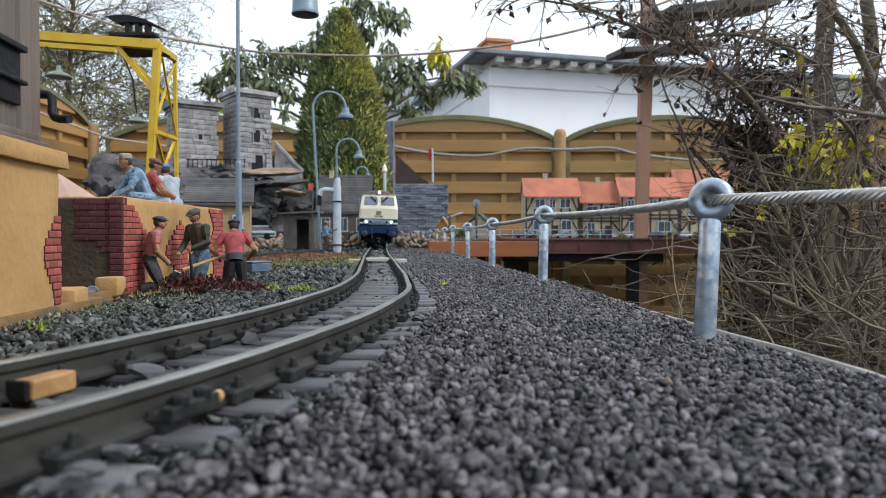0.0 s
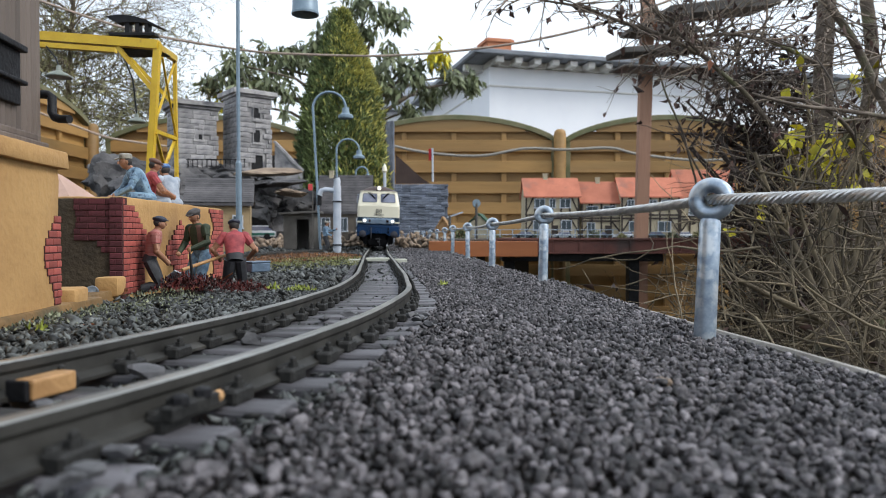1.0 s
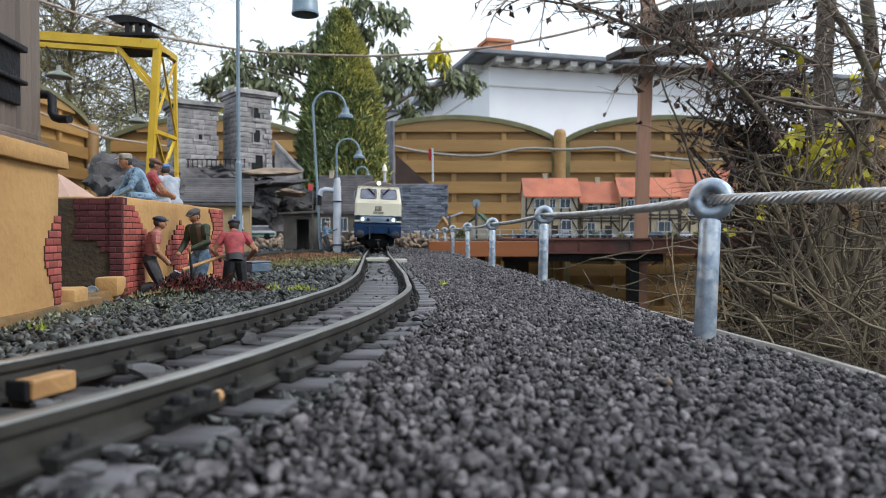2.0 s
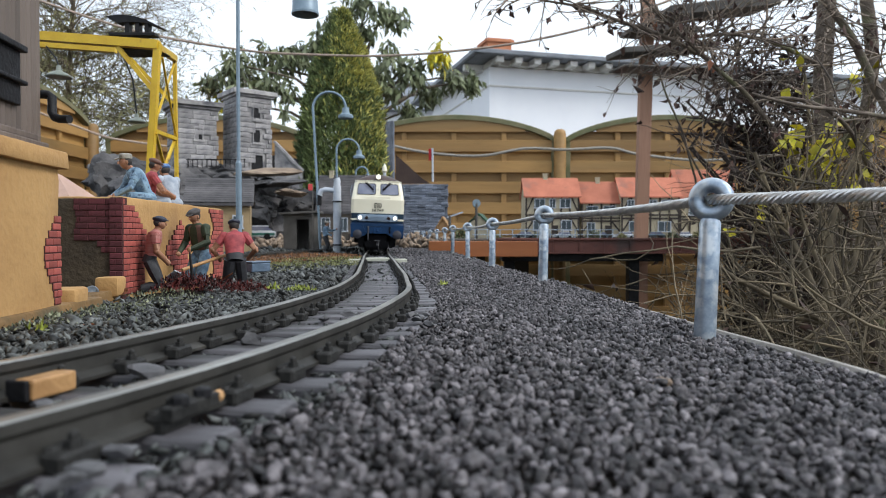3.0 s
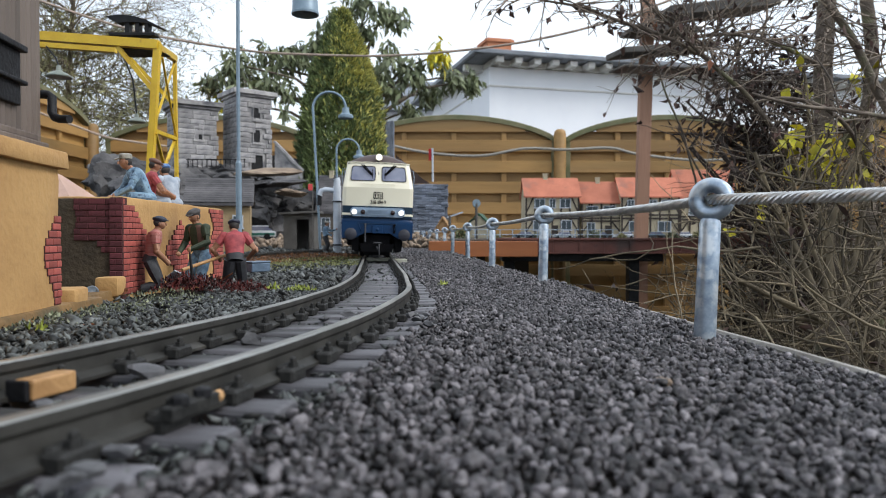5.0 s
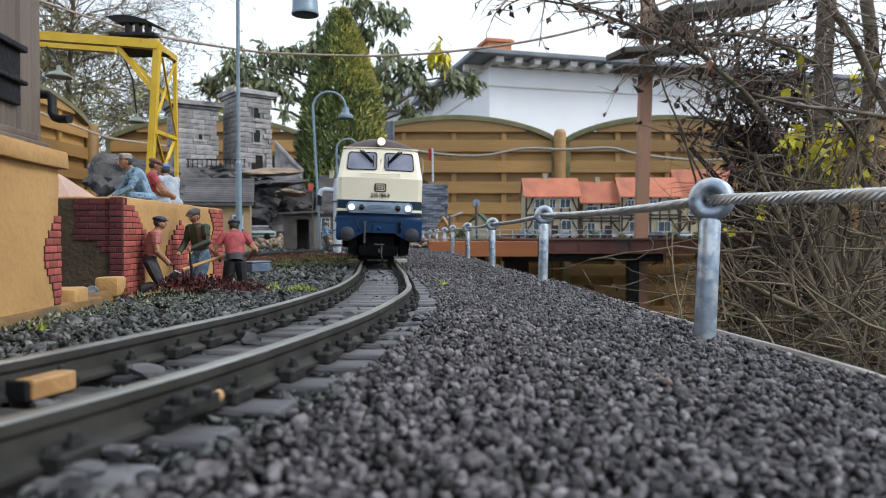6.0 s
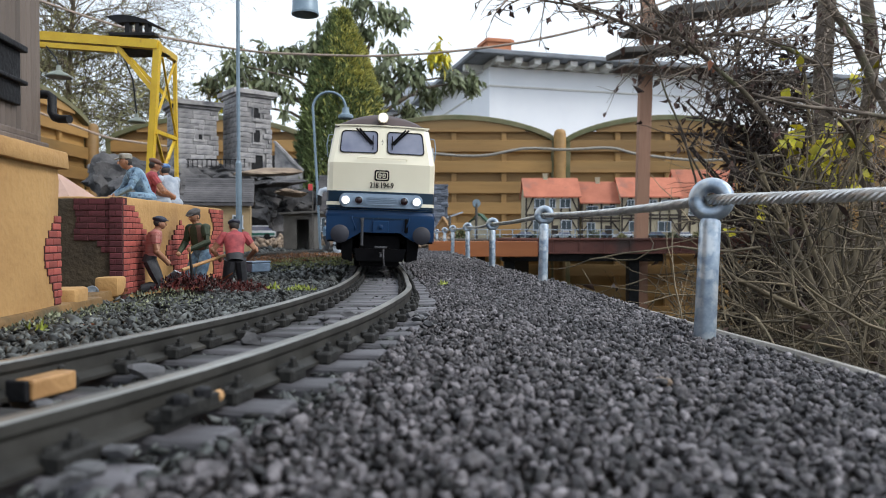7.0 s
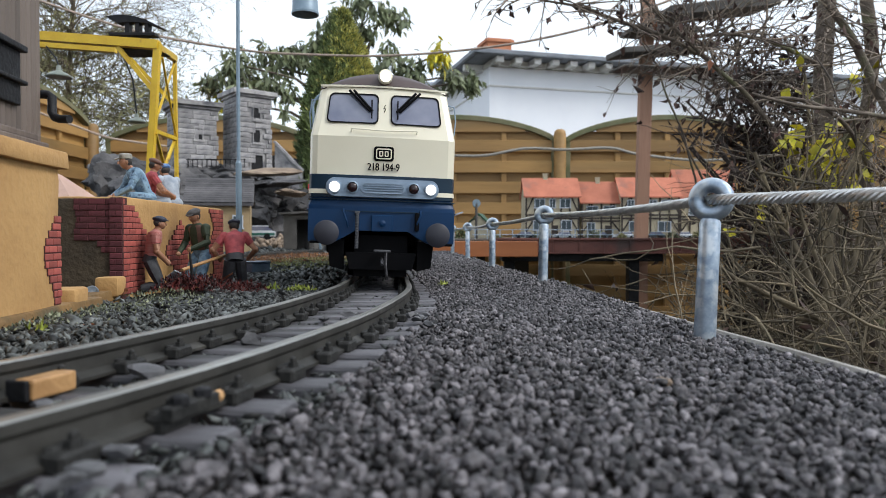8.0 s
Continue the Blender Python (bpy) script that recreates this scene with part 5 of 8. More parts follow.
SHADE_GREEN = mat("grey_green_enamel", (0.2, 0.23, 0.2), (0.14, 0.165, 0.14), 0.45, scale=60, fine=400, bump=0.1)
CASTLE = mat("weathered_grey_castle_stone", (0.37, 0.355, 0.345), (0.17, 0.167, 0.178), 0.9, scale=22, fine=110, bump=0.7, depth=0.005, spread=0.24, spots=(0.08, 0.08, 0.094), spot_scale=11, spot_amount=0.56)
ROCK = mat("dark_slate_rock", (0.105, 0.1, 0.1), (0.022, 0.022, 0.025), 0.85, scale=12, fine=80, bump=0.7, depth=0.006, spread=0.5)
TAN_ROCK = mat("brown_rock_slab", (0.32, 0.24, 0.17), (0.15, 0.11, 0.08), 0.9, scale=12, fine=90, bump=0.5, depth=0.003)
ROOF_DARK = mat("dark_grey_roof_tile", (0.085, 0.08, 0.082), (0.05, 0.047, 0.05), 0.85, scale=30, fine=200, bump=0.4, spread=0.2)
ROOF_RED = mat("terracotta_model_roof", (0.46, 0.155, 0.09), (0.35, 0.115, 0.068), 0.8, scale=18, fine=150, bump=0.3, spread=0.12, spots=(0.27, 0.11, 0.075), spot_scale=14, spot_amount=0.58)
HUT_GREY = mat("grey_brown_hut_boards", (0.1, 0.094, 0.085), (0.065, 0.06, 0.055), 0.85, scale=30, fine=240, bump=0.4)
STATION = mat("dull_station_wall", (0.16, 0.13, 0.1), (0.1, 0.085, 0.07), 0.85, scale=30, fine=200, bump=0.3)
PLASTER = mat("cream_house_plaster", (0.52, 0.46, 0.33), (0.38, 0.33, 0.23), 0.85, scale=20, fine=200, bump=0.2)
TIMBER = mat("dark_timber_framing", (0.04, 0.03, 0.025), (0.025, 0.019, 0.016), 0.8, scale=30, fine=200)
BLUE_PANE = mat("dull_blue_painted_pane", (0.06, 0.085, 0.1), (0.03, 0.045, 0.055), 0.35, scale=60, fine=200, bump=0)
GIRDER = mat("red_brown_girder", (0.15, 0.05, 0.035), (0.1, 0.034, 0.026), 0.6, scale=14, fine=150, bump=0.2, spots=(0.06, 0.035, 0.03), spot_scale=9)
ORANGE_WOOD = mat("orange_stained_board", (0.34, 0.11, 0.03), (0.26, 0.08, 0.022), 0.5, scale=12, fine=120, bump=0.2, stretch=(0.15, 1, 1))
DECK_WOOD = mat("dark_deck_boards", (0.075, 0.06, 0.045), (0.045, 0.036, 0.028), 0.85, scale=9, fine=90, bump=0.4)
POLE_WOOD = mat("brown_pole_wood", (0.37, 0.21, 0.14), (0.24, 0.13, 0.085), 0.8, scale=10, fine=120, bump=0.4, depth=0.003, stretch=(1, 1, 0.1))
GREY_BOARD = mat("grey_weathered_board", (0.13, 0.12, 0.11), (0.07, 0.065, 0.06), 0.9, scale=10, fine=90, bump=0.5, depth=0.003)
PIPE_WHITE = mat("pale_blue_white_pipe", (0.5, 0.53, 0.58), (0.38, 0.42, 0.48), 0.5, scale=40, fine=300, bump=0.1)
RED_PAINT = mat("bright_red_paint", (0.6, 0.05, 0.05), (0.5, 0.04, 0.04), 0.5)
CAR_WHITE = mat("white_model_car_paint", (0.6, 0.62, 0.64), (0.55, 0.57, 0.6), 0.3, bump=0, coat=0.4)
CAR_GREEN = mat("green_model_car_stripe", (0.02, 0.16, 0.13), (0.015, 0.13, 0.1), 0.3, bump=0, coat=0.4)
GREEN_PAINT = mat("green_roof_paint", (0.02, 0.08, 0.035), (0.015, 0.06, 0.03), 0.6)
BLUE_SLATE = mat("blue_grey_layered_slate", (0.2, 0.23, 0.29), (0.1, 0.115, 0.145), 0.75, scale=16, fine=110, bump=0.5, depth=0.003, spread=0.35)
RUST = mat("dark_rusted_sheet", (0.055, 0.032, 0.024), (0.035, 0.02, 0.016), 0.8, scale=14, fine=100)
OCHRE_PALE = mat("pale_ochre_cottage_wall", (0.36, 0.26, 0.14), (0.27, 0.19, 0.1), 0.85, scale=30, fine=200, bump=0.3)
PINK_TILE = mat("pale_pink_tent_roof", (0.5, 0.33, 0.26), (0.42, 0.27, 0.21), 0.7, scale=20, fine=200)


def street_lamp(base, crook, reach, drop, r, head, lean=0.0, low=None):
    """Swan-neck lamp: pole to the crook's height, an arc of that reach, a bell head."""
    t = thing("street_lamp", "blue-grey swan-neck model street lamp with bell shade", "street lamp", base, "swan-neck lamps along the track")
    bm = bmesh.new()
    top = crook - reach / 2
    path = [(0, 0, -0.02), (lean * 0.5, 0, top * 0.5), (lean, 0, top)]
    for i in range(1, 13):
        a = math.pi * (1 - i / 12 * 0.97)
        path.append((lean + reach / 2 + reach / 2 * math.cos(a), 0, top + reach / 2 * math.sin(a)))
    x, _, z = path[-1]
    path.append((x, 0, z - drop))
    tube(bm, path, r, 10)
    part("pole", bm, LAMP_GREY, t, smooth=True)
    if low:
        bm = bmesh.new()
        k = lean * low / top
        tube(bm, [(0, 0, -0.02), (k * 0.97, 0, low * 0.97)], r * 1.65, 12)
        tube(bm, [(k * 0.97, 0, low * 0.97), (k, 0, low)], r * 1.65, 12, r)
        part("foot_tube", bm, LAMP_GREY, t, "thicker grey lower tube", smooth=True)
    bm = bmesh.new()
    h = head
    bell = [(0.2 * h, 0.05 * h), (0.42 * h, 0), (0.45 * h, -0.45 * h), (0.55 * h, -0.75 * h), (0.95 * h, -1.0 * h), (1.0 * h, -1.3 * h), (0.96 * h, -1.42 * h), (0.9 * h, -1.3 * h), (0.3 * h, -1.1 * h)]
    if low:
        bell = [(0.25 * h, 0.3 * h), (0.45 * h, 0.1 * h), (0.85 * h, -0.05 * h), (0.97 * h, -0.35 * h), (1.0 * h, -1.15 * h), (1.04 * h, -1.2 * h), (1.04 * h, -1.36 * h), (0.95 * h, -1.36 * h), (0.8 * h, -0.6 * h), (0.2 * h, -0.4 * h)]
    lathe(bm, bell, 24, Matrix.Translation((x, 0, z - drop)))
    part("shade", bm, LAMP_GREY, t, "bell shaped shade", smooth=True)


street_lamp((-0.2346, 0.8, 0.0307), 0.3386, 0.0773, 0.0162, 0.0021, 0.0149, low=0.1007)
street_lamp((-0.3072, 1.75, -0.0005), 0.4066, 0.0825, 0.002, 0.0032, 0.019, lean=-0.019)
street_lamp((-0.3647, 2.4, -0.0076), 0.386, 0.078, 0.003, 0.0034, 0.0205, lean=-0.002)
street_lamp((-0.3754, 3, -0.0086), 0.3509, 0.0512, 0.004, 0.004, 0.0158, lean=0)


def hanging_lamp(p, w, up):
    t = thing("hanging_lamp", "grey-green shallow lamp shade on a thin wire", "hanging lamp", p)
    bm = bmesh.new()
    lathe(bm, [(0.15 * w, 0.9 * w), (0.2 * w, 0.55 * w), (0.25 * w, 0.45 * w), (0.6 * w, 0.3 * w), (1.0 * w, 0.02 * w), (0.98 * w, -0.06 * w), (0.3 * w, 0.1 * w)], 20)
    part("shade", bm, SHADE_GREEN, t, smooth=True)
    bm = bmesh.new()
    tube(bm, [(0, 0, 0.85 * w), (-0.01, 0.01, up * 0.6), (-0.03, 0.02, up)], 0.0012, 6)
    part("wire", bm, IRON, t)


hanging_lamp((-0.5774, 1.05, 0.2844), 0.0188, 0.0512)
hanging_lamp((-0.4608, 1.05, 0.2167), 0.0136, 0.1092)


def stone_tower(at, turn, w, d, h, windows, label, course=0.021):
    """A square tower in courses of single blocks with a projecting crown."""
    t = thing("castle_tower", label, "castle tower", at, "model castle towers", turn=turn)
    bm = bmesh.new()
    box(bm, -w / 2 + 0.006, w / 2 - 0.006, -d / 2 + 0.006, d / 2 - 0.006, 0, h)
    part("core", bm, CASTLE, t)
    g = random.Random(int(h * 1000))
    bms = []
    for k in range(4):
        bm = bmesh.new()
        ln = 0.05 + 0.012 * k
        box(bm, -ln / 2 + 0.0005, ln / 2 - 0.0005, -0.004, 0.006, -course / 2 + 0.0002, course / 2 - 0.0002, 0.001, seg=1)
        bms.append((ln, bm))
    made = {}
    n = int(h / course)
    course = h / n
    for face, (ln_f, out) in enumerate(((w, d / 2), (d, w / 2))):
        turnf = pose(0, 0, 0, 0, 0, 0) if face == 0 else pose(0, 0, 0, 0, 0, -90)
        for r in range(n):
            u = -ln_f / 2
            z = (r + 0.5) * course
            while u < ln_f / 2 - 0.015:
                k = g.randrange(4)
                ln = bms[k][0]
                if u + ln > ln_f / 2:
                    k = 0
                    ln = min(bms[0][0], ln_f / 2 - u)
                uc = u + ln / 2
                if not any(f == face and abs(uc - wx) < ww / 2 + 0.012 and abs(z - wz) < wh / 2 + 0.004 for f, wx, wz, ww, wh in windows):
                    m = turnf @ pose(uc, -out + 0.004 - g.uniform(0, 0.0016), z)
                    if k == 0:
                        m = m @ Matrix.Diagonal((ln / bms[0][0], 1, 1, 1))
                    if k not in made:
                        made[k] = part("stone_block", bms[k][1], CASTLE, t)
                        made[k].matrix_basis = m
                    else:
                        same("stone_block", made[k], m, t)
                u += ln
    bm = bmesh.new()
    for z, o, th in ((h, 0.008, 0.012), (h + 0.012, 0.02, 0.022)):
        box(bm, -w / 2 - o, w / 2 + o, -d / 2 - o, d / 2 + o, z, z + th, 0.003)
    for v in bm.verts:
        v.co += 0.003 * noise.noise_vector(v.co * 30)
    part("crown", bm, CASTLE, t, "projecting stone crown")
    for f, wx, wz, ww, wh in windows:
        turnf = pose(0, 0, 0) if f == 0 else pose(0, 0, 0, 0, 0, -90)
        out = d / 2 if f == 0 else w / 2
        bm = bmesh.new()
        box(bm, wx - ww / 2 - 0.008, wx + ww / 2 + 0.008, -out - 0.006, -out + 0.006, wz - wh / 2 - 0.01, wz - wh / 2, 0.001, m=turnf)
        box(bm, wx - ww / 2 - 0.004, wx - ww / 2, -out - 0.002, -out + 0.006, wz - wh / 2, wz + wh / 2, m=turnf)
        box(bm, wx + ww / 2, wx + ww / 2 + 0.004, -out - 0.002, -out + 0.006, wz - wh / 2, wz + wh / 2, m=turnf)
        box(bm, wx - ww / 2 - 0.006, wx + ww / 2 + 0.006, -out - 0.002, -out + 0.006, wz + wh / 2, wz + wh / 2 + 0.006, m=turnf)
        wd = part("window", bm, CASTLE, t)
        bm = bmesh.new()
        box(bm, wx - ww / 2, wx + ww / 2, -out + 0.0035, -out + 0.0055, wz - wh / 2, wz + wh / 2, m=turnf)
        part("pane", bm, IRON, wd)
    return t


# right-hand visible faces are local face 0, left ones face 1 mirrored by the turn
stone_tower((-0.8915, 3.18, 0.3265), 38, 0.165, 0.165, 0.335,
            [(0, 0.01, 0.265, 0.03, 0.052), (0, 0.01, 0.165, 0.03, 0.055), (0, 0.01, 0.045, 0.055, 0.07)], "tall grey stone model castle tower with windows")
stone_tower((-1.105, 3.08, 0.332), 36, 0.172, 0.172, 0.26, [(0, 0.0, 0.155, 0.032, 0.05)], "lower grey stone model castle tower with one window")


def build_ruin_wall():
    t = thing("castle_wall", "pale grey broken castle wall sloping beside the tower", "castle wall", (-0.765, 3.17, 0.26))
    bm = bmesh.new()
    prism(bm, [(0, 0), (0.125, 0), (0.125, 0.075), (0.085, 0.115), (0.04, 0.165), (0, 0.21)], 0, 0.05)
    part("wall", bm, CASTLE, t)
    bm = bmesh.new()
    sweep(bm, [(-0.004, 0.02, 0.214), (0.04, 0.02, 0.17), (0.085, 0.02, 0.12), (0.13, 0.02, 0.079)], [(-0.03, -0.004), (0.03, -0.004), (0.03, 0.006), (-0.03, 0.006)])
    part("coping", bm, CASTLE, t, "rough stone coping")
    # iron parapet before the towers
    t = thing("castle_parapet", "thin dark iron parapet below the castle towers", "parapet", (-1.13, 2.98, 0.338))
    for i in range(15):
        bm = bmesh.new()
        tube(bm, [(0.02 * i, 0, 0), (0.02 * i, 0, 0.034)], 0.0022, 5)
        part("post", bm, IRON, t)
    bm = bmesh.new()
    tube(bm, [(-0.005, 0, 0.034), (0.285, 0, 0.034)], 0.0025, 5)
    part("rail", bm, IRON, t)


build_ruin_wall()


def rock(name, label, at, size, seed, material=ROCK, group="rocks of the castle hill", sub=3, cut=0.72, soft=False):
    g = random.Random(seed)
    bm = bmesh.new()
    bmesh.ops.create_icosphere(bm, subdivisions=sub, radius=1.0)
    off = Vector((seed * 3.1, seed * 1.7, 0))
    planes = [Vector((g.uniform(-1, 1), g.uniform(-1, 1), g.uniform(-0.6, 1))).normalized() for _ in range(9)]
    for v in bm.verts:
        p = v.co.copy()
        for q in planes:
            dd = p.dot(q) - cut
            if dd > 0:
                p -= q * dd
        v.co = p * (1 + 0.2 * noise.noise(p * 3 + off)) + 0.08 * noise.noise_vector(p * 7 + off) + (0.05 * noise.noise_vector(p * 17 + off) if sub > 3 else Vector())
        v.co = Vector((v.co.x * size[0], v.co.y * size[1], v.co.z * size[2]))
    ob = part("rock", bm, material, smooth=soft)
    ob.name = name
    ob.matrix_basis = pose(*at, g.uniform(-8, 8), g.uniform(-8, 8), g.uniform(-40, 40))
    return tagged(ob, label, "rock", group)


def build_hill():
    g = random.Random(8)
    for i, (x, y, d, sx, sz) in enumerate(((200, 320, 2.9, .16, .12), (255, 330, 2.8, .14, .10), (310, 345, 2.9, .2, .14), (380, 340, 3.1, .22, .14), (450, 350, 3.1, .2, .14), (500, 340, 3.2, .14, .17),
                                          (200, 385, 2.6, .2, .12), (280, 400, 2.6, .2, .12), (460, 395, 2.7, .16, .12), (510, 400, 2.8, .14, .12), (540, 390, 3.0, .14, .14), (395, 318, 3.0, .16, .06), (175, 300, 3.0, .1, .08),
                                          (470, 330, 2.8, .08, .05), (440, 375, 2.6, .1, .08), (525, 360, 2.75, .08, .06))):
        x0, z0 = (x - 784) / 1231 * d, 0.045 + (418 - y) / 1231 * d
        rock("rock", "jagged dark grey slate boulder on the castle hill", (x0, d + 0.1, z0), (sx, 0.16, sz), i + 1, sub=4, soft=True)
    for i, (x, y, d, sx, sy, sz, m) in enumerate(((470, 303, 2.7, .14, .1, .018, TAN_ROCK), (505, 322, 2.6, .09, .08, .014, ROCK), (508, 340, 2.5, .06, .06, .012, TAN_ROCK), (455, 325, 2.6, .07, .07, .015, ROCK))):
        rock("rock_slab", "flat overhanging stone slab", ((x - 784) / 1231 * d, d + 0.05, 0.045 + (418 - y) / 1231 * d), (sx, sy, sz), 40 + i, m, "overhanging slabs")
    # hill core behind the boulders
    bm = bmesh.new()
    bmesh.ops.create_icosphere(bm, subdivisions=5, radius=1.0)
    for v in bm.verts:
        p = v.co.copy()
        v.co = Vector((p.x * 0.72, p.y * 0.42, max(-0.02, p.z) * 0.33)) * (1 + 0.1 * noise.noise(p * 3)) + 0.07 * noise.noise_vector(p * 9) + 0.04 * noise.noise_vector(p * 23)
    ob = part("castle_hill", bm, ROCK)
    ob.matrix_basis = pose(-1.1098, 3.35, 0.0)
    tagged(ob, "dark rocky model hill that carries the castle", "rock hill")


def gable_house(name, at, turn, w, d, h, roof_h, wall, roof, label, category="model house", group="", timber=False, windows=(), over=0.012, chimney=None, door=None, courses=0):
    """A house whose ridge runs along x; front faces -y."""
    t = thing(name, label, category, at, group, turn=turn)
    bm = bmesh.new()
    prism(bm, [(-d / 2, 0), (d / 2, 0), (d / 2, h), (0, h + roof_h - 0.004), (-d / 2, h)], -w / 2, w / 2, pose(0, 0, 0, 0, 0, -90))
    body = part("wall", bm, wall, t)
    bm = bmesh.new()
    k = roof_h / (d / 2)
    for s in (-1, 1):
        e = d / 2 + over
        prism(bm, [(0, h + roof_h), (s * e, h + roof_h - e * k), (s * e, h + roof_h - e * k + 0.006), (0, h + roof_h + 0.008)], -w / 2 - over * 0.6, w / 2 + over * 0.6, pose(0, 0, 0, 0, 0, -90))
    rf = part("roof", bm, roof, t)
    if courses:
        e = d / 2 + over
        sl = math.atan(k)
        run = e / math.cos(sl) / courses
        for i in range(courses):
            bm = bmesh.new()
            c = (i + 0.5) * run
            box(bm, -w / 2 - over * 0.65, w / 2 + over * 0.65, -run * 0.55, run * 0.55, -0.0012, 0.0012, 0.0004, seg=1,
                m=pose(0, -e + c * math.cos(sl), h + roof_h - e * k + c * math.sin(sl) + 0.0085, math.degrees(sl) - 4))
            part("tile_course", bm, roof, rf)
    if chimney is not None:
        bm = bmesh.new()
        box(bm, chimney - 0.009, chimney + 0.009, -0.009, 0.009, h + roof_h - 0.01, h + roof_h + 0.022, 0.001)
        box(bm, chimney - 0.011, chimney + 0.011, -0.011, 0.011, h + roof_h + 0.022, h + roof_h + 0.027, 0.001)
        part("chimney", bm, PLASTER, rf)
    y = -d / 2
    if timber:
        n = max(3, round(w / 0.042))
        for i in range(n + 1):
            x = -w / 2 + 0.004 + (w - 0.008) * i / n
            bm = bmesh.new()
            box(bm, x - 0.0035, x + 0.0035, y - 0.004, y + 0.001, 0, h, 0.0005, seg=1)
            part("timber_post", bm, TIMBER, body)
        for z in (0.004, h * 0.46, h * 0.54, h - 0.006):
            bm = bmesh.new()
            box(bm, -w / 2, w / 2, y - 0.005, y + 0.001, z - 0.0035, z + 0.0035, 0.0005, seg=1)
            part("timber_rail", bm, TIMBER, body)
        for i in (0, n - 1):
            x0, x1 = -w / 2 + w * i / n, -w / 2 + w * (i + 1) / n
            for z0, z1 in ((0.02, h * 0.46), (h * 0.54, h)):
                bm = bmesh.new()
                a, b = ((x0, z0), (x1, z1)) if i == 0 else ((x1, z0), (x0, z1))
                sweep(bm, [(a[0], y - 0.002, a[1]), (b[0], y - 0.002, b[1])], [(-0.0025, -0.003), (0.0025, -0.003), (0.0025, 0.003), (-0.0025, 0.003)])
                part("timber_brace", bm, TIMBER, body)
    for x, z, ww, wh in windows:
        bm = bmesh.new()
        for a, b, c, e in ((-ww / 2 - 0.003, -ww / 2, -wh / 2, wh / 2), (ww / 2, ww / 2 + 0.003, -wh / 2, wh / 2), (-ww / 2 - 0.003, ww / 2 + 0.003, wh / 2, wh / 2 + 0.003), (-ww / 2 - 0.005, ww / 2 + 0.005, -wh / 2 - 0.004, -wh / 2), (-0.001, 0.001, -wh / 2, wh / 2)):
            box(bm, x + a, x + b, y - 0.007, y + 0.001, z + c, z + e)
        wd = part("window", bm, PIPE_WHITE, t)
        bm = bmesh.new()
        box(bm, x - ww / 2, x + ww / 2, y - 0.0045, y + 0.0, z - wh / 2, z + wh / 2)
        part("pane", bm, BLUE_PANE, wd)
    if door:
        bm = bmesh.new()
        box(bm, door - 0.014, door + 0.014, y - 0.006, y, 0, 0.055, 0.001)
        part("door", bm, TIMBER, t)
    return t


build_hill()
# cottage under the castle
gable_house("cottage", (-0.5743, 1.8, 0.005), 14, 0.15, 0.15, 0.125, 0.055, OCHRE_PALE, ROOF_DARK, "ochre model cottage with dark tiled roof", windows=((0.045, 0.075, 0.02, 0.028), (-0.02, 0.075, 0.02, 0.028)), over=0.014, courses=11)
# station building behind the lamps
gable_house("station_building", (-0.3954, 2.85, 0.0), 0, 0.205, 0.18, 0.15, 0.135, STATION, ROOF_DARK, "dull brown model station with grey roof", windows=((-0.07, 0.09, 0.03, 0.05), (0.0, 0.09, 0.03, 0.05), (0.07, 0.09, 0.03, 0.05)), chimney=-0.06, door=0.035, courses=14)
VILLAGE = "half-timbered houses in a row"
gable_house("half_timbered_house", (0.4728, 3.09, 0.036), 0, 0.234, 0.16, 0.1852, 0.0731, PLASTER, ROOF_RED, "half-timbered model house with terracotta roof", group=VILLAGE, timber=True,
            windows=((-0.055, 0.15, 0.04, 0.035), (0.055, 0.15, 0.04, 0.035), (0.0, 0.15, 0.022, 0.035), (-0.06, 0.055, 0.04, 0.04), (0.06, 0.055, 0.04, 0.04)), chimney=-0.02, door=0.01)
gable_house("half_timbered_house", (0.6894, 3.11, 0.036), 0, 0.1755, 0.16, 0.1608, 0.0829, PLASTER, ROOF_RED, "lower half-timbered model house with terracotta roof", group=VILLAGE, timber=True,
            windows=((-0.04, 0.12, 0.045, 0.035), (0.035, 0.12, 0.05, 0.035), (-0.045, 0.045, 0.03, 0.04)), chimney=0.0, door=0.03)
gable_house("half_timbered_house", (0.8968, 3.09, 0.036), 0, 0.2535, 0.16, 0.1852, 0.0755, PLASTER, ROOF_RED, "wide half-timbered model house with terracotta roof", group=VILLAGE, timber=True,
            windows=((-0.085, 0.145, 0.025, 0.035), (0.01, 0.145, 0.03, 0.035), (0.075, 0.145, 0.05, 0.035), (-0.07, 0.05, 0.04, 0.04), (0.06, 0.05, 0.05, 0.04)))
gable_house("half_timbered_house", (1.167, 3.16, 0.036), 0, 0.2535, 0.2, 0.1755, 0.1267, PLASTER, ROOF_RED, "half-timbered model house with tall red roof", group=VILLAGE, timber=True,
            windows=((-0.06, 0.12, 0.05, 0.035), (0.05, 0.12, 0.05, 0.035)))
gable_house("garden_chalet", (0.1768, 3.3, 0.03), 78, 0.12, 0.1, 0.07, 0.045, PLASTER, GREEN_PAINT, "small pale model chalet with green roof", windows=())
gable_house("wooden_kiosk", (0.0024, 2.95, 0.0), 82, 0.06, 0.045, 0.085, 0.035, TAN_WOOD, TAN_WOOD, "small tan wooden kiosk with open gable", category="kiosk")


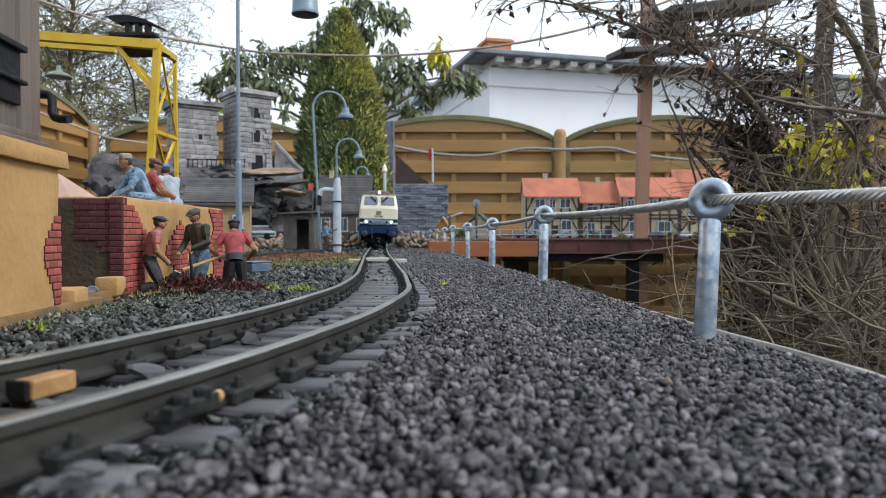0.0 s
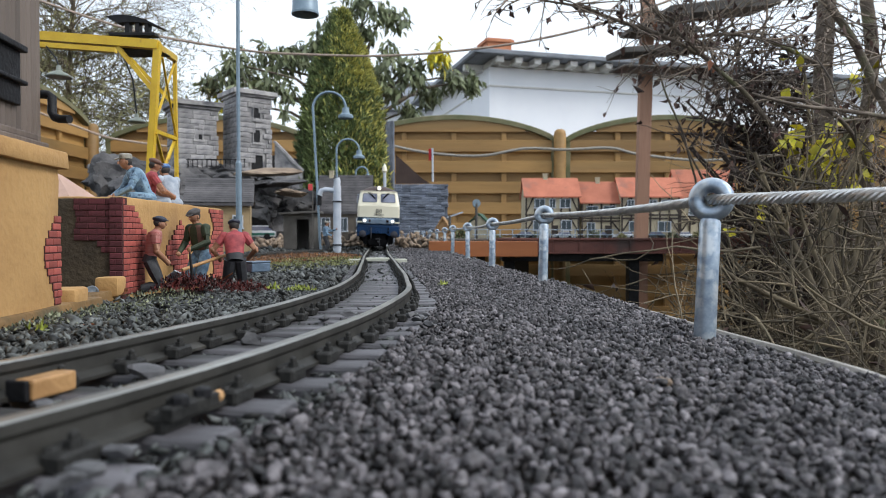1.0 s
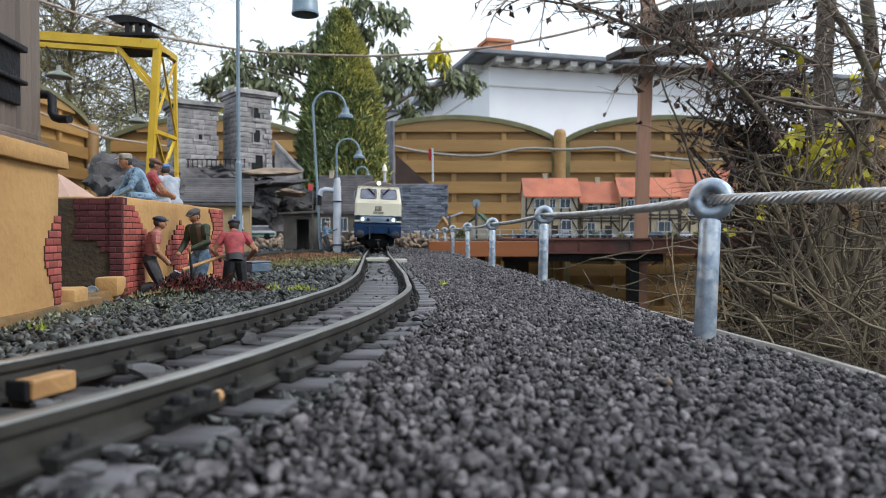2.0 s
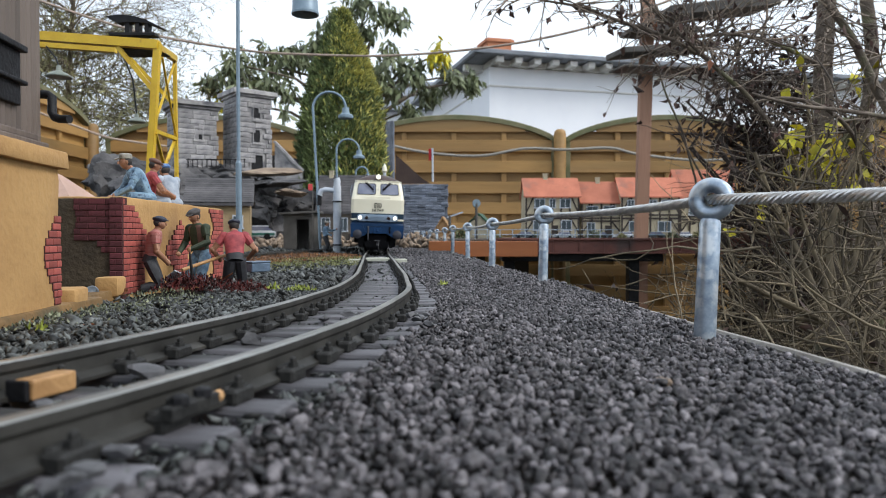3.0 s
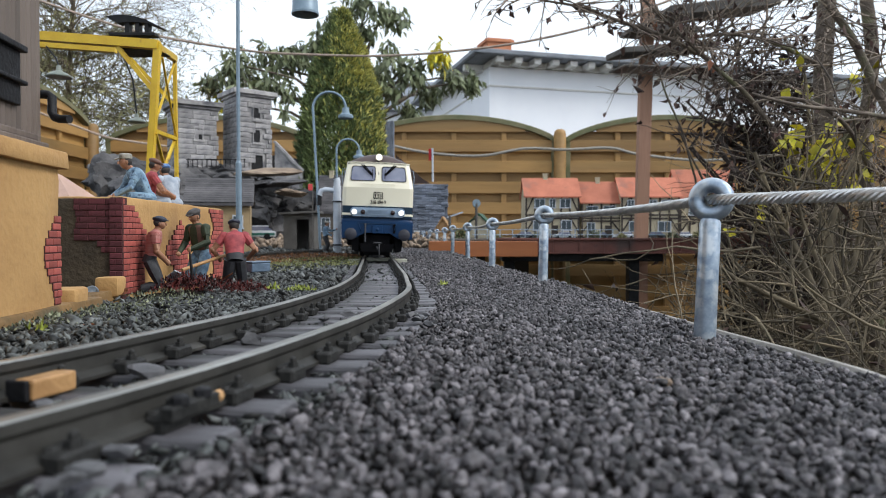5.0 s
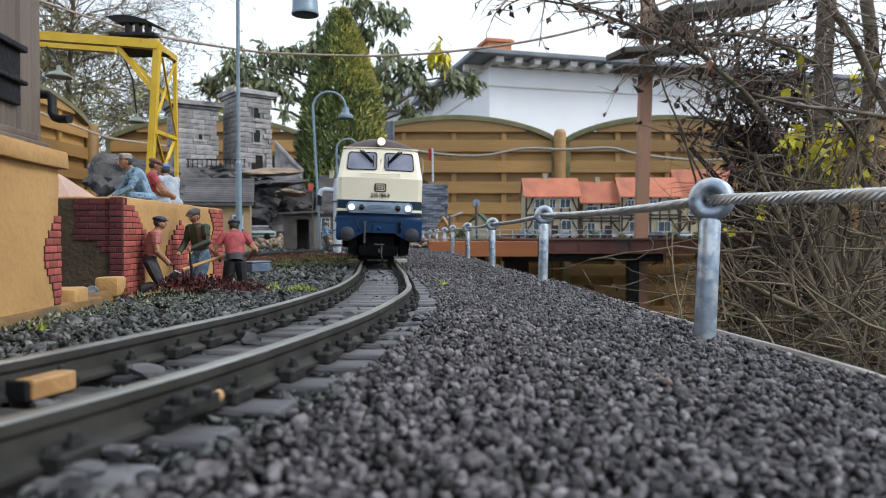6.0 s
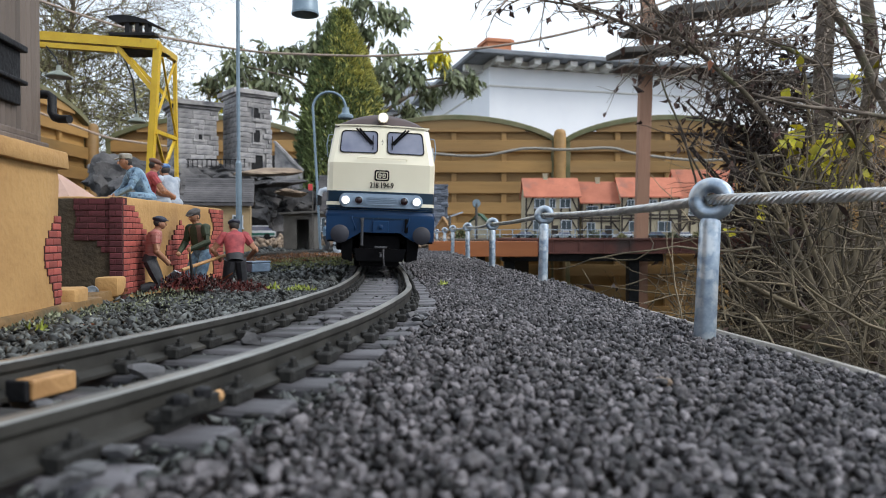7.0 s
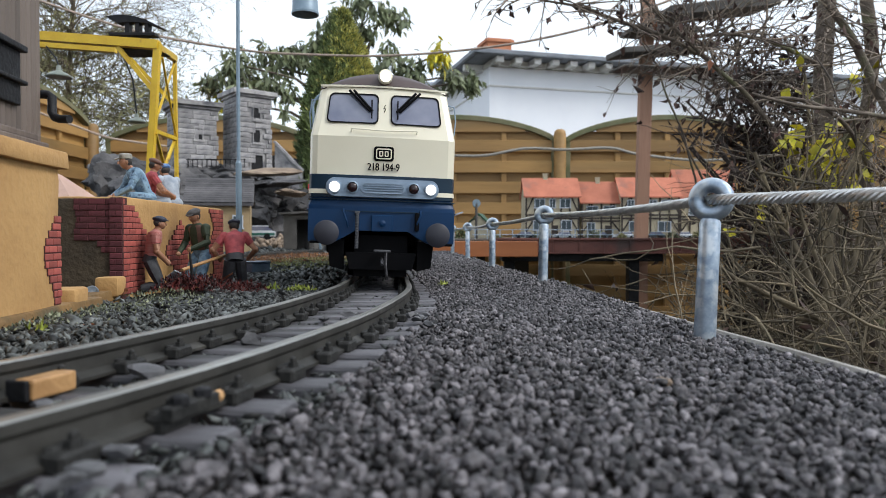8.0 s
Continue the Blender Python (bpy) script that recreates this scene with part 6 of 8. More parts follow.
def build_hut():
    t = thing("trackside_hut", "grey-brown wooden trackside hut with open doorway", "hut", (-0.404, 1.95, 0.0086))
    w, h = 0.0428, 0.0982
    bm = bmesh.new()
    box(bm, -w, w, 0.07, 0.074, 0, h + 0.004)
    box(bm, -w, -w + 0.005, 0, 0.074, 0, h)
    box(bm, w - 0.005, w, 0, 0.074, 0, h)
    box(bm, -w, -0.006, -0.003, 0.002, 0, h)
    box(bm, 0.029, w, -0.003, 0.002, 0, h)
    box(bm, -0.006, 0.029, -0.003, 0.002, h * 0.84, h)
    part("wall", bm, HUT_GREY, t)
    bm = bmesh.new()
    box(bm, -w - 0.01, w + 0.012, -0.016, 0.085, -0.003, 0.003, 0.001, m=pose(0, 0, h + 0.003, 0, -3, 0))
    part("roof", bm, HUT_GREY, t)


def build_water_crane():
    t = thing("water_crane", "pale blue-grey model water crane with bent spout", "water crane", (-0.2614, 1.72, 0.0031))
    s = 1.72 / 1231
    bm = bmesh.new()
    tube(bm, [(0, 0, 0), (0, 0, 118 * s)], 7 * s, 14)
    for z in (14, 90):
        lathe(bm, [(8.2 * s, z * s), (8.2 * s, (z + 3) * s)], 16)
    tube(bm, [(0, 0, 116 * s), (0, 0, 128 * s), (-0.002, 0, 131 * s)], 6 * s, 12)
    part("column", bm, PIPE_WHITE, t, smooth=True)
    bm = bmesh.new()
    tube(bm, [(0, 0, 110 * s), (-20 * s, 0, 112 * s), (-28 * s, 0, 110 * s), (-31 * s, 0, 102 * s)], 4.5 * s, 10)
    part("spout", bm, PIPE_WHITE, t, smooth=True)
    bm = bmesh.new()
    tube(bm, [(-31 * s, 0, 103 * s), (-31.5 * s, 0, 84 * s)], 4 * s, 10)
    part("hose", bm, IRON, t, "black hanging hose", smooth=True)
    bm = bmesh.new()
    for z in (14.5, 91):
        lathe(bm, [(8.8 * s, (z - 1.5) * s), (8.8 * s, (z + 1) * s)], 16)
    part("band", bm, IRON, t, "black band")
    q = thing("red_sign", "small square red sign on a post", "sign", (-0.3623, 1.9, 0.1498))
    bm = bmesh.new()
    box(bm, -0.006, 0.006, -0.001, 0.001, 0.02, 0.037, 0.001)
    part("plate", bm, RED_PAINT, q)
    bm = bmesh.new()
    tube(bm, [(0.006, 0.002, -0.16), (0.006, 0.002, 0.035)], 0.0015, 6)
    part("post", bm, HUT_GREY, q)
    figurine("painted figurine in blue jacket beside the water crane", (-0.2839, 1.68, 0.0054), 90, 5, DENIM, DENIM, DARK_CLOTH, GREY_CAP,
             [[(-0.0135, -0.006, 0.045), (-0.008, -0.018, 0.04)], [(0.0135, -0.012, 0.052), (0.008, -0.026, 0.056)]])


def build_car(at, turn, label, body, stripe, s=1.0):
    t = thing("model_car", label, "model car", at, "parked model cars", turn=turn)
    L, W = 0.19 * s, 0.078 * s
    bm = bmesh.new()
    prism(bm, [(-L / 2, 0.012 * s), (-L / 2, 0.03 * s), (-L * 0.47, 0.037 * s), (-L * 0.3, 0.041 * s), (L * 0.42, 0.041 * s), (L * 0.5, 0.034 * s), (L * 0.5, 0.012 * s)], -W / 2, W / 2)
    bmesh.ops.bevel(bm, geom=list(bm.edges), offset=0.003 * s, segments=2, affect="EDGES")
    part("body", bm, body, t, smooth=True)
    bm = bmesh.new()
    prism(bm, [(-L * 0.3, 0.04 * s), (-L * 0.17, 0.06 * s), (L * 0.3, 0.061 * s), (L * 0.42, 0.04 * s)], -W * 0.44, W * 0.44)
    bmesh.ops.bevel(bm, geom=list(bm.edges), offset=0.003 * s, segments=2, affect="EDGES")
    part("cabin_glass", bm, CAB_GLASS, t, "dark windows")
    bm = bmesh.new()
    box(bm, -L * 0.19, L * 0.31, -W * 0.42, W * 0.42, 0.0595 * s, 0.064 * s, 0.002 * s)
    part("roof", bm, body, t)
    bm = bmesh.new()
    for q in (-1, 1):
        box(bm, -L * 0.48, L * 0.48, q * W / 2 - 0.0012, q * W / 2 + 0.0012, 0.02 * s, 0.03 * s)
    part("stripe", bm, stripe, t, "coloured side stripe")
    for x in (-L * 0.31, L * 0.3):
        for q in (-1, 1):
            bm = bmesh.new()
            lathe(bm, [(0.002 * s, -0.006 * s), (0.0135 * s, -0.006 * s), (0.0145 * s, 0), (0.0135 * s, 0.006 * s), (0.002 * s, 0.006 * s)], 16, pose(x, q * W * 0.46, 0.0145 * s, 90))
            part("wheel", bm, IRON, t, smooth=True)


build_hut()
build_water_crane()
build_car((-0.5259, 1.95, 0.0355), 8, "white model car with green side stripe", CAR_WHITE, CAR_GREEN, 0.6)


def build_back_wall():
    t = thing("slate_wall", "blue-grey layered slate model wall", "stone wall", (-0.0982, 3.2, 0.0))
    w, h = 0.1234, 0.2863
    bm = bmesh.new()
    box(bm, -w + 0.004, w - 0.004, 0.006, 0.08, 0, h - 0.004)
    part("core", bm, BLUE_SLATE, t)
    g = random.Random(9)
    base = []
    for k in range(3):
        bm = bmesh.new()
        ln = 0.035 + 0.018 * k
        box(bm, -ln / 2 + 0.0006, ln / 2 - 0.0006, -0.006, 0.01, -0.0055, 0.0055, 0.0015, seg=1)
        o = part("slate", bm, BLUE_SLATE, t)
        o.matrix_basis = pose(-w + ln / 2, -0.002, 0.012 * k + 0.006)
        base.append((ln, o))
    z = 0.006
    row = 0
    while z < h:
        x = -w
        while x < w - 0.02:
            ln, o = base[g.randrange(3)]
            if x + ln > w:
                ln, o = base[0]
            same("slate", o, pose(min(x + ln / 2, w - ln / 2), -g.uniform(0, 0.006), z), t)
            x += ln
        z += 0.0118
    t = thing("slate_pillar", "tall blue-grey slate pillar by the fence", "pillar", (-0.2673, 3.5, 0.0))
    bm = bmesh.new()
    rough_block(bm, -0.022, 0.022, -0.03, 0.03, 0, 0.6174, 0.003, 10, 0.003)
    part("slab", bm, BLUE_SLATE, t)
    t = thing("rusted_plate", "dark rusted triangular steel plate on the slate wall", "steel plate", (-0.2201, 3.24, 0.2888))
    bm = bmesh.new()
    prism(bm, [(0, 0), (0.1638, 0), (0.1279, 0.02), (0.0563, 0.085), (0, 0.135)], 0, 0.008)
    part("plate", bm, RUST, t)
    t = thing("red_flag", "small red signal flag on a white pole", "flag", (-0.0472, 3.23, 0.2964))
    bm = bmesh.new()
    tube(bm, [(0, 0, 0), (-0.002, 0, 0.155)], 0.0045, 8)
    part("pole", bm, PIPE_WHITE, t)
    bm = bmesh.new()
    rows = [[bm.verts.new((-0.002 - 0.018 * i / 6, 0.003 * math.sin(i * 1.3) + y, 0.155 - 0.003 * i / 6 - 0.055 * j / 3)) for i in range(7)] for j in range(4) for y in (0,)]
    for a, b in zip(rows, rows[1:]):
        for i in range(6):
            bm.faces.new((a[i], a[i + 1], b[i + 1], b[i]))
    bmesh.ops.solidify(bm, geom=list(bm.faces), thickness=0.001)
    part("cloth", bm, RED_PAINT, t)


build_back_wall()


def build_bridge():
    b = thing("plate_girder_bridge", "red-brown riveted model girder bridge on dark trestles", "bridge", (0.3597, 2.05, 0.0))
    x0 = 0.3597
    top, low = 0.0367, -0.005
    for y in (0.0, 0.16):
        bm = bmesh.new()
        box(bm, 0.1599 - x0, 1.0591 - x0, y - 0.002, y + 0.002, low, top)
        box(bm, 0.1599 - x0, 1.0591 - x0, y - 0.009, y + 0.009, top - 0.004, top + 0.002, 0.0006, seg=1)
        box(bm, 0.1599 - x0, 1.0591 - x0, y - 0.009, y + 0.009, low - 0.002, low + 0.003, 0.0006, seg=1)
        girder = part("girder", bm, GIRDER, b)
        bm = bmesh.new()
        for z in (low + 0.0075, top - 0.009):
            x = 0.1632 - x0
            while x < 1.0508 - x0:
                box(bm, x - 0.0013, x + 0.0013, y - 0.0035, y - 0.001, z - 0.0013, z + 0.0013)
                x += 0.0085
        part("rivets", bm, GIRDER, girder)
        for i in range(12):
            x = 0.1765 - x0 + i * 0.075
            bm = bmesh.new()
            box(bm, x - 0.0012, x + 0.0012, y - 0.007, y + 0.007, low, top)
            part("stiffener", bm, GIRDER, girder)
    bm = bmesh.new()
    box(bm, 0.1599 - x0, 1.0591 - x0, 0.006, 0.15, top - 0.014, top - 0.006)
    part("bridge_deck", bm, GIRDER, b)
    for x in (0.2015, 0.5779, 1.0092):
        bm = bmesh.new()
        box(bm, x - x0 - 0.016, x - x0 + 0.016, 0.05, 0.09, -0.84, low - 0.025, 0.002)
        part("trestle", bm, IRON, b, "black trestle post")
    bm = bmesh.new()
    box(bm, 0.1765 - x0, 0.6595 - x0, 0.03, 0.12, low - 0.026, low - 0.0025, 0.002)
    part("bearer", bm, IRON, b, "black bearer beam")
    t = thing("orange_beam", "orange-stained wooden beam along the bridge approach", "beam", (0.1204, 2.1, 0.0))
    bm = bmesh.new()
    box(bm, -0.0409 - 0.1204, 0.2702 - 0.1204, -0.12, -0.1, -0.0145, 0.0305, 0.002)
    part("board", bm, ORANGE_WOOD, t)
    # village table behind
    v = thing("village_table", "dark timber table that carries the model village", "table", (0.6, 2.9, 0.0))
    bm = bmesh.new()
    # stretched back past the houses to the fence, to shade the boards beneath
    box(bm, -0.75, 1.9, -0.55, 2.95, -0.005, 0.034, 0.003)
    part("top", bm, DECK_WOOD, v)
    for x, y in ((-0.3, -0.2), (-0.3, 2.6), (0.937, 2.6), (1.5, -0.2), (1.5, 2.6)):
        bm = bmesh.new()
        box(bm, x - 0.03, x + 0.03, y - 0.03, y + 0.03, -0.86, -0.005, 0.003)
        part("leg", bm, DECK_WOOD, v)


build_bridge()


def build_village_bits():
    g = random.Random(21)
    for i, x in enumerate((1000, 1062, 1110, 1165, 1215, 930)):
        build_car(((x - 784) / 1231 * 2.75, 2.8, 0.035), g.choice((0, 5, -8, 12)), "small pale model car parked in the village", (CAR_WHITE, LAMP_GREY)[i % 2], (LAMP_GREY, IRON)[i % 2], 0.42)
    t = thing("village_railing", "thin grey model railing before the village", "railing", (0.195, 2.5, 0.03))
    for i in range(12):
        bm = bmesh.new()
        x = -0.02 + 0.045 * i - 0.06
        tube(bm, [(x, 0, 0), (x, 0, 0.04)], 0.0022, 6)
        part("post", bm, ZINC, t)
    for z in (0.02, 0.038):
        bm = bmesh.new()
        tube(bm, [(-0.09, 0, z), (0.43, 0, z)], 0.0016, 6)
        part("rail", bm, ZINC, t)
    # white garden chair by the line
    t = thing("garden_chair", "white plastic model garden chair", "chair", (-0.1084, 2.9, 0.0073))
    bm = bmesh.new()
    box(bm, -0.012, 0.012, -0.012, 0.012, 0.022, 0.026, 0.001)
    part("seat", bm, CAR_WHITE, t)
    bm = bmesh.new()
    for k in range(4):
        box(bm, -0.011 + 0.006 * k, -0.008 + 0.006 * k, 0.01, 0.013, 0.026, 0.055)
    box(bm, -0.012, 0.012, 0.0095, 0.0135, 0.055, 0.06)
    part("backrest", bm, CAR_WHITE, t)
    for x in (-0.01, 0.01):
        for y in (-0.01, 0.01):
            bm = bmesh.new()
            tube(bm, [(x, y, 0), (x, y, 0.023)], 0.0015, 6)
            part("leg", bm, CAR_WHITE, t)
    # pale pink tent roof behind the near dock
    t = thing("pink_roof_booth", "model booth with pale pink hipped roof", "booth", (-0.667, 1.2, 0.0))
    bm = bmesh.new()
    box(bm, -0.07, 0.07, -0.07, 0.07, 0, 0.075)
    part("wall", bm, PLASTER, t)
    bm = bmesh.new()
    lathe(bm, [(0.118, 0.075), (0.118, 0.08), (0.01, 0.15), (0.002, 0.153)], 4, pose(0, 0, 0, 0, 0, 45))
    part("roof", bm, PINK_TILE, t)
    rock("boulder", "rounded stone pile beside the tracks", (-0.3041, 2.6, 0.0302), (0.05, 0.04, 0.03), 71, TAN_ROCK, "")
    g = random.Random(31)
    spots = []
    for i in range(520):
        x = g.choice((g.uniform(470, 650), g.uniform(700, 800), g.uniform(450, 560)))
        d = g.uniform(2.2, 2.9)
        spots.append(((x - 784) / 1231 * d, d, 0.008 + abs(g.gauss(0, 0.02)), g.uniform(0.006, 0.018)))
    tagged(stones("field_stones", spots, TAN_ROCK, 1, 33, flat=0.8), "heap of tan and grey field stones behind the tracks", "stones", kind="stuff")
    # siding
    s = thing("siding_track", "dark rusty siding joining behind the workers", "railway track", (0, 0, 0))
    for off in (-0.0225, 0.0225):
        bm = bmesh.new()
        path = [(-0.42 + 0.16 * u - off * 0.75, 0.98 + 0.95 * u + off * 0.2, 0.012) for u in (0, 0.2, 0.4, 0.6, 0.8, 1)]
        sweep(bm, path, RAIL_RING)
        part("rail", bm, [RAIL], s, smooth=True)
    for i in range(24):
        u = i / 24
        bm = bmesh.new()
        box(bm, -0.04, 0.04, -0.007, 0.007, -0.006, 0.0035, 0.001, m=pose(-0.42 + 0.16 * u, 0.98 + 0.95 * u, 0, 0, 0, -10), seg=1)
        part("sleeper", bm, SLEEPER, s)


build_village_bits()


def build_yard_bits():
    t = thing("marker_post", "slim white post with a pointed cream tip", "post", (-0.1887, 2.3, 0.0039))
    h = 0.2803
    bm = bmesh.new()
    tube(bm, [(0, 0, 0), (-0.004, 0, h - 0.03)], 0.005, 8)
    part("shaft", bm, PIPE_WHITE, t, smooth=True)
    bm = bmesh.new()
    lathe(bm, [(0.004, h - 0.032), (0.009, h - 0.025), (0.007, h - 0.012), (0.0008, h)], 10, Matrix.Translation((-0.004, 0, 0)))
    part("tip", bm, CREAM, t, "pointed cream tip", smooth=True)
    t = thing("wheel_sign", "grey post with a small spoked wheel on top", "sign post", (0.151, 3.15, 0.034))
    h = 0.1587
    bm = bmesh.new()
    tube(bm, [(0, 0, 0), (0, 0, h)], 0.006, 8)
    part("post", bm, HUT_GREY, t)
    bm = bmesh.new()
    lathe(bm, [(0.012, -0.003), (0.019, -0.003), (0.019, 0.003), (0.012, 0.003)], 16, pose(0, 0, h, 90, 0, 20))
    part("wheel", bm, LAMP_GREY, t)
    t = thing("level_arm", "pale level crossing arm raised at an angle", "crossing arm", (0.0283, 2.9, 0.0827))
    bm = bmesh.new()
    tube(bm, [(0, 0, 0), (0, 0, 0.045)], 0.006, 8)
    part("pivot_post", bm, HUT_GREY, t)
    bm = bmesh.new()
    sweep(bm, [(-0.01, 0, 0.04), (0.055, 0, 0.062)], [(-0.003, -0.003), (0.003, -0.003), (0.003, 0.003), (-0.003, 0.003)])
    part("arm", bm, PIPE_WHITE, t)


build_yard_bits()

# ---- plants ----
BARK = mat("grey_brown_bark", (0.17, 0.135, 0.105), (0.07, 0.055, 0.044), 0.9, scale=25, fine=160, bump=0.8, depth=0.004, spots=(0.13, 0.13, 0.07), spot_scale=9)
DARK_BARK = mat("dark_vine_bark", (0.05, 0.036, 0.028), (0.025, 0.018, 0.015), 0.9, scale=25, fine=160, bump=0.7, depth=0.003)
TWIG = mat("tan_dry_twig", (0.2, 0.158, 0.1), (0.05, 0.04, 0.027), 0.85, scale=14, fine=120, bump=0.4, spread=0.6, island=True)
TWIG_DARK = mat("grey_brown_twig", (0.25, 0.2, 0.155), (0.1, 0.078, 0.062), 0.85, scale=14, fine=120, bump=0.4, spread=0.55, island=True)
LEAF_DEAD = mat("withered_brown_leaf", (0.07, 0.034, 0.024), (0.035, 0.02, 0.016), 0.8, scale=40, fine=200, spread=0.5, island=True)
LEAF_RUST = mat("rust_brown_leaf", (0.22, 0.075, 0.03), (0.14, 0.05, 0.025), 0.75, scale=40, fine=200, spread=0.4, island=True)
LEAF_YELLOW = mat("yellow_autumn_leaf", (0.68, 0.54, 0.02), (0.4, 0.4, 0.02), 0.6, scale=25, fine=200, spread=0.3, island=True)
LEAF_GREEN = mat("dull_evergreen_leaf", (0.19, 0.215, 0.11), (0.1, 0.125, 0.065), 0.55, scale=6, fine=60, spread=0.5, island=True)
LEAF_OLIVE = mat("olive_needle", (0.27, 0.25, 0.11), (0.12, 0.12, 0.06), 0.7, scale=6, fine=60, spread=0.5, island=True)
CONIFER = mat("dark_conifer_spray", (0.18, 0.225, 0.075), (0.09, 0.125, 0.045), 0.7, scale=8, fine=60, spread=0.6, island=True)
CONIFER_YELLOW = mat("yellow_green_conifer_spray", (0.5, 0.46, 0.12), (0.3, 0.3, 0.075), 0.7, scale=8, fine=60, spread=0.4, island=True)
MOSS = mat("yellow_green_moss", (0.2, 0.2, 0.07), (0.11, 0.12, 0.045), 0.9, scale=60, fine=300, spread=0.45, island=True)
MOSS_PALE = mat("pale_grey_green_sedum", (0.19, 0.2, 0.13), (0.06, 0.075, 0.04), 0.75, scale=90, fine=300, spread=0.6, island=True)
SEDUM = mat("dark_red_sedum", (0.085, 0.016, 0.013), (0.025, 0.008, 0.008), 0.75, scale=90, fine=300, spread=0.8, island=True, shine=0.2)
LIME = mat("bright_lime_sedum", (0.28, 0.32, 0.04), (0.17, 0.21, 0.03), 0.6, scale=90, fine=300, spread=0.3, island=True)
RUSTY_MOSS = mat("orange_brown_moss", (0.22, 0.1, 0.04), (0.13, 0.06, 0.028), 0.9, scale=60, fine=300, spread=0.5, island=True)


def leaves(name, spots, ways, length, width, material, parent=None, seed=0, fold=0.25):
    """Many small folded leaves in one mesh, each at its spot and pointing its way."""
    g = np.random.default_rng(seed)
    p, w = np.asarray(spots, float), np.asarray(ways, float)
    n = len(p)
    w /= np.linalg.norm(w, axis=1)[:, None] + 1e-9
    side = np.cross(w, g.normal(size=(n, 3)))
    side /= np.linalg.norm(side, axis=1)[:, None] + 1e-9
    up = np.cross(side, w)
    ln = length * g.uniform(0.6, 1.25, (n, 1))
    wd = width * g.uniform(0.6, 1.25, (n, 1))
    pts = np.stack([p, p + w * ln * 0.4 + side * wd * 0.5 + up * wd * fold, p + w * ln + up * wd * fold * g.uniform(-1, 1, (n, 1)),
                    p + w * ln * 0.4 - side * wd * 0.5 + up * wd * fold, p + w * ln * 0.45], 1)
    tri = np.array([[0, 1, 4], [1, 2, 4], [2, 3, 4], [3, 0, 4]])
    idx = (tri[None] + (np.arange(n) * 5)[:, None, None]).reshape(-1, 3)
    me = bpy.data.meshes.new(name)
    me.vertices.add(n * 5)
    me.vertices.foreach_set("co", pts.reshape(-1).astype(np.float32))
    me.loops.add(len(idx) * 3)
    me.loops.foreach_set("vertex_index", idx.reshape(-1).astype(np.int32))
    me.polygons.add(len(idx))
    me.polygons.foreach_set("loop_start", np.arange(0, len(idx) * 3, 3, dtype=np.int32))
    me.update(calc_edges=True)
    me.materials.append(material)
    ob = new(name, me)
    ob.parent = parent
    return ob


class Sticks:
    """Collects many tapering sticks for one mesh."""

    def __init__(self):
        self.v, self.f = [], []

    def add(self, path, r0, r1, n=4):
        k0 = len(self.v)
        m = len(path)
        for i, p in enumerate(path):
            d = (path[min(i + 1, m - 1)] - path[max(i - 1, 0)]).normalized()
            a = d.cross(Vector((0.31, 0.2, 0.93)))
            if a.length < 0.05:
                a = Vector((1, 0, 0))
            a.normalize()
            b = a.cross(d)
            r = r0 + (r1 - r0) * i / (m - 1)
            for k in range(n):
                t = 2 * math.pi * k / n
                self.v.append(p + r * (a * math.cos(t) + b * math.sin(t)))
        for i in range(m - 1):
            for k in range(n):
                a0 = k0 + i * n
                self.f.append((a0 + k, a0 + (k + 1) % n, a0 + n + (k + 1) % n, a0 + n + k))

    def grow(self, g, p, d, length, r, level, wiggle=0.25, drop=0.0, tips=None, kids=4, n=4, shrink=0.55, spread=0.9):
        path = [p.copy()]
        segs = 6 if level else 4
        d = d.normalized()
        for i in range(segs):
            d = (d + wiggle * Vector((g.gauss(0, 1), g.gauss(0, 1), g.gauss(0, 1))) * 0.6 + Vector((0, 0, -drop))).normalized()
            path.append(path[-1] + d * length / segs)
        self.add(path, r, r * 0.45, n if level else max(3, n - 1))
        if tips is not None and level <= 1:
            tips += path[2:]
        if level:
            for _ in range(kids):
                q = g.randrange(1, segs + 1)
                dd = (path[q] - path[q - 1]).normalized()
                nd = (dd + spread * Vector((g.gauss(0, 1), g.gauss(0, 1), g.gauss(0, 0.8)))).normalized()
                self.grow(g, path[q], nd, length * shrink * g.uniform(0.7, 1.3), r * 0.55, level - 1, wiggle, drop, tips, kids, n, shrink, spread)

    def mesh(self, name, material, parent):
        me = bpy.data.meshes.new(name)
        me.from_pydata(self.v, [], self.f)
        me.materials.append(material)
        me.polygons.foreach_set("use_smooth", [True] * len(me.polygons))
        ob = new(name, me)
        ob.parent = parent
        return ob


def rand_dirs(g, n):
    return g.normal(size=(n, 3))


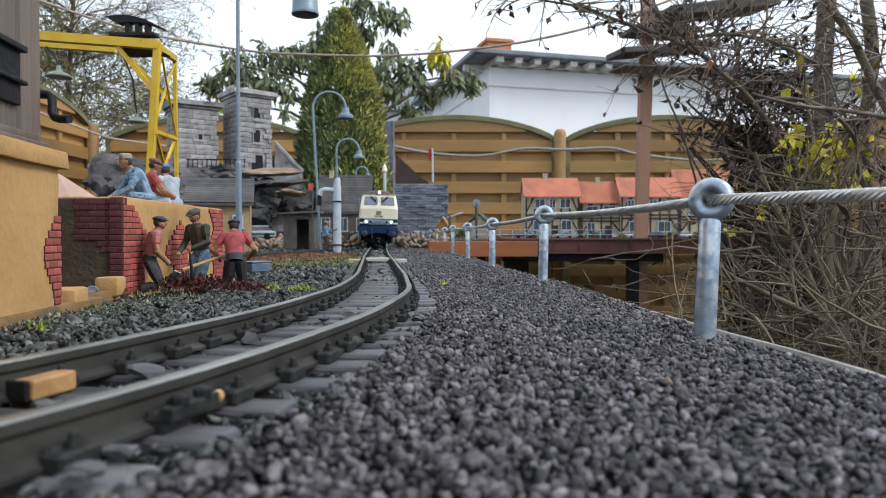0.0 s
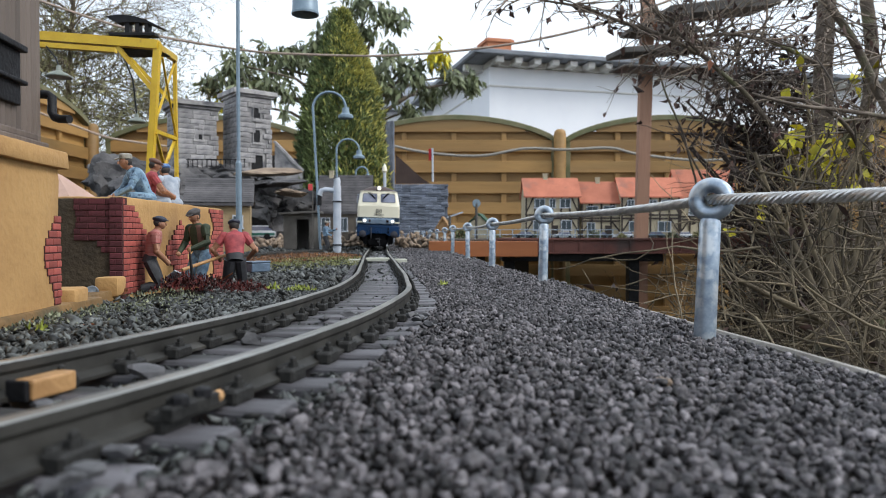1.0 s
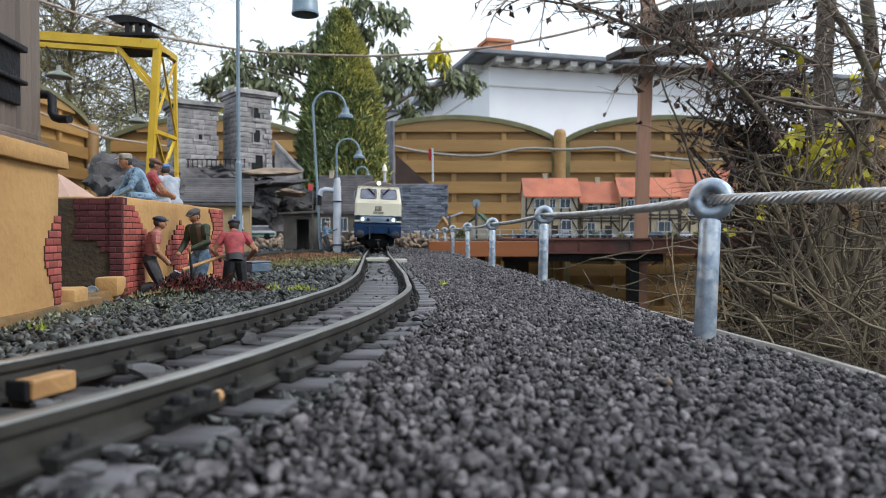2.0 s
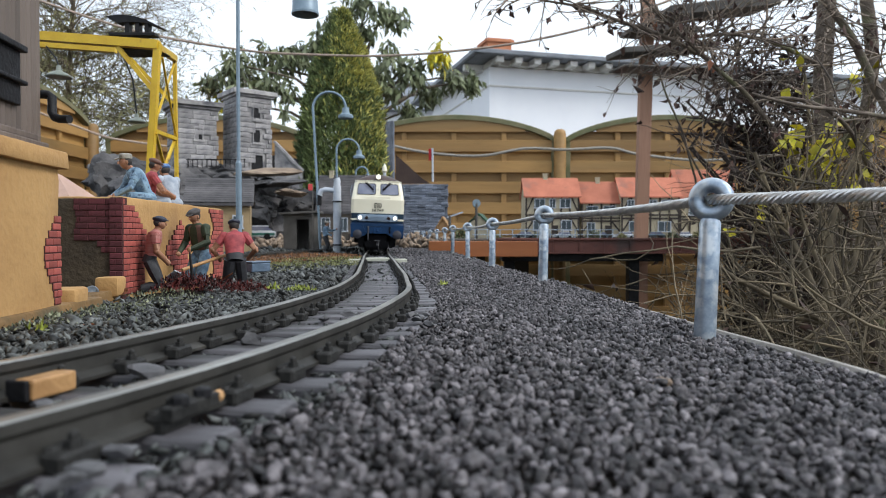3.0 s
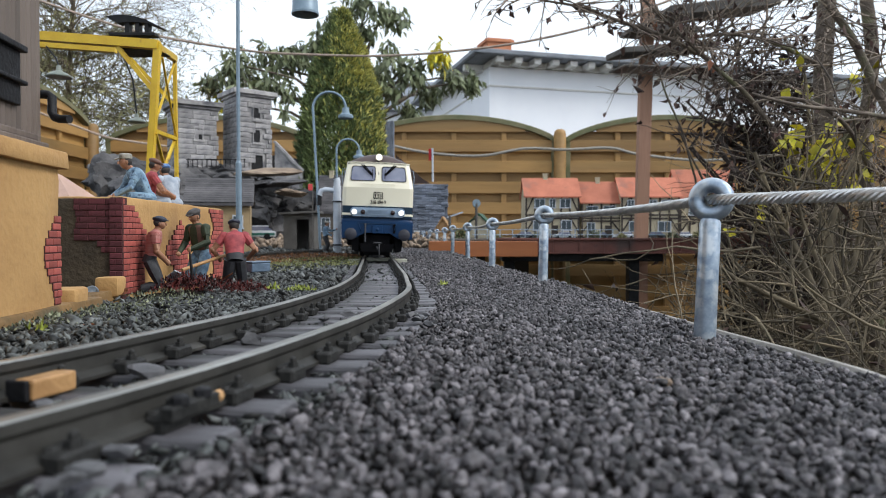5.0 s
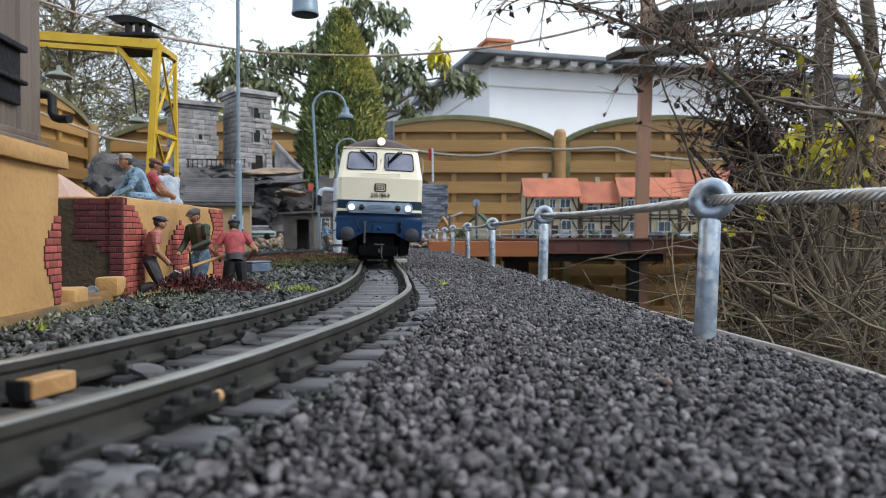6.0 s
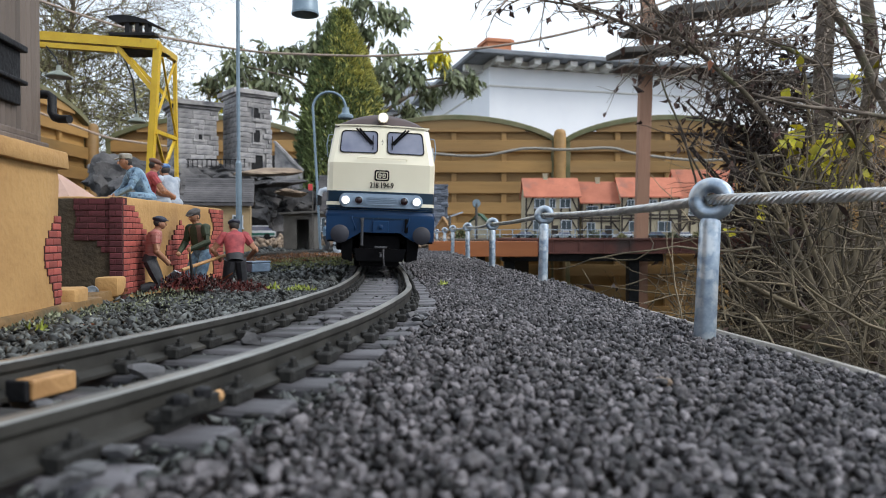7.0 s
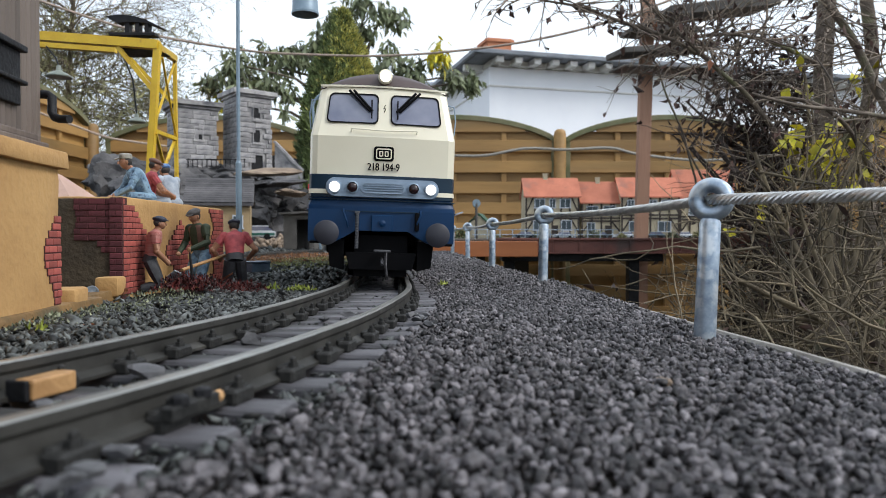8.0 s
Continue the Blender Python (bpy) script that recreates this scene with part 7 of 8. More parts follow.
def build_conifer():
    t = thing("columnar_conifer", "dense dark green columnar conifer, yellow-green at top and right", "conifer", (-0.4871, 3.35, 0.0))
    prof = [(0.0, 0.12), (0.08, 0.205), (0.25, 0.222), (0.5, 0.215), (0.68, 0.185), (0.85, 0.135), (0.98, 0.085), (1.06, 0.045), (1.12, 0.01)]
    g = np.random.default_rng(5)
    trunk = bmesh.new()
    tube(trunk, [(0, 0, 0), (0, 0, 0.9)], 0.03, 8, 0.008)
    part("trunk", trunk, BARK, t)
    for nm, mm, n, seed, shift in (("crown", CONIFER, 44000, 1, 0), ("bright_growth", CONIFER_YELLOW, 15000, 2, 1)):
        z = g.uniform(0.0, 1.1, n)
        a = g.uniform(0, 2 * math.pi, n)
        # yellow-green sprays gather on the +x side and near the top
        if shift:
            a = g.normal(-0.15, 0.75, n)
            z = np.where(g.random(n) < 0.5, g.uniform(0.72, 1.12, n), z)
        r = np.interp(z, [p[0] for p in prof], [p[1] for p in prof])
        lump = np.array([noise.noise(Vector((2.2 * math.cos(q), 2.2 * math.sin(q), h * 9))) for q, h in zip(a, z)])
        fine = np.array([noise.noise(Vector((7 * math.cos(q), 7 * math.sin(q), h * 22))) for q, h in zip(a, z)])
        r = r * (0.93 + 0.14 * lump + 0.13 * fine) * (1 - 0.5 * g.random(n) ** 2.0) * (1.03 if shift else 1.0)
        p = np.stack([r * np.cos(a), r * np.sin(a), z], 1)
        w = np.stack([0.55 * np.cos(a), 0.55 * np.sin(a), 0.9 + 0 * a], 1) + 0.45 * g.normal(size=(n, 3))
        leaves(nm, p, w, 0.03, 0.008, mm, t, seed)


def clump_tree(name, label, at, trunk_h, clumps, leaf, size, mats, counts, seed, hang=0.8, r=0.08):
    """Trunk, limbs to each clump (x, y, z, radius) and leaves hanging in uneven bunches."""
    t = thing(name, label, "tree", at)
    g = random.Random(seed)
    s = Sticks()
    s.add([Vector((0, 0, 0)), Vector((0.05, 0, trunk_h * 0.5)), Vector((0, 0.05, trunk_h))], r, r * 0.5, 9)
    spots, ways = [], []
    for cx, cy, cz, cr in clumps:
        c = Vector((cx, cy, cz))
        a = Vector((0, 0, max(0.5, min(trunk_h, cz - 0.6))))
        m = a.lerp(c, 0.55) + Vector((0, 0, 0.15))
        s.add([a, a.lerp(m, 0.5), m, m.lerp(c, 0.6), c], r * 0.35, r * 0.08, 6)
        for b in range(max(5, int(cr * 26))):
            d = Vector((g.gauss(0, 1), g.gauss(0, 1), g.gauss(0, 0.7))).normalized() * cr * g.uniform(0.35, 1.0)
            q = c + d
            s.add([c + d * 0.1, c + d * 0.6 + Vector((0, 0, 0.05)), q], r * 0.07, r * 0.03, 4)
            for _ in range(counts):
                u = g.random()
                o = c + d * (0.55 + 0.45 * u) + Vector((g.gauss(0, 0.05), g.gauss(0, 0.05), g.gauss(0, 0.05)))
                spots.append(o[:])
                ways.append((g.gauss(0, 0.45), g.gauss(0, 0.45), -hang + g.gauss(0, 0.35)))
    s.mesh("trunk", BARK, t)
    k = int(len(spots) * 0.93)
    leaves("crown", spots[:k], ways[:k], leaf, size, mats[0], t, seed)
    leaves("yellow_leaves", spots[k:], ways[k:], leaf, size, mats[1], t, seed + 1)
    return t


def build_back_trees():
    Y = 8.4
    o = (-0.9826, 8.4, -0.82)
    zones = [(385, 150, 32), (440, 130, 42), (480, 120, 40), (455, 165, 45), (500, 175, 45), (525, 110, 38), (520, 75, 26), (560, 70, 36), (600, 25, 36), (650, 20, 42), (690, 30, 34), (640, 70, 40), (690, 120, 40), (700, 165, 42), (735, 140, 36), (765, 150, 34), (715, 190, 34), (800, 125, 30), (832, 135, 26), (780, 110, 20), (420, 185, 30)]
    g = random.Random(4)
    clumps = []
    for x, y, r in zones:
        clumps.append(((x - 784) / 1231 * Y - o[0], g.uniform(-0.5, 0.5), 0.045 + (418 - y) / 1231 * Y + 0.82, r / 1231 * Y))
    clump_tree("broadleaf_tree", "tall evergreen tree with drooping dull green leaves", o, 3.0, clumps, 0.15, 0.05, (LEAF_GREEN, LEAF_YELLOW), 22, 7)
    # fine-twigged tree at the side fence
    t = thing("bare_tree", "fine-twigged tree with sparse olive foliage", "tree", (-4.0994, 7.6, -0.82))
    s = Sticks()
    g = random.Random(12)
    tips = []
    s.add([Vector((0, 0, 0)), Vector((0.1, 0, 1.2)), Vector((0, 0, 2.2)), Vector((0.1, 0, 3.6))], 0.055, 0.02, 8)
    for i in range(95):
        z = g.uniform(1.2, 3.7)
        d = Vector((g.uniform(-1, 1), g.uniform(-0.6, 0.6), g.uniform(0.1, 0.8)))
        s.grow(g, Vector((0.05, 0, z)), d, g.uniform(0.7, 1.3), 0.009, 3, 0.2, 0.02, tips, 4, 4, 0.6, 0.6)
    tagged(s.mesh("branch_tangle", TWIG, t), kind="stuff")
    n = np.random.default_rng(3)
    pick = [tips[i] for i in n.integers(0, len(tips), 25000)]
    p = np.array([q[:] for q in pick]) + n.normal(0, 0.03, (len(pick), 3))
    keep = p[:, 2] < 3.2
    leaves("foliage", p[keep], n.normal(size=(int(keep.sum()), 3)) + np.array([0.2, 0, -0.2]), 0.085, 0.013, LEAF_OLIVE, t, 4)


def build_right_thicket():
    """Bare shrubs beside the bed: stout stems, a vine-wrapped stem, arching canes, the last leaves."""
    g = random.Random(17)
    n = np.random.default_rng(17)
    # old stems
    t = thing("old_shrub", "tall leafless shrub with stout grey-brown stems", "shrub", (1.0, 1.75, -0.8))
    o = Vector((1.0, 1.75, -0.8))
    stems, twigs, tips = Sticks(), Sticks(), []
    runs = [([(1.0078, 1.75, -0.3575), (0.9866, 1.75, 0.0279), (0.9612, 1.75, 0.2831), (0.9509, 1.75, 0.4666), (0.9652, 1.75, 0.7194)], 0.026, 0.021),
            ([(1.0764, 1.7, -0.3738), (1.0439, 1.7, 0.0422), (1.0274, 1.7, 0.2763), (1.046, 1.7, 0.4545), (1.0226, 1.7, 0.7001)], 0.022, 0.014),
            ([(1.0415, 1.5, 0.152), (0.9519, 1.5, 0.3218), (0.8922, 1.5, 0.4426), (0.7939, 1.5, 0.575), (0.745, 1.5, 0.6351)], 0.011, 0.007),
            ([(0.9047, 1.65, 0.1628), (0.928, 1.6, 0.2757), (0.9731, 1.55, 0.3685), (1.0372, 1.5, 0.4787)], 0.012, 0.008),
            ([(0.9472, 1.7, 0.0422), (0.8121, 1.6, 0.198), (0.6975, 1.55, 0.331), (0.5772, 1.5, 0.4184), (0.4919, 1.5, 0.4908), (0.431, 1.5, 0.551), (0.3823, 1.5, 0.611)], 0.007, 0.0025),
            ([(0.5838, 1.55, 0.4433), (0.4435, 1.5, 0.4847), (0.3342, 1.5, 0.5245), (0.2373, 1.5, 0.5461), (0.1404, 1.5, 0.5678)], 0.005, 0.0016),
            ([(0.9401, 1.72, 0.4594), (0.7946, 1.65, 0.4956), (0.654, 1.6, 0.5076), (0.5119, 1.6, 0.4948), (0.4213, 1.6, 0.5269)], 0.006, 0.0018),
            ([(0.9807, 1.6, 0.198), (0.8003, 1.4, 0.2751), (0.6729, 1.35, 0.3104), (0.6, 1.35, 0.3)], 0.006, 0.002),
            ([(0.8701, 1.35, 0.2723), (0.6903, 1.3, 0.2849), (0.5743, 1.3, 0.3111)], 0.005, 0.002),
            ([(0.7191, 1.9, 0.0419), (0.6435, 1.8, 0.2317), (0.5751, 1.75, 0.3679), (0.5167, 1.7, 0.4682)], 0.0038, 0.002),
            ([(0.7809, 1.9, 0.0419), (0.6841, 1.85, 0.207), (0.6064, 1.8, 0.319)], 0.0046, 0.002)]
    for pts, r0, r1 in runs:
        ps = [Vector(p) - o for p in pts]
        path = []
        for i in range(len(ps) - 1):
            p0, p1, p2, p3 = ps[max(i - 1, 0)], ps[i], ps[i + 1], ps[min(i + 2, len(ps) - 1)]
            for k in range(5):
                u = k / 5
                q = 0.5 * (2 * p1 + (p2 - p0) * u + (2 * p0 - 5 * p1 + 4 * p2 - p3) * u * u + (3 * p1 - p0 - 3 * p2 + p3) * u**3)
                path.append(q + 0.006 * noise.noise_vector(q * 9))
        path.append(ps[-1])
        stems.add(path, r0, r1, 9 if r0 > 0.012 else 6)
        for q in path[2:] if pts[0][1] < 1.86 else []:
            if (q.x < -0.22 and q.z < 1.17) or (q.x > -0.12 and g.random() < 0.35):
                continue
            for _ in range(3 if -0.5 < q.x < -0.1 else 2):
                d = Vector((g.gauss(-0.15, 1), g.gauss(-0.1, 0.7), g.gauss(0.1, 0.7)))
                twigs.grow(g, q, d, g.uniform(0.07, 0.25) * (1.0 if q.x > -0.45 else 0.5), g.uniform(0.0014, 0.003), 1 + (-0.5 < q.x < -0.1), 0.2, 0.015, tips, 3, 4, 0.55, 0.7)
    tagged(stems.mesh("stem_tangle", BARK, t), kind="stuff")
    tagged(twigs.mesh("twig_tangle", TWIG_DARK, t), "thin dark brown twigs", kind="stuff")
    tp = np.array([q[:] for q in tips])
    def pick(k, cond):
        c = tp[cond(tp + np.array(o))]
        return c[n.integers(0, len(c), k)]
    low = np.array([0, 0, -1.0])
    dead = pick(420, lambda w: (w[:, 2] > 0.1))
    leaves("withered_leaves", dead, n.normal(size=(len(dead), 3)) * 0.5 + low, 0.021, 0.011, LEAF_DEAD, t, 8, 0.5)
    rust = pick(8, lambda w: (w[:, 2] > 0.05))
    leaves("rust_leaves", rust, n.normal(size=(len(rust), 3)) * 0.6 + low, 0.028, 0.018, LEAF_RUST, t, 9, 0.4)
    # vine-wrapped dark stem
    t = thing("vine_tangle", "dark tangle of dead vine round a thick stem", "vine", (0.975, 2.0, -0.82))
    s, tips2 = Sticks(), []
    for k in range(5):
        base = Vector((g.uniform(-0.1, 0.12), g.uniform(-0.08, 0.1), 0))
        s.add([base, base + Vector((0.01, 0, 0.5)), base + Vector((-0.02 + g.uniform(-0.05, 0.05), 0, 0.9)), base + Vector((-0.12 + g.uniform(-0.12, 0.12), 0, 1.12)), base + Vector((-0.2 + g.uniform(-0.15, 0.15), 0, 1.26))], 0.02, 0.003, 7)
    for i in range(400):
        z = g.uniform(0.42, 1.38)
        c = Vector((g.gauss(-0.08 * max(0, z - 0.85) * 2, 0.055), g.gauss(0, 0.06), z))
        d = Vector((g.gauss(0, 1), g.gauss(0, 0.7), g.gauss(0.1, 0.9)))
        s.grow(g, c, d, g.uniform(0.08, 0.2), g.uniform(0.002, 0.005), 1, 0.35, 0.01, tips2, 4, 4, 0.6, 0.9)
    tagged(s.mesh("vine_mass", DARK_BARK, t), kind="stuff")
    tp2 = np.array([q[:] for q in tips2])
    q = tp2[n.integers(0, len(tp2), 1300)] + n.normal(0, 0.012, (1300, 3))
    leaves("withered_leaves", q, n.normal(size=(1300, 3)) + low * 0.7, 0.034, 0.016, LEAF_DEAD, t, 10, 0.5)
    # yellow climber
    t = thing("yellow_climber", "climber with the last bright yellow-green leaves", "climber", (0.8916, 1.6, -0.8))
    s = Sticks()
    spots, ways = [], []
    for x, y, r, k in ((1430, 235, 24, 5), (1465, 245, 20, 4), (1420, 160, 14, 3), (1520, 130, 18, 5), (1405, 100, 10, 2), (1440, 270, 22, 9), (1490, 250, 22, 8), (1480, 325, 24, 10), (1425, 290, 20, 5), (1395, 255, 12, 3), (1510, 310, 18, 4), (1545, 250, 16, 3), (1350, 375, 14, 3), (1285, 415, 10, 2)):
        c = Vector(((x - 784) / 1231 * 1.55 - 0.8916, -0.05, 0.845 + (418 - y) / 1231 * 1.55))
        s = Sticks()
        s.add([Vector((0, 0, 0)), Vector((c.x * 0.5 + 0.05, 0, c.z * 0.5)), c + Vector((0.02, 0, -0.05)), c], 0.004, 0.0012, 5)
        s.mesh("stem", TWIG, t)
        for _ in range(int(k * 1.8)):
            spots.append((c + Vector((g.gauss(0, r), g.gauss(0, r), g.gauss(0, r * 0.8))) * (0.75 * 1.55 / 1231))[:])
            ways.append((g.gauss(0, 0.8), g.gauss(-0.3, 0.4), -0.5 + g.gauss(0, 0.5)))
    leaves("foliage", spots, ways, 0.031, 0.024, LEAF_YELLOW, t, 13, 0.2)
    # arching dry canes below
    t = thing("bramble_thicket", "thicket of dry tan arching canes below the bed", "thicket", (0.95, 1.35, -0.82))
    s, tips3 = Sticks(), []
    for i in range(400):
        base = Vector((g.uniform(-0.42, 0.9), g.uniform(-0.5, 0.75), g.uniform(0.1, 0.35)))
        base.x = max(base.x, 0.45 * (base.y + 1.35) - 0.95 + 0.1 * g.random())
        lean = Vector((g.gauss(0.0, 0.4), g.gauss(0, 0.4), 1.0))
        s.grow(g, base, lean, g.uniform(0.35, 0.62), g.uniform(0.0014, 0.0036), 2, 0.27, 0.035, tips3, 3, 4, 0.5, 0.6)
    for i in range(560):
        p = Vector((g.uniform(-0.4, 0.8), g.uniform(-0.5, 0.8), g.uniform(0.35, 0.9)))
        p.x = max(p.x, 0.42 * (p.y + 1.35) - 0.95 + 0.15 * g.random())
        s.grow(g, p, Vector((g.gauss(0, 1), g.gauss(0, 0.6), g.gauss(0, 0.5))), g.uniform(0.16, 0.4), g.uniform(0.0014, 0.003), 1, 0.3, 0.02, tips3, 4, 4, 0.5, 0.7)
    tagged(s.mesh("cane_tangle", TWIG, t), kind="stuff")
    tp3 = np.array([q[:] for q in tips3])
    q = tp3[n.integers(0, len(tp3), 500)]
    leaves("withered_leaves", q, n.normal(size=(500, 3)) + low * 0.5, 0.032, 0.014, LEAF_DEAD, t, 14, 0.5)
    # pollarded stump with a crown of limbs
    t = thing("pollard_stump", "cut shrub stump with radiating grey-tan limbs", "stump", (0.8139, 1.45, -0.82))
    s, sub = Sticks(), Sticks()
    head = Vector((0, 0, -0.1439 + 0.82))
    s.add([Vector((0.01, 0, 0)), Vector((0, 0, head.z * 0.5)), head + Vector((0, 0, -0.03)), head + Vector((0, 0, 0.015))], 0.034, 0.03, 12)
    s.mesh("trunk", BARK, t)
    for ang, ln, r in ((-62, 0.2, 0.008), (-48, 0.34, 0.007), (-28, 0.4, 0.009), (-15, 0.32, 0.007), (-4, 0.42, 0.009), (8, 0.36, 0.006), (26, 0.3, 0.007), (48, 0.34, 0.008), (66, 0.26, 0.007), (-78, 0.26, 0.005)):
        d = Vector((math.sin(radians(ang)), g.uniform(-0.35, 0.15), math.cos(radians(ang))))
        limb_sticks = Sticks()
        limb_sticks.grow(g, head, d, ln, r, 0, 0.16, 0.01, None, 0, 7)
        limb_sticks.mesh("limb", TWIG, t)
        for k in range(7):
            sub.grow(g, head + d.normalized() * ln * g.uniform(0.3, 0.95), d + Vector((g.gauss(0, 0.7), g.gauss(0, 0.4), g.gauss(0, 0.5))), g.uniform(0.08, 0.2), r * 0.4, 1, 0.2, 0.01, None, 3, 4)
    tagged(sub.mesh("twig_tangle", TWIG, t), kind="stuff")
    # dark evergreen hedge that closes the view behind
    t = thing("hedge", "dark dense garden hedge behind the shrubs", "hedge", (2.2, 3.4, -0.82))
    k = 15000
    p = np.stack([n.uniform(-0.75, 2.4, k), n.uniform(-0.25, 0.3, k), n.uniform(0, 1, k) ** 0.8], 1)
    p[:, 2] *= 0.95 + 0.12 * np.sin(p[:, 0] * 5) + 0.08 * np.sin(p[:, 0] * 13)
    leaves("foliage", p, n.normal(size=(k, 3)), 0.06, 0.025, LEAF_DEAD, t, 15)
    s = Sticks()
    for i in range(160):
        s.grow(g, Vector((g.uniform(-0.7, 2.3), g.uniform(-0.2, 0.2), 0)), Vector((g.gauss(0, 0.2), 0, 1)), g.uniform(0.6, 1.05), 0.008, 1, 0.15, 0, None, 4)
    tagged(s.mesh("stem_tangle", DARK_BARK, t), kind="stuff")


def build_pole():
    t = thing("bird_table", "grey weathered bird table on a red-brown wooden pole", "bird table", (0.7006, 2.45, -0.82))
    bm = bmesh.new()
    h = 0.9499 + 0.82
    sweep(bm, [(-0.004, 0, 0), (-0.004, 0, 0.84), (0.018, 0, h)], [(-0.021, -0.016), (0.021, -0.016), (0.021, 0.016), (-0.021, 0.016)])
    part("pole", bm, POLE_WOOD, t)
    for x0, x1, z, dz, tl in ((1085, 1250, 92, 18, -4), (1110, 1220, 60, 16, 3), (1165, 1350, 22, 30, -6), (1090, 1240, 126, 7, 2)):
        bm = bmesh.new()
        a, b = (x0 - 1136) / 1231 * 2.45, (x1 - 1136) / 1231 * 2.45
        zz = 0.045 + (418 - z) / 1231 * 2.45 + 0.82
        box(bm, -(b - a) / 2, (b - a) / 2, -0.12, 0.12, -dz / 1231 * 0.7, dz / 1231 * 0.7, 0.004, m=pose((a + b) / 2, 0.0, zz, 8, tl, 0))
        part("board", bm, GREY_BOARD, t)
    return t


def tuft(name, label, spots, length, width, material, seed, up=1.0):
    n = np.random.default_rng(seed)
    p = np.array(spots)
    w = n.normal(size=(len(p), 3)) * 0.6 + np.array([0, 0, up])
    return tagged(leaves(name, p, w, length, width, material, None, seed), label, "ground cover", kind="stuff")


def build_ground_cover():
    g = random.Random(23)
    def patch(cx, cy, rx, ry, k, lift=0.0, hump=0.0):
        out = []
        for _ in range(k):
            a, r = g.uniform(0, 6.283), math.sqrt(g.random())
            x, y = cx + rx * r * math.cos(a), cy + ry * r * math.sin(a)
            if abs(off_track(x, y)) < 0.03:
                continue
            out.append((x, y, bed_z(x, y) + lift + hump * (1 - r * r) * g.random()))
        return out
    red = patch(-0.178, 0.535, 0.030, 0.03, 560, 0.0, 0.01) + patch(-0.155, 0.55, 0.02, 0.03, 300, 0.0, 0.007) + patch(-0.2, 0.53, 0.02, 0.02, 260, 0, 0.01) + patch(-0.2, 0.5, 0.012, 0.01, 90, 0, 0.008)
    tuft("red_sedum", "dark red sedum growing round the figurines", red, 0.0034, 0.0016, SEDUM, 1)
    pale = patch(-0.173, 0.335, 0.012, 0.06, 420, 0.001, 0.004) + patch(-0.165, 0.42, 0.02, 0.05, 200, 0.001, 0.004) + patch(-0.19, 0.47, 0.025, 0.03, 200, 0.001, 0.005) + patch(-0.15, 0.38, 0.03, 0.09, 110, 0.001, 0.003)
    tuft("pale_sedum", "small grey-green sedum between the slate chips", pale, 0.002, 0.0012, MOSS_PALE, 2)
    lime = patch(-0.137, 0.56, 0.006, 0.01, 40, 0.001, 0.004) + patch(-0.113, 0.55, 0.013, 0.012, 90, 0.001, 0.004) + patch(-0.158, 0.27, 0.003, 0.003, 14, 0.002, 0.002) + patch(0.0, 0.6, 0.004, 0.005, 24, 0.003, 0.002)
    tuft("lime_sedum", "bright lime green sedum tuft in the ballast", lime, 0.0038, 0.0016, LIME, 3)
    moss = patch(-0.2, 1.2, 0.11, 0.2, 3000, 0.002, 0.005) + patch(-0.26, 1.0, 0.1, 0.14, 900, 0.001, 0.004)
    tuft("yellow_moss", "yellow-green moss carpet beside the line", moss, 0.0036, 0.0017, MOSS, 4)
    rust = patch(-0.3, 1.35, 0.14, 0.28, 4200, 0.003, 0.006) + patch(-0.36, 1.1, 0.1, 0.15, 1600, 0.002, 0.005)
    tuft("orange_moss", "orange-brown dead moss behind the green", rust, 0.0042, 0.002, RUSTY_MOSS, 5)
    for i, (p, s) in enumerate((((-0.2206, 0.47, 0.001), 0.014), ((-0.1524, 0.3, 0.0025), 0.008), ((-0.1695, 0.55, 0.0083), 0.012), ((-0.2182, 1.1, 0.0021), 0.012))):
        t = thing("fallen_leaf", "curled rust-brown fallen leaf on the ballast", "leaf", p, "fallen leaves")
        bm = bmesh.new()
        rows = [[bm.verts.new((s * (u - 0.5), s * 0.7 * v * (1 - (2 * u - 1) ** 2) ** 0.5, s * (0.25 + 0.5 * v * v + 0.3 * (u - 0.5)))) for v in (-0.5, -0.25, 0, 0.25, 0.5)] for u in (0.02, 0.2, 0.4, 0.6, 0.8, 0.98)]
        for a, b in zip(rows, rows[1:]):
            for k in range(4):
                bm.faces.new((a[k], a[k + 1], b[k + 1], b[k]))
        bmesh.ops.solidify(bm, geom=list(bm.faces), thickness=0.0003)
        part("blade", bm, LEAF_RUST, t)
        t.matrix_basis = pose(p[0], p[1], p[2] + 0.001, g.uniform(-20, 20), g.uniform(-20, 20), g.uniform(0, 360))


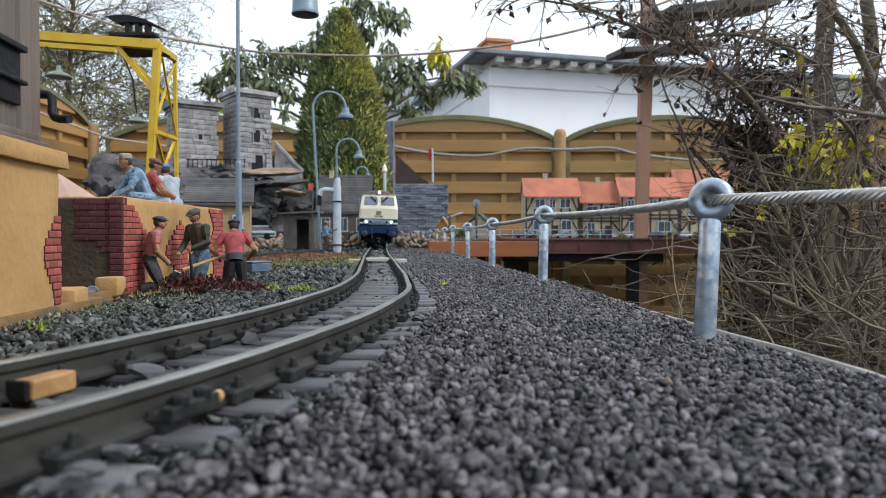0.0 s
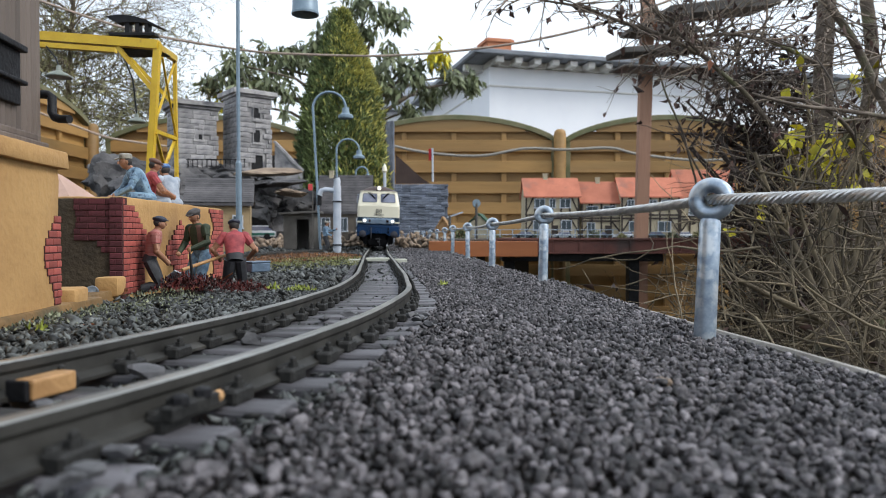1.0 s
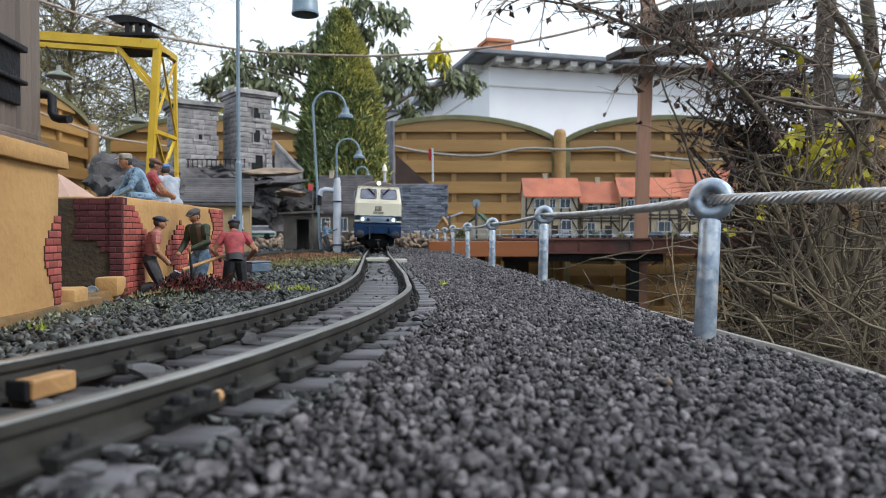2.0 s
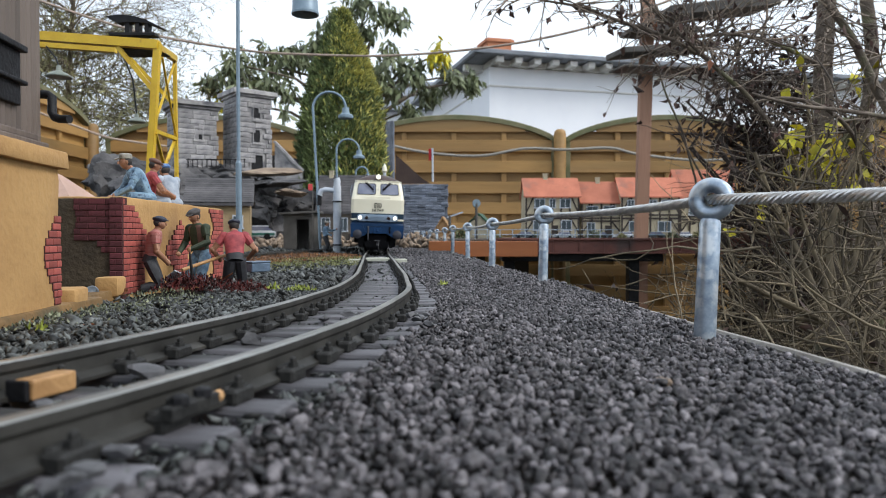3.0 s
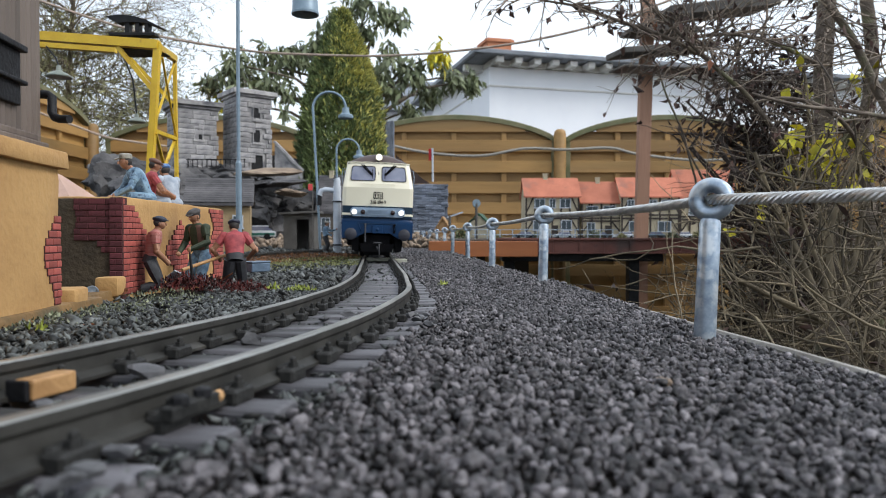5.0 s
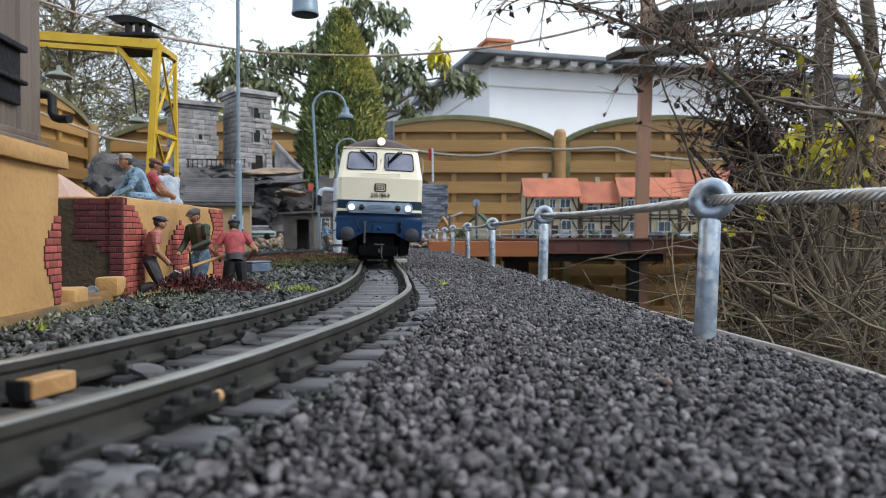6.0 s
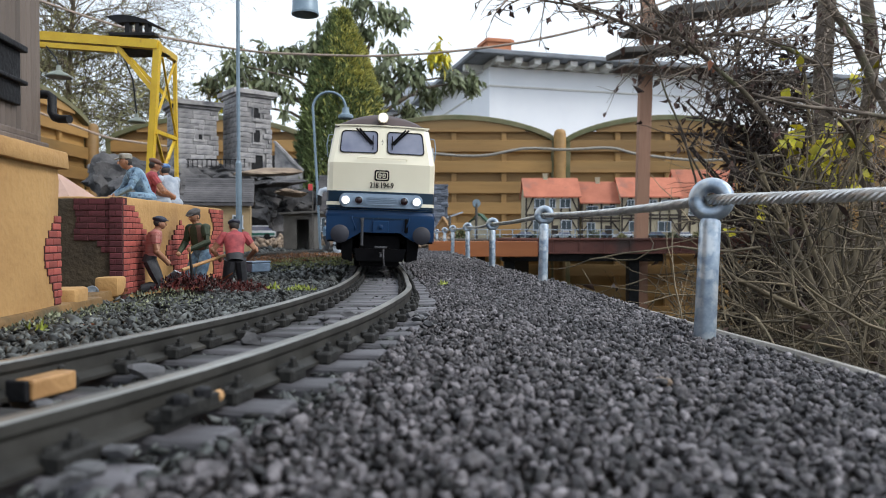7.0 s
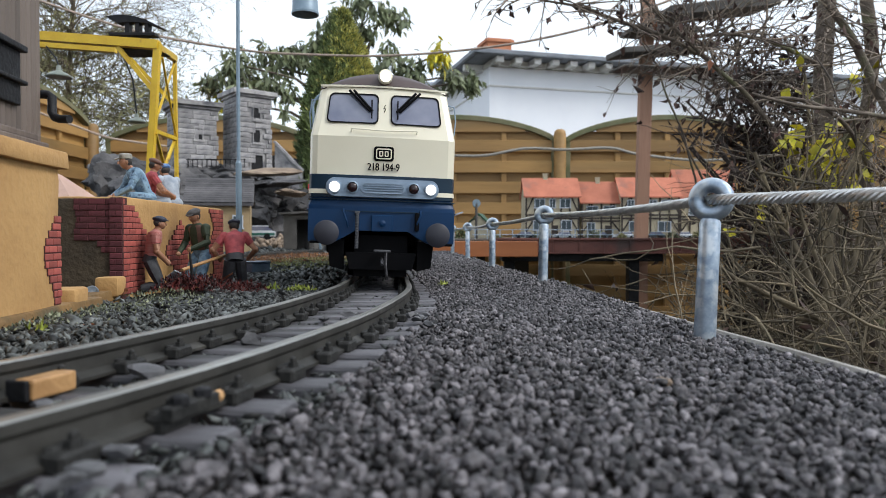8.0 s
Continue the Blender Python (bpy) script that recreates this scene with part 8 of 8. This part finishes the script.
def build_track_bits():
    # joint covers and loose bits at the near rails
    t = thing("wooden_wedge", "small tan wooden block beside the rail", "wooden block", (0, 0, 0))
    bm = bmesh.new()
    box(bm, -0.0026, 0.0026, -0.0064, 0.0064, -0.0026, 0.002, 0.0006)
    part("block", bm, TAN_WOOD, t)
    t.matrix_basis = track_pose(0.154, -0.0175, -0.0058)
    bm = bmesh.new()
    box(bm, -0.0028, 0.0028, -0.0085, -0.0072, -0.0025, 0.0022, 0.0004)
    part("end_cap", bm, IRON, t, "black end piece")
    t = thing("rail_joiner", "dark rail joiner with two bolts", "rail joiner", (0, 0, 0))
    bm = bmesh.new()
    box(bm, -0.0014, 0.0014, -0.008, 0.007, -0.0012, 0.0016, 0.0004)
    part("plate", bm, CHAIR, t)
    for y in (-0.004, 0.003):
        bm = bmesh.new()
        lathe(bm, [(0.0018, 0.0012), (0.0018, 0.0028), (0.0012, 0.0032)], 8, Matrix.Translation((0, y, 0)))
        part("bolt", bm, IRON, t, smooth=True)
    bm = bmesh.new()
    tube(bm, [(0, 0.0068, 0.0003), (0, 0.0088, 0.0003)], 0.0013, 8)
    part("pin", bm, TAN_WOOD, t, "reddish tan pin end", smooth=True)
    t.matrix_basis = track_pose(0.141, 0.0302, -0.0052)
    for i, (p, s) in enumerate((((0.0379, 0.24, 0.0039), 0.0026), ((0.0242, 0.245, 0.0045), 0.0024), ((0.0198, 0.24, 0.0043), 0.002), ((0.0598, 0.19, 0.0044), 0.003), ((-0.0088, 0.45, -0.0015), 0.003))):
        rock("pebble", "single pale pebble among the dark gravel", p, (s, s, s * 0.8), 90 + i, (PALE_PEBBLE, PALE_PEBBLE, PALE_PEBBLE, TAN_ROCK, SLATE)[i], "odd pebbles in the gravel")
    # big slate shards between the rails
    for i, (y, o, s) in enumerate(((0.177, -0.010, 0.0075), (0.14, -0.004, 0.004), (0.235, -0.008, 0.006), (0.108, 0.036, 0.0036), (0.118, 0.035, 0.004), (0.33, 0.002, 0.006), (0.1, -0.008, 0.007))):
        rock("slate_shard", "large angular slate shard lying in the track", track_pose(y, o, -0.0065).translation, (s, s * 0.6, s * 0.45), 120 + i, SHARD, "slate shards in the track", 2, 0.45)


    g = random.Random(77)
    for i in range(26):
        y = g.uniform(0.085, 0.36)
        o = g.choice((g.uniform(0.032, 0.046), g.uniform(-0.016, 0.016), g.uniform(-0.05, -0.032)))
        s = g.uniform(0.0026, 0.0048)
        rock("slate_shard", "small angular slate shard lying in the track", track_pose(y, o, -0.0075 if abs(o) < 0.02 else -0.0062).translation, (s, s * 0.7, s * 0.5), 200 + i, SHARD, "slate shards in the track", 2, 0.45)


def build_model_bushes():
    n = np.random.default_rng(41)
    for x, d, r, m in ((1052, 2.72, 0.03, MOSS_PALE), (812, 3.0, 0.035, LEAF_GREEN), (950, 2.8, 0.02, MOSS_PALE), (1100, 2.75, 0.02, LEAF_OLIVE), (1190, 2.75, 0.025, MOSS_PALE), (1240, 2.7, 0.03, LEAF_OLIVE), (720, 2.75, 0.025, RUSTY_MOSS), (880, 2.85, 0.018, LEAF_OLIVE)):
        t = thing("model_bush", "small grey-green model bush", "bush", ((x - 784) / 1231 * d, d, 0.0345 if x > 800 else 0.01), "bushes in the model village")
        k = 260
        v = n.normal(size=(k, 3))
        v /= np.linalg.norm(v, axis=1)[:, None]
        v[:, 2] = np.abs(v[:, 2])
        leaves("foliage", v * r * n.uniform(0.5, 1.05, (k, 1)), v + 0.5 * n.normal(size=(k, 3)), r * 0.4, r * 0.22, m, t, 50)
        bm = bmesh.new()
        tube(bm, [(0, 0, 0), (0, 0, r * 0.7)], r * 0.12, 6)
        part("stem", bm, BARK, t)


PALE_PEBBLE = mat("pale_quartz_pebble", (0.6, 0.58, 0.55), (0.4, 0.38, 0.36), 0.5, scale=200, fine=700)
SHARD = mat("grey_slate_shard", (0.1, 0.1, 0.105), (0.06, 0.06, 0.065), 0.65, scale=120, fine=700, bump=0.4, depth=0.0006, spread=0.3)
build_conifer()
build_back_trees()
build_pole()
build_right_thicket()
build_ground_cover()
build_track_bits()
build_model_bushes()

# ---- what moves ----
def motions():
    rows = []
    for i in range(17):
        t = 0.5 * i
        rows.append((t, loco_pose(2.08 - 0.192 * t)))
    walk(LOCO, rows)
    # each wheelset rolls 0.0192 m in a tenth of a second
    step = math.degrees(0.0192 / 0.0178)
    for wheel, y in WHEELS:
        walk(wheel, [(0.1 * i, pose(0, y, 0.0178 - LIFT, step * i)) for i in range(81)])


motions()
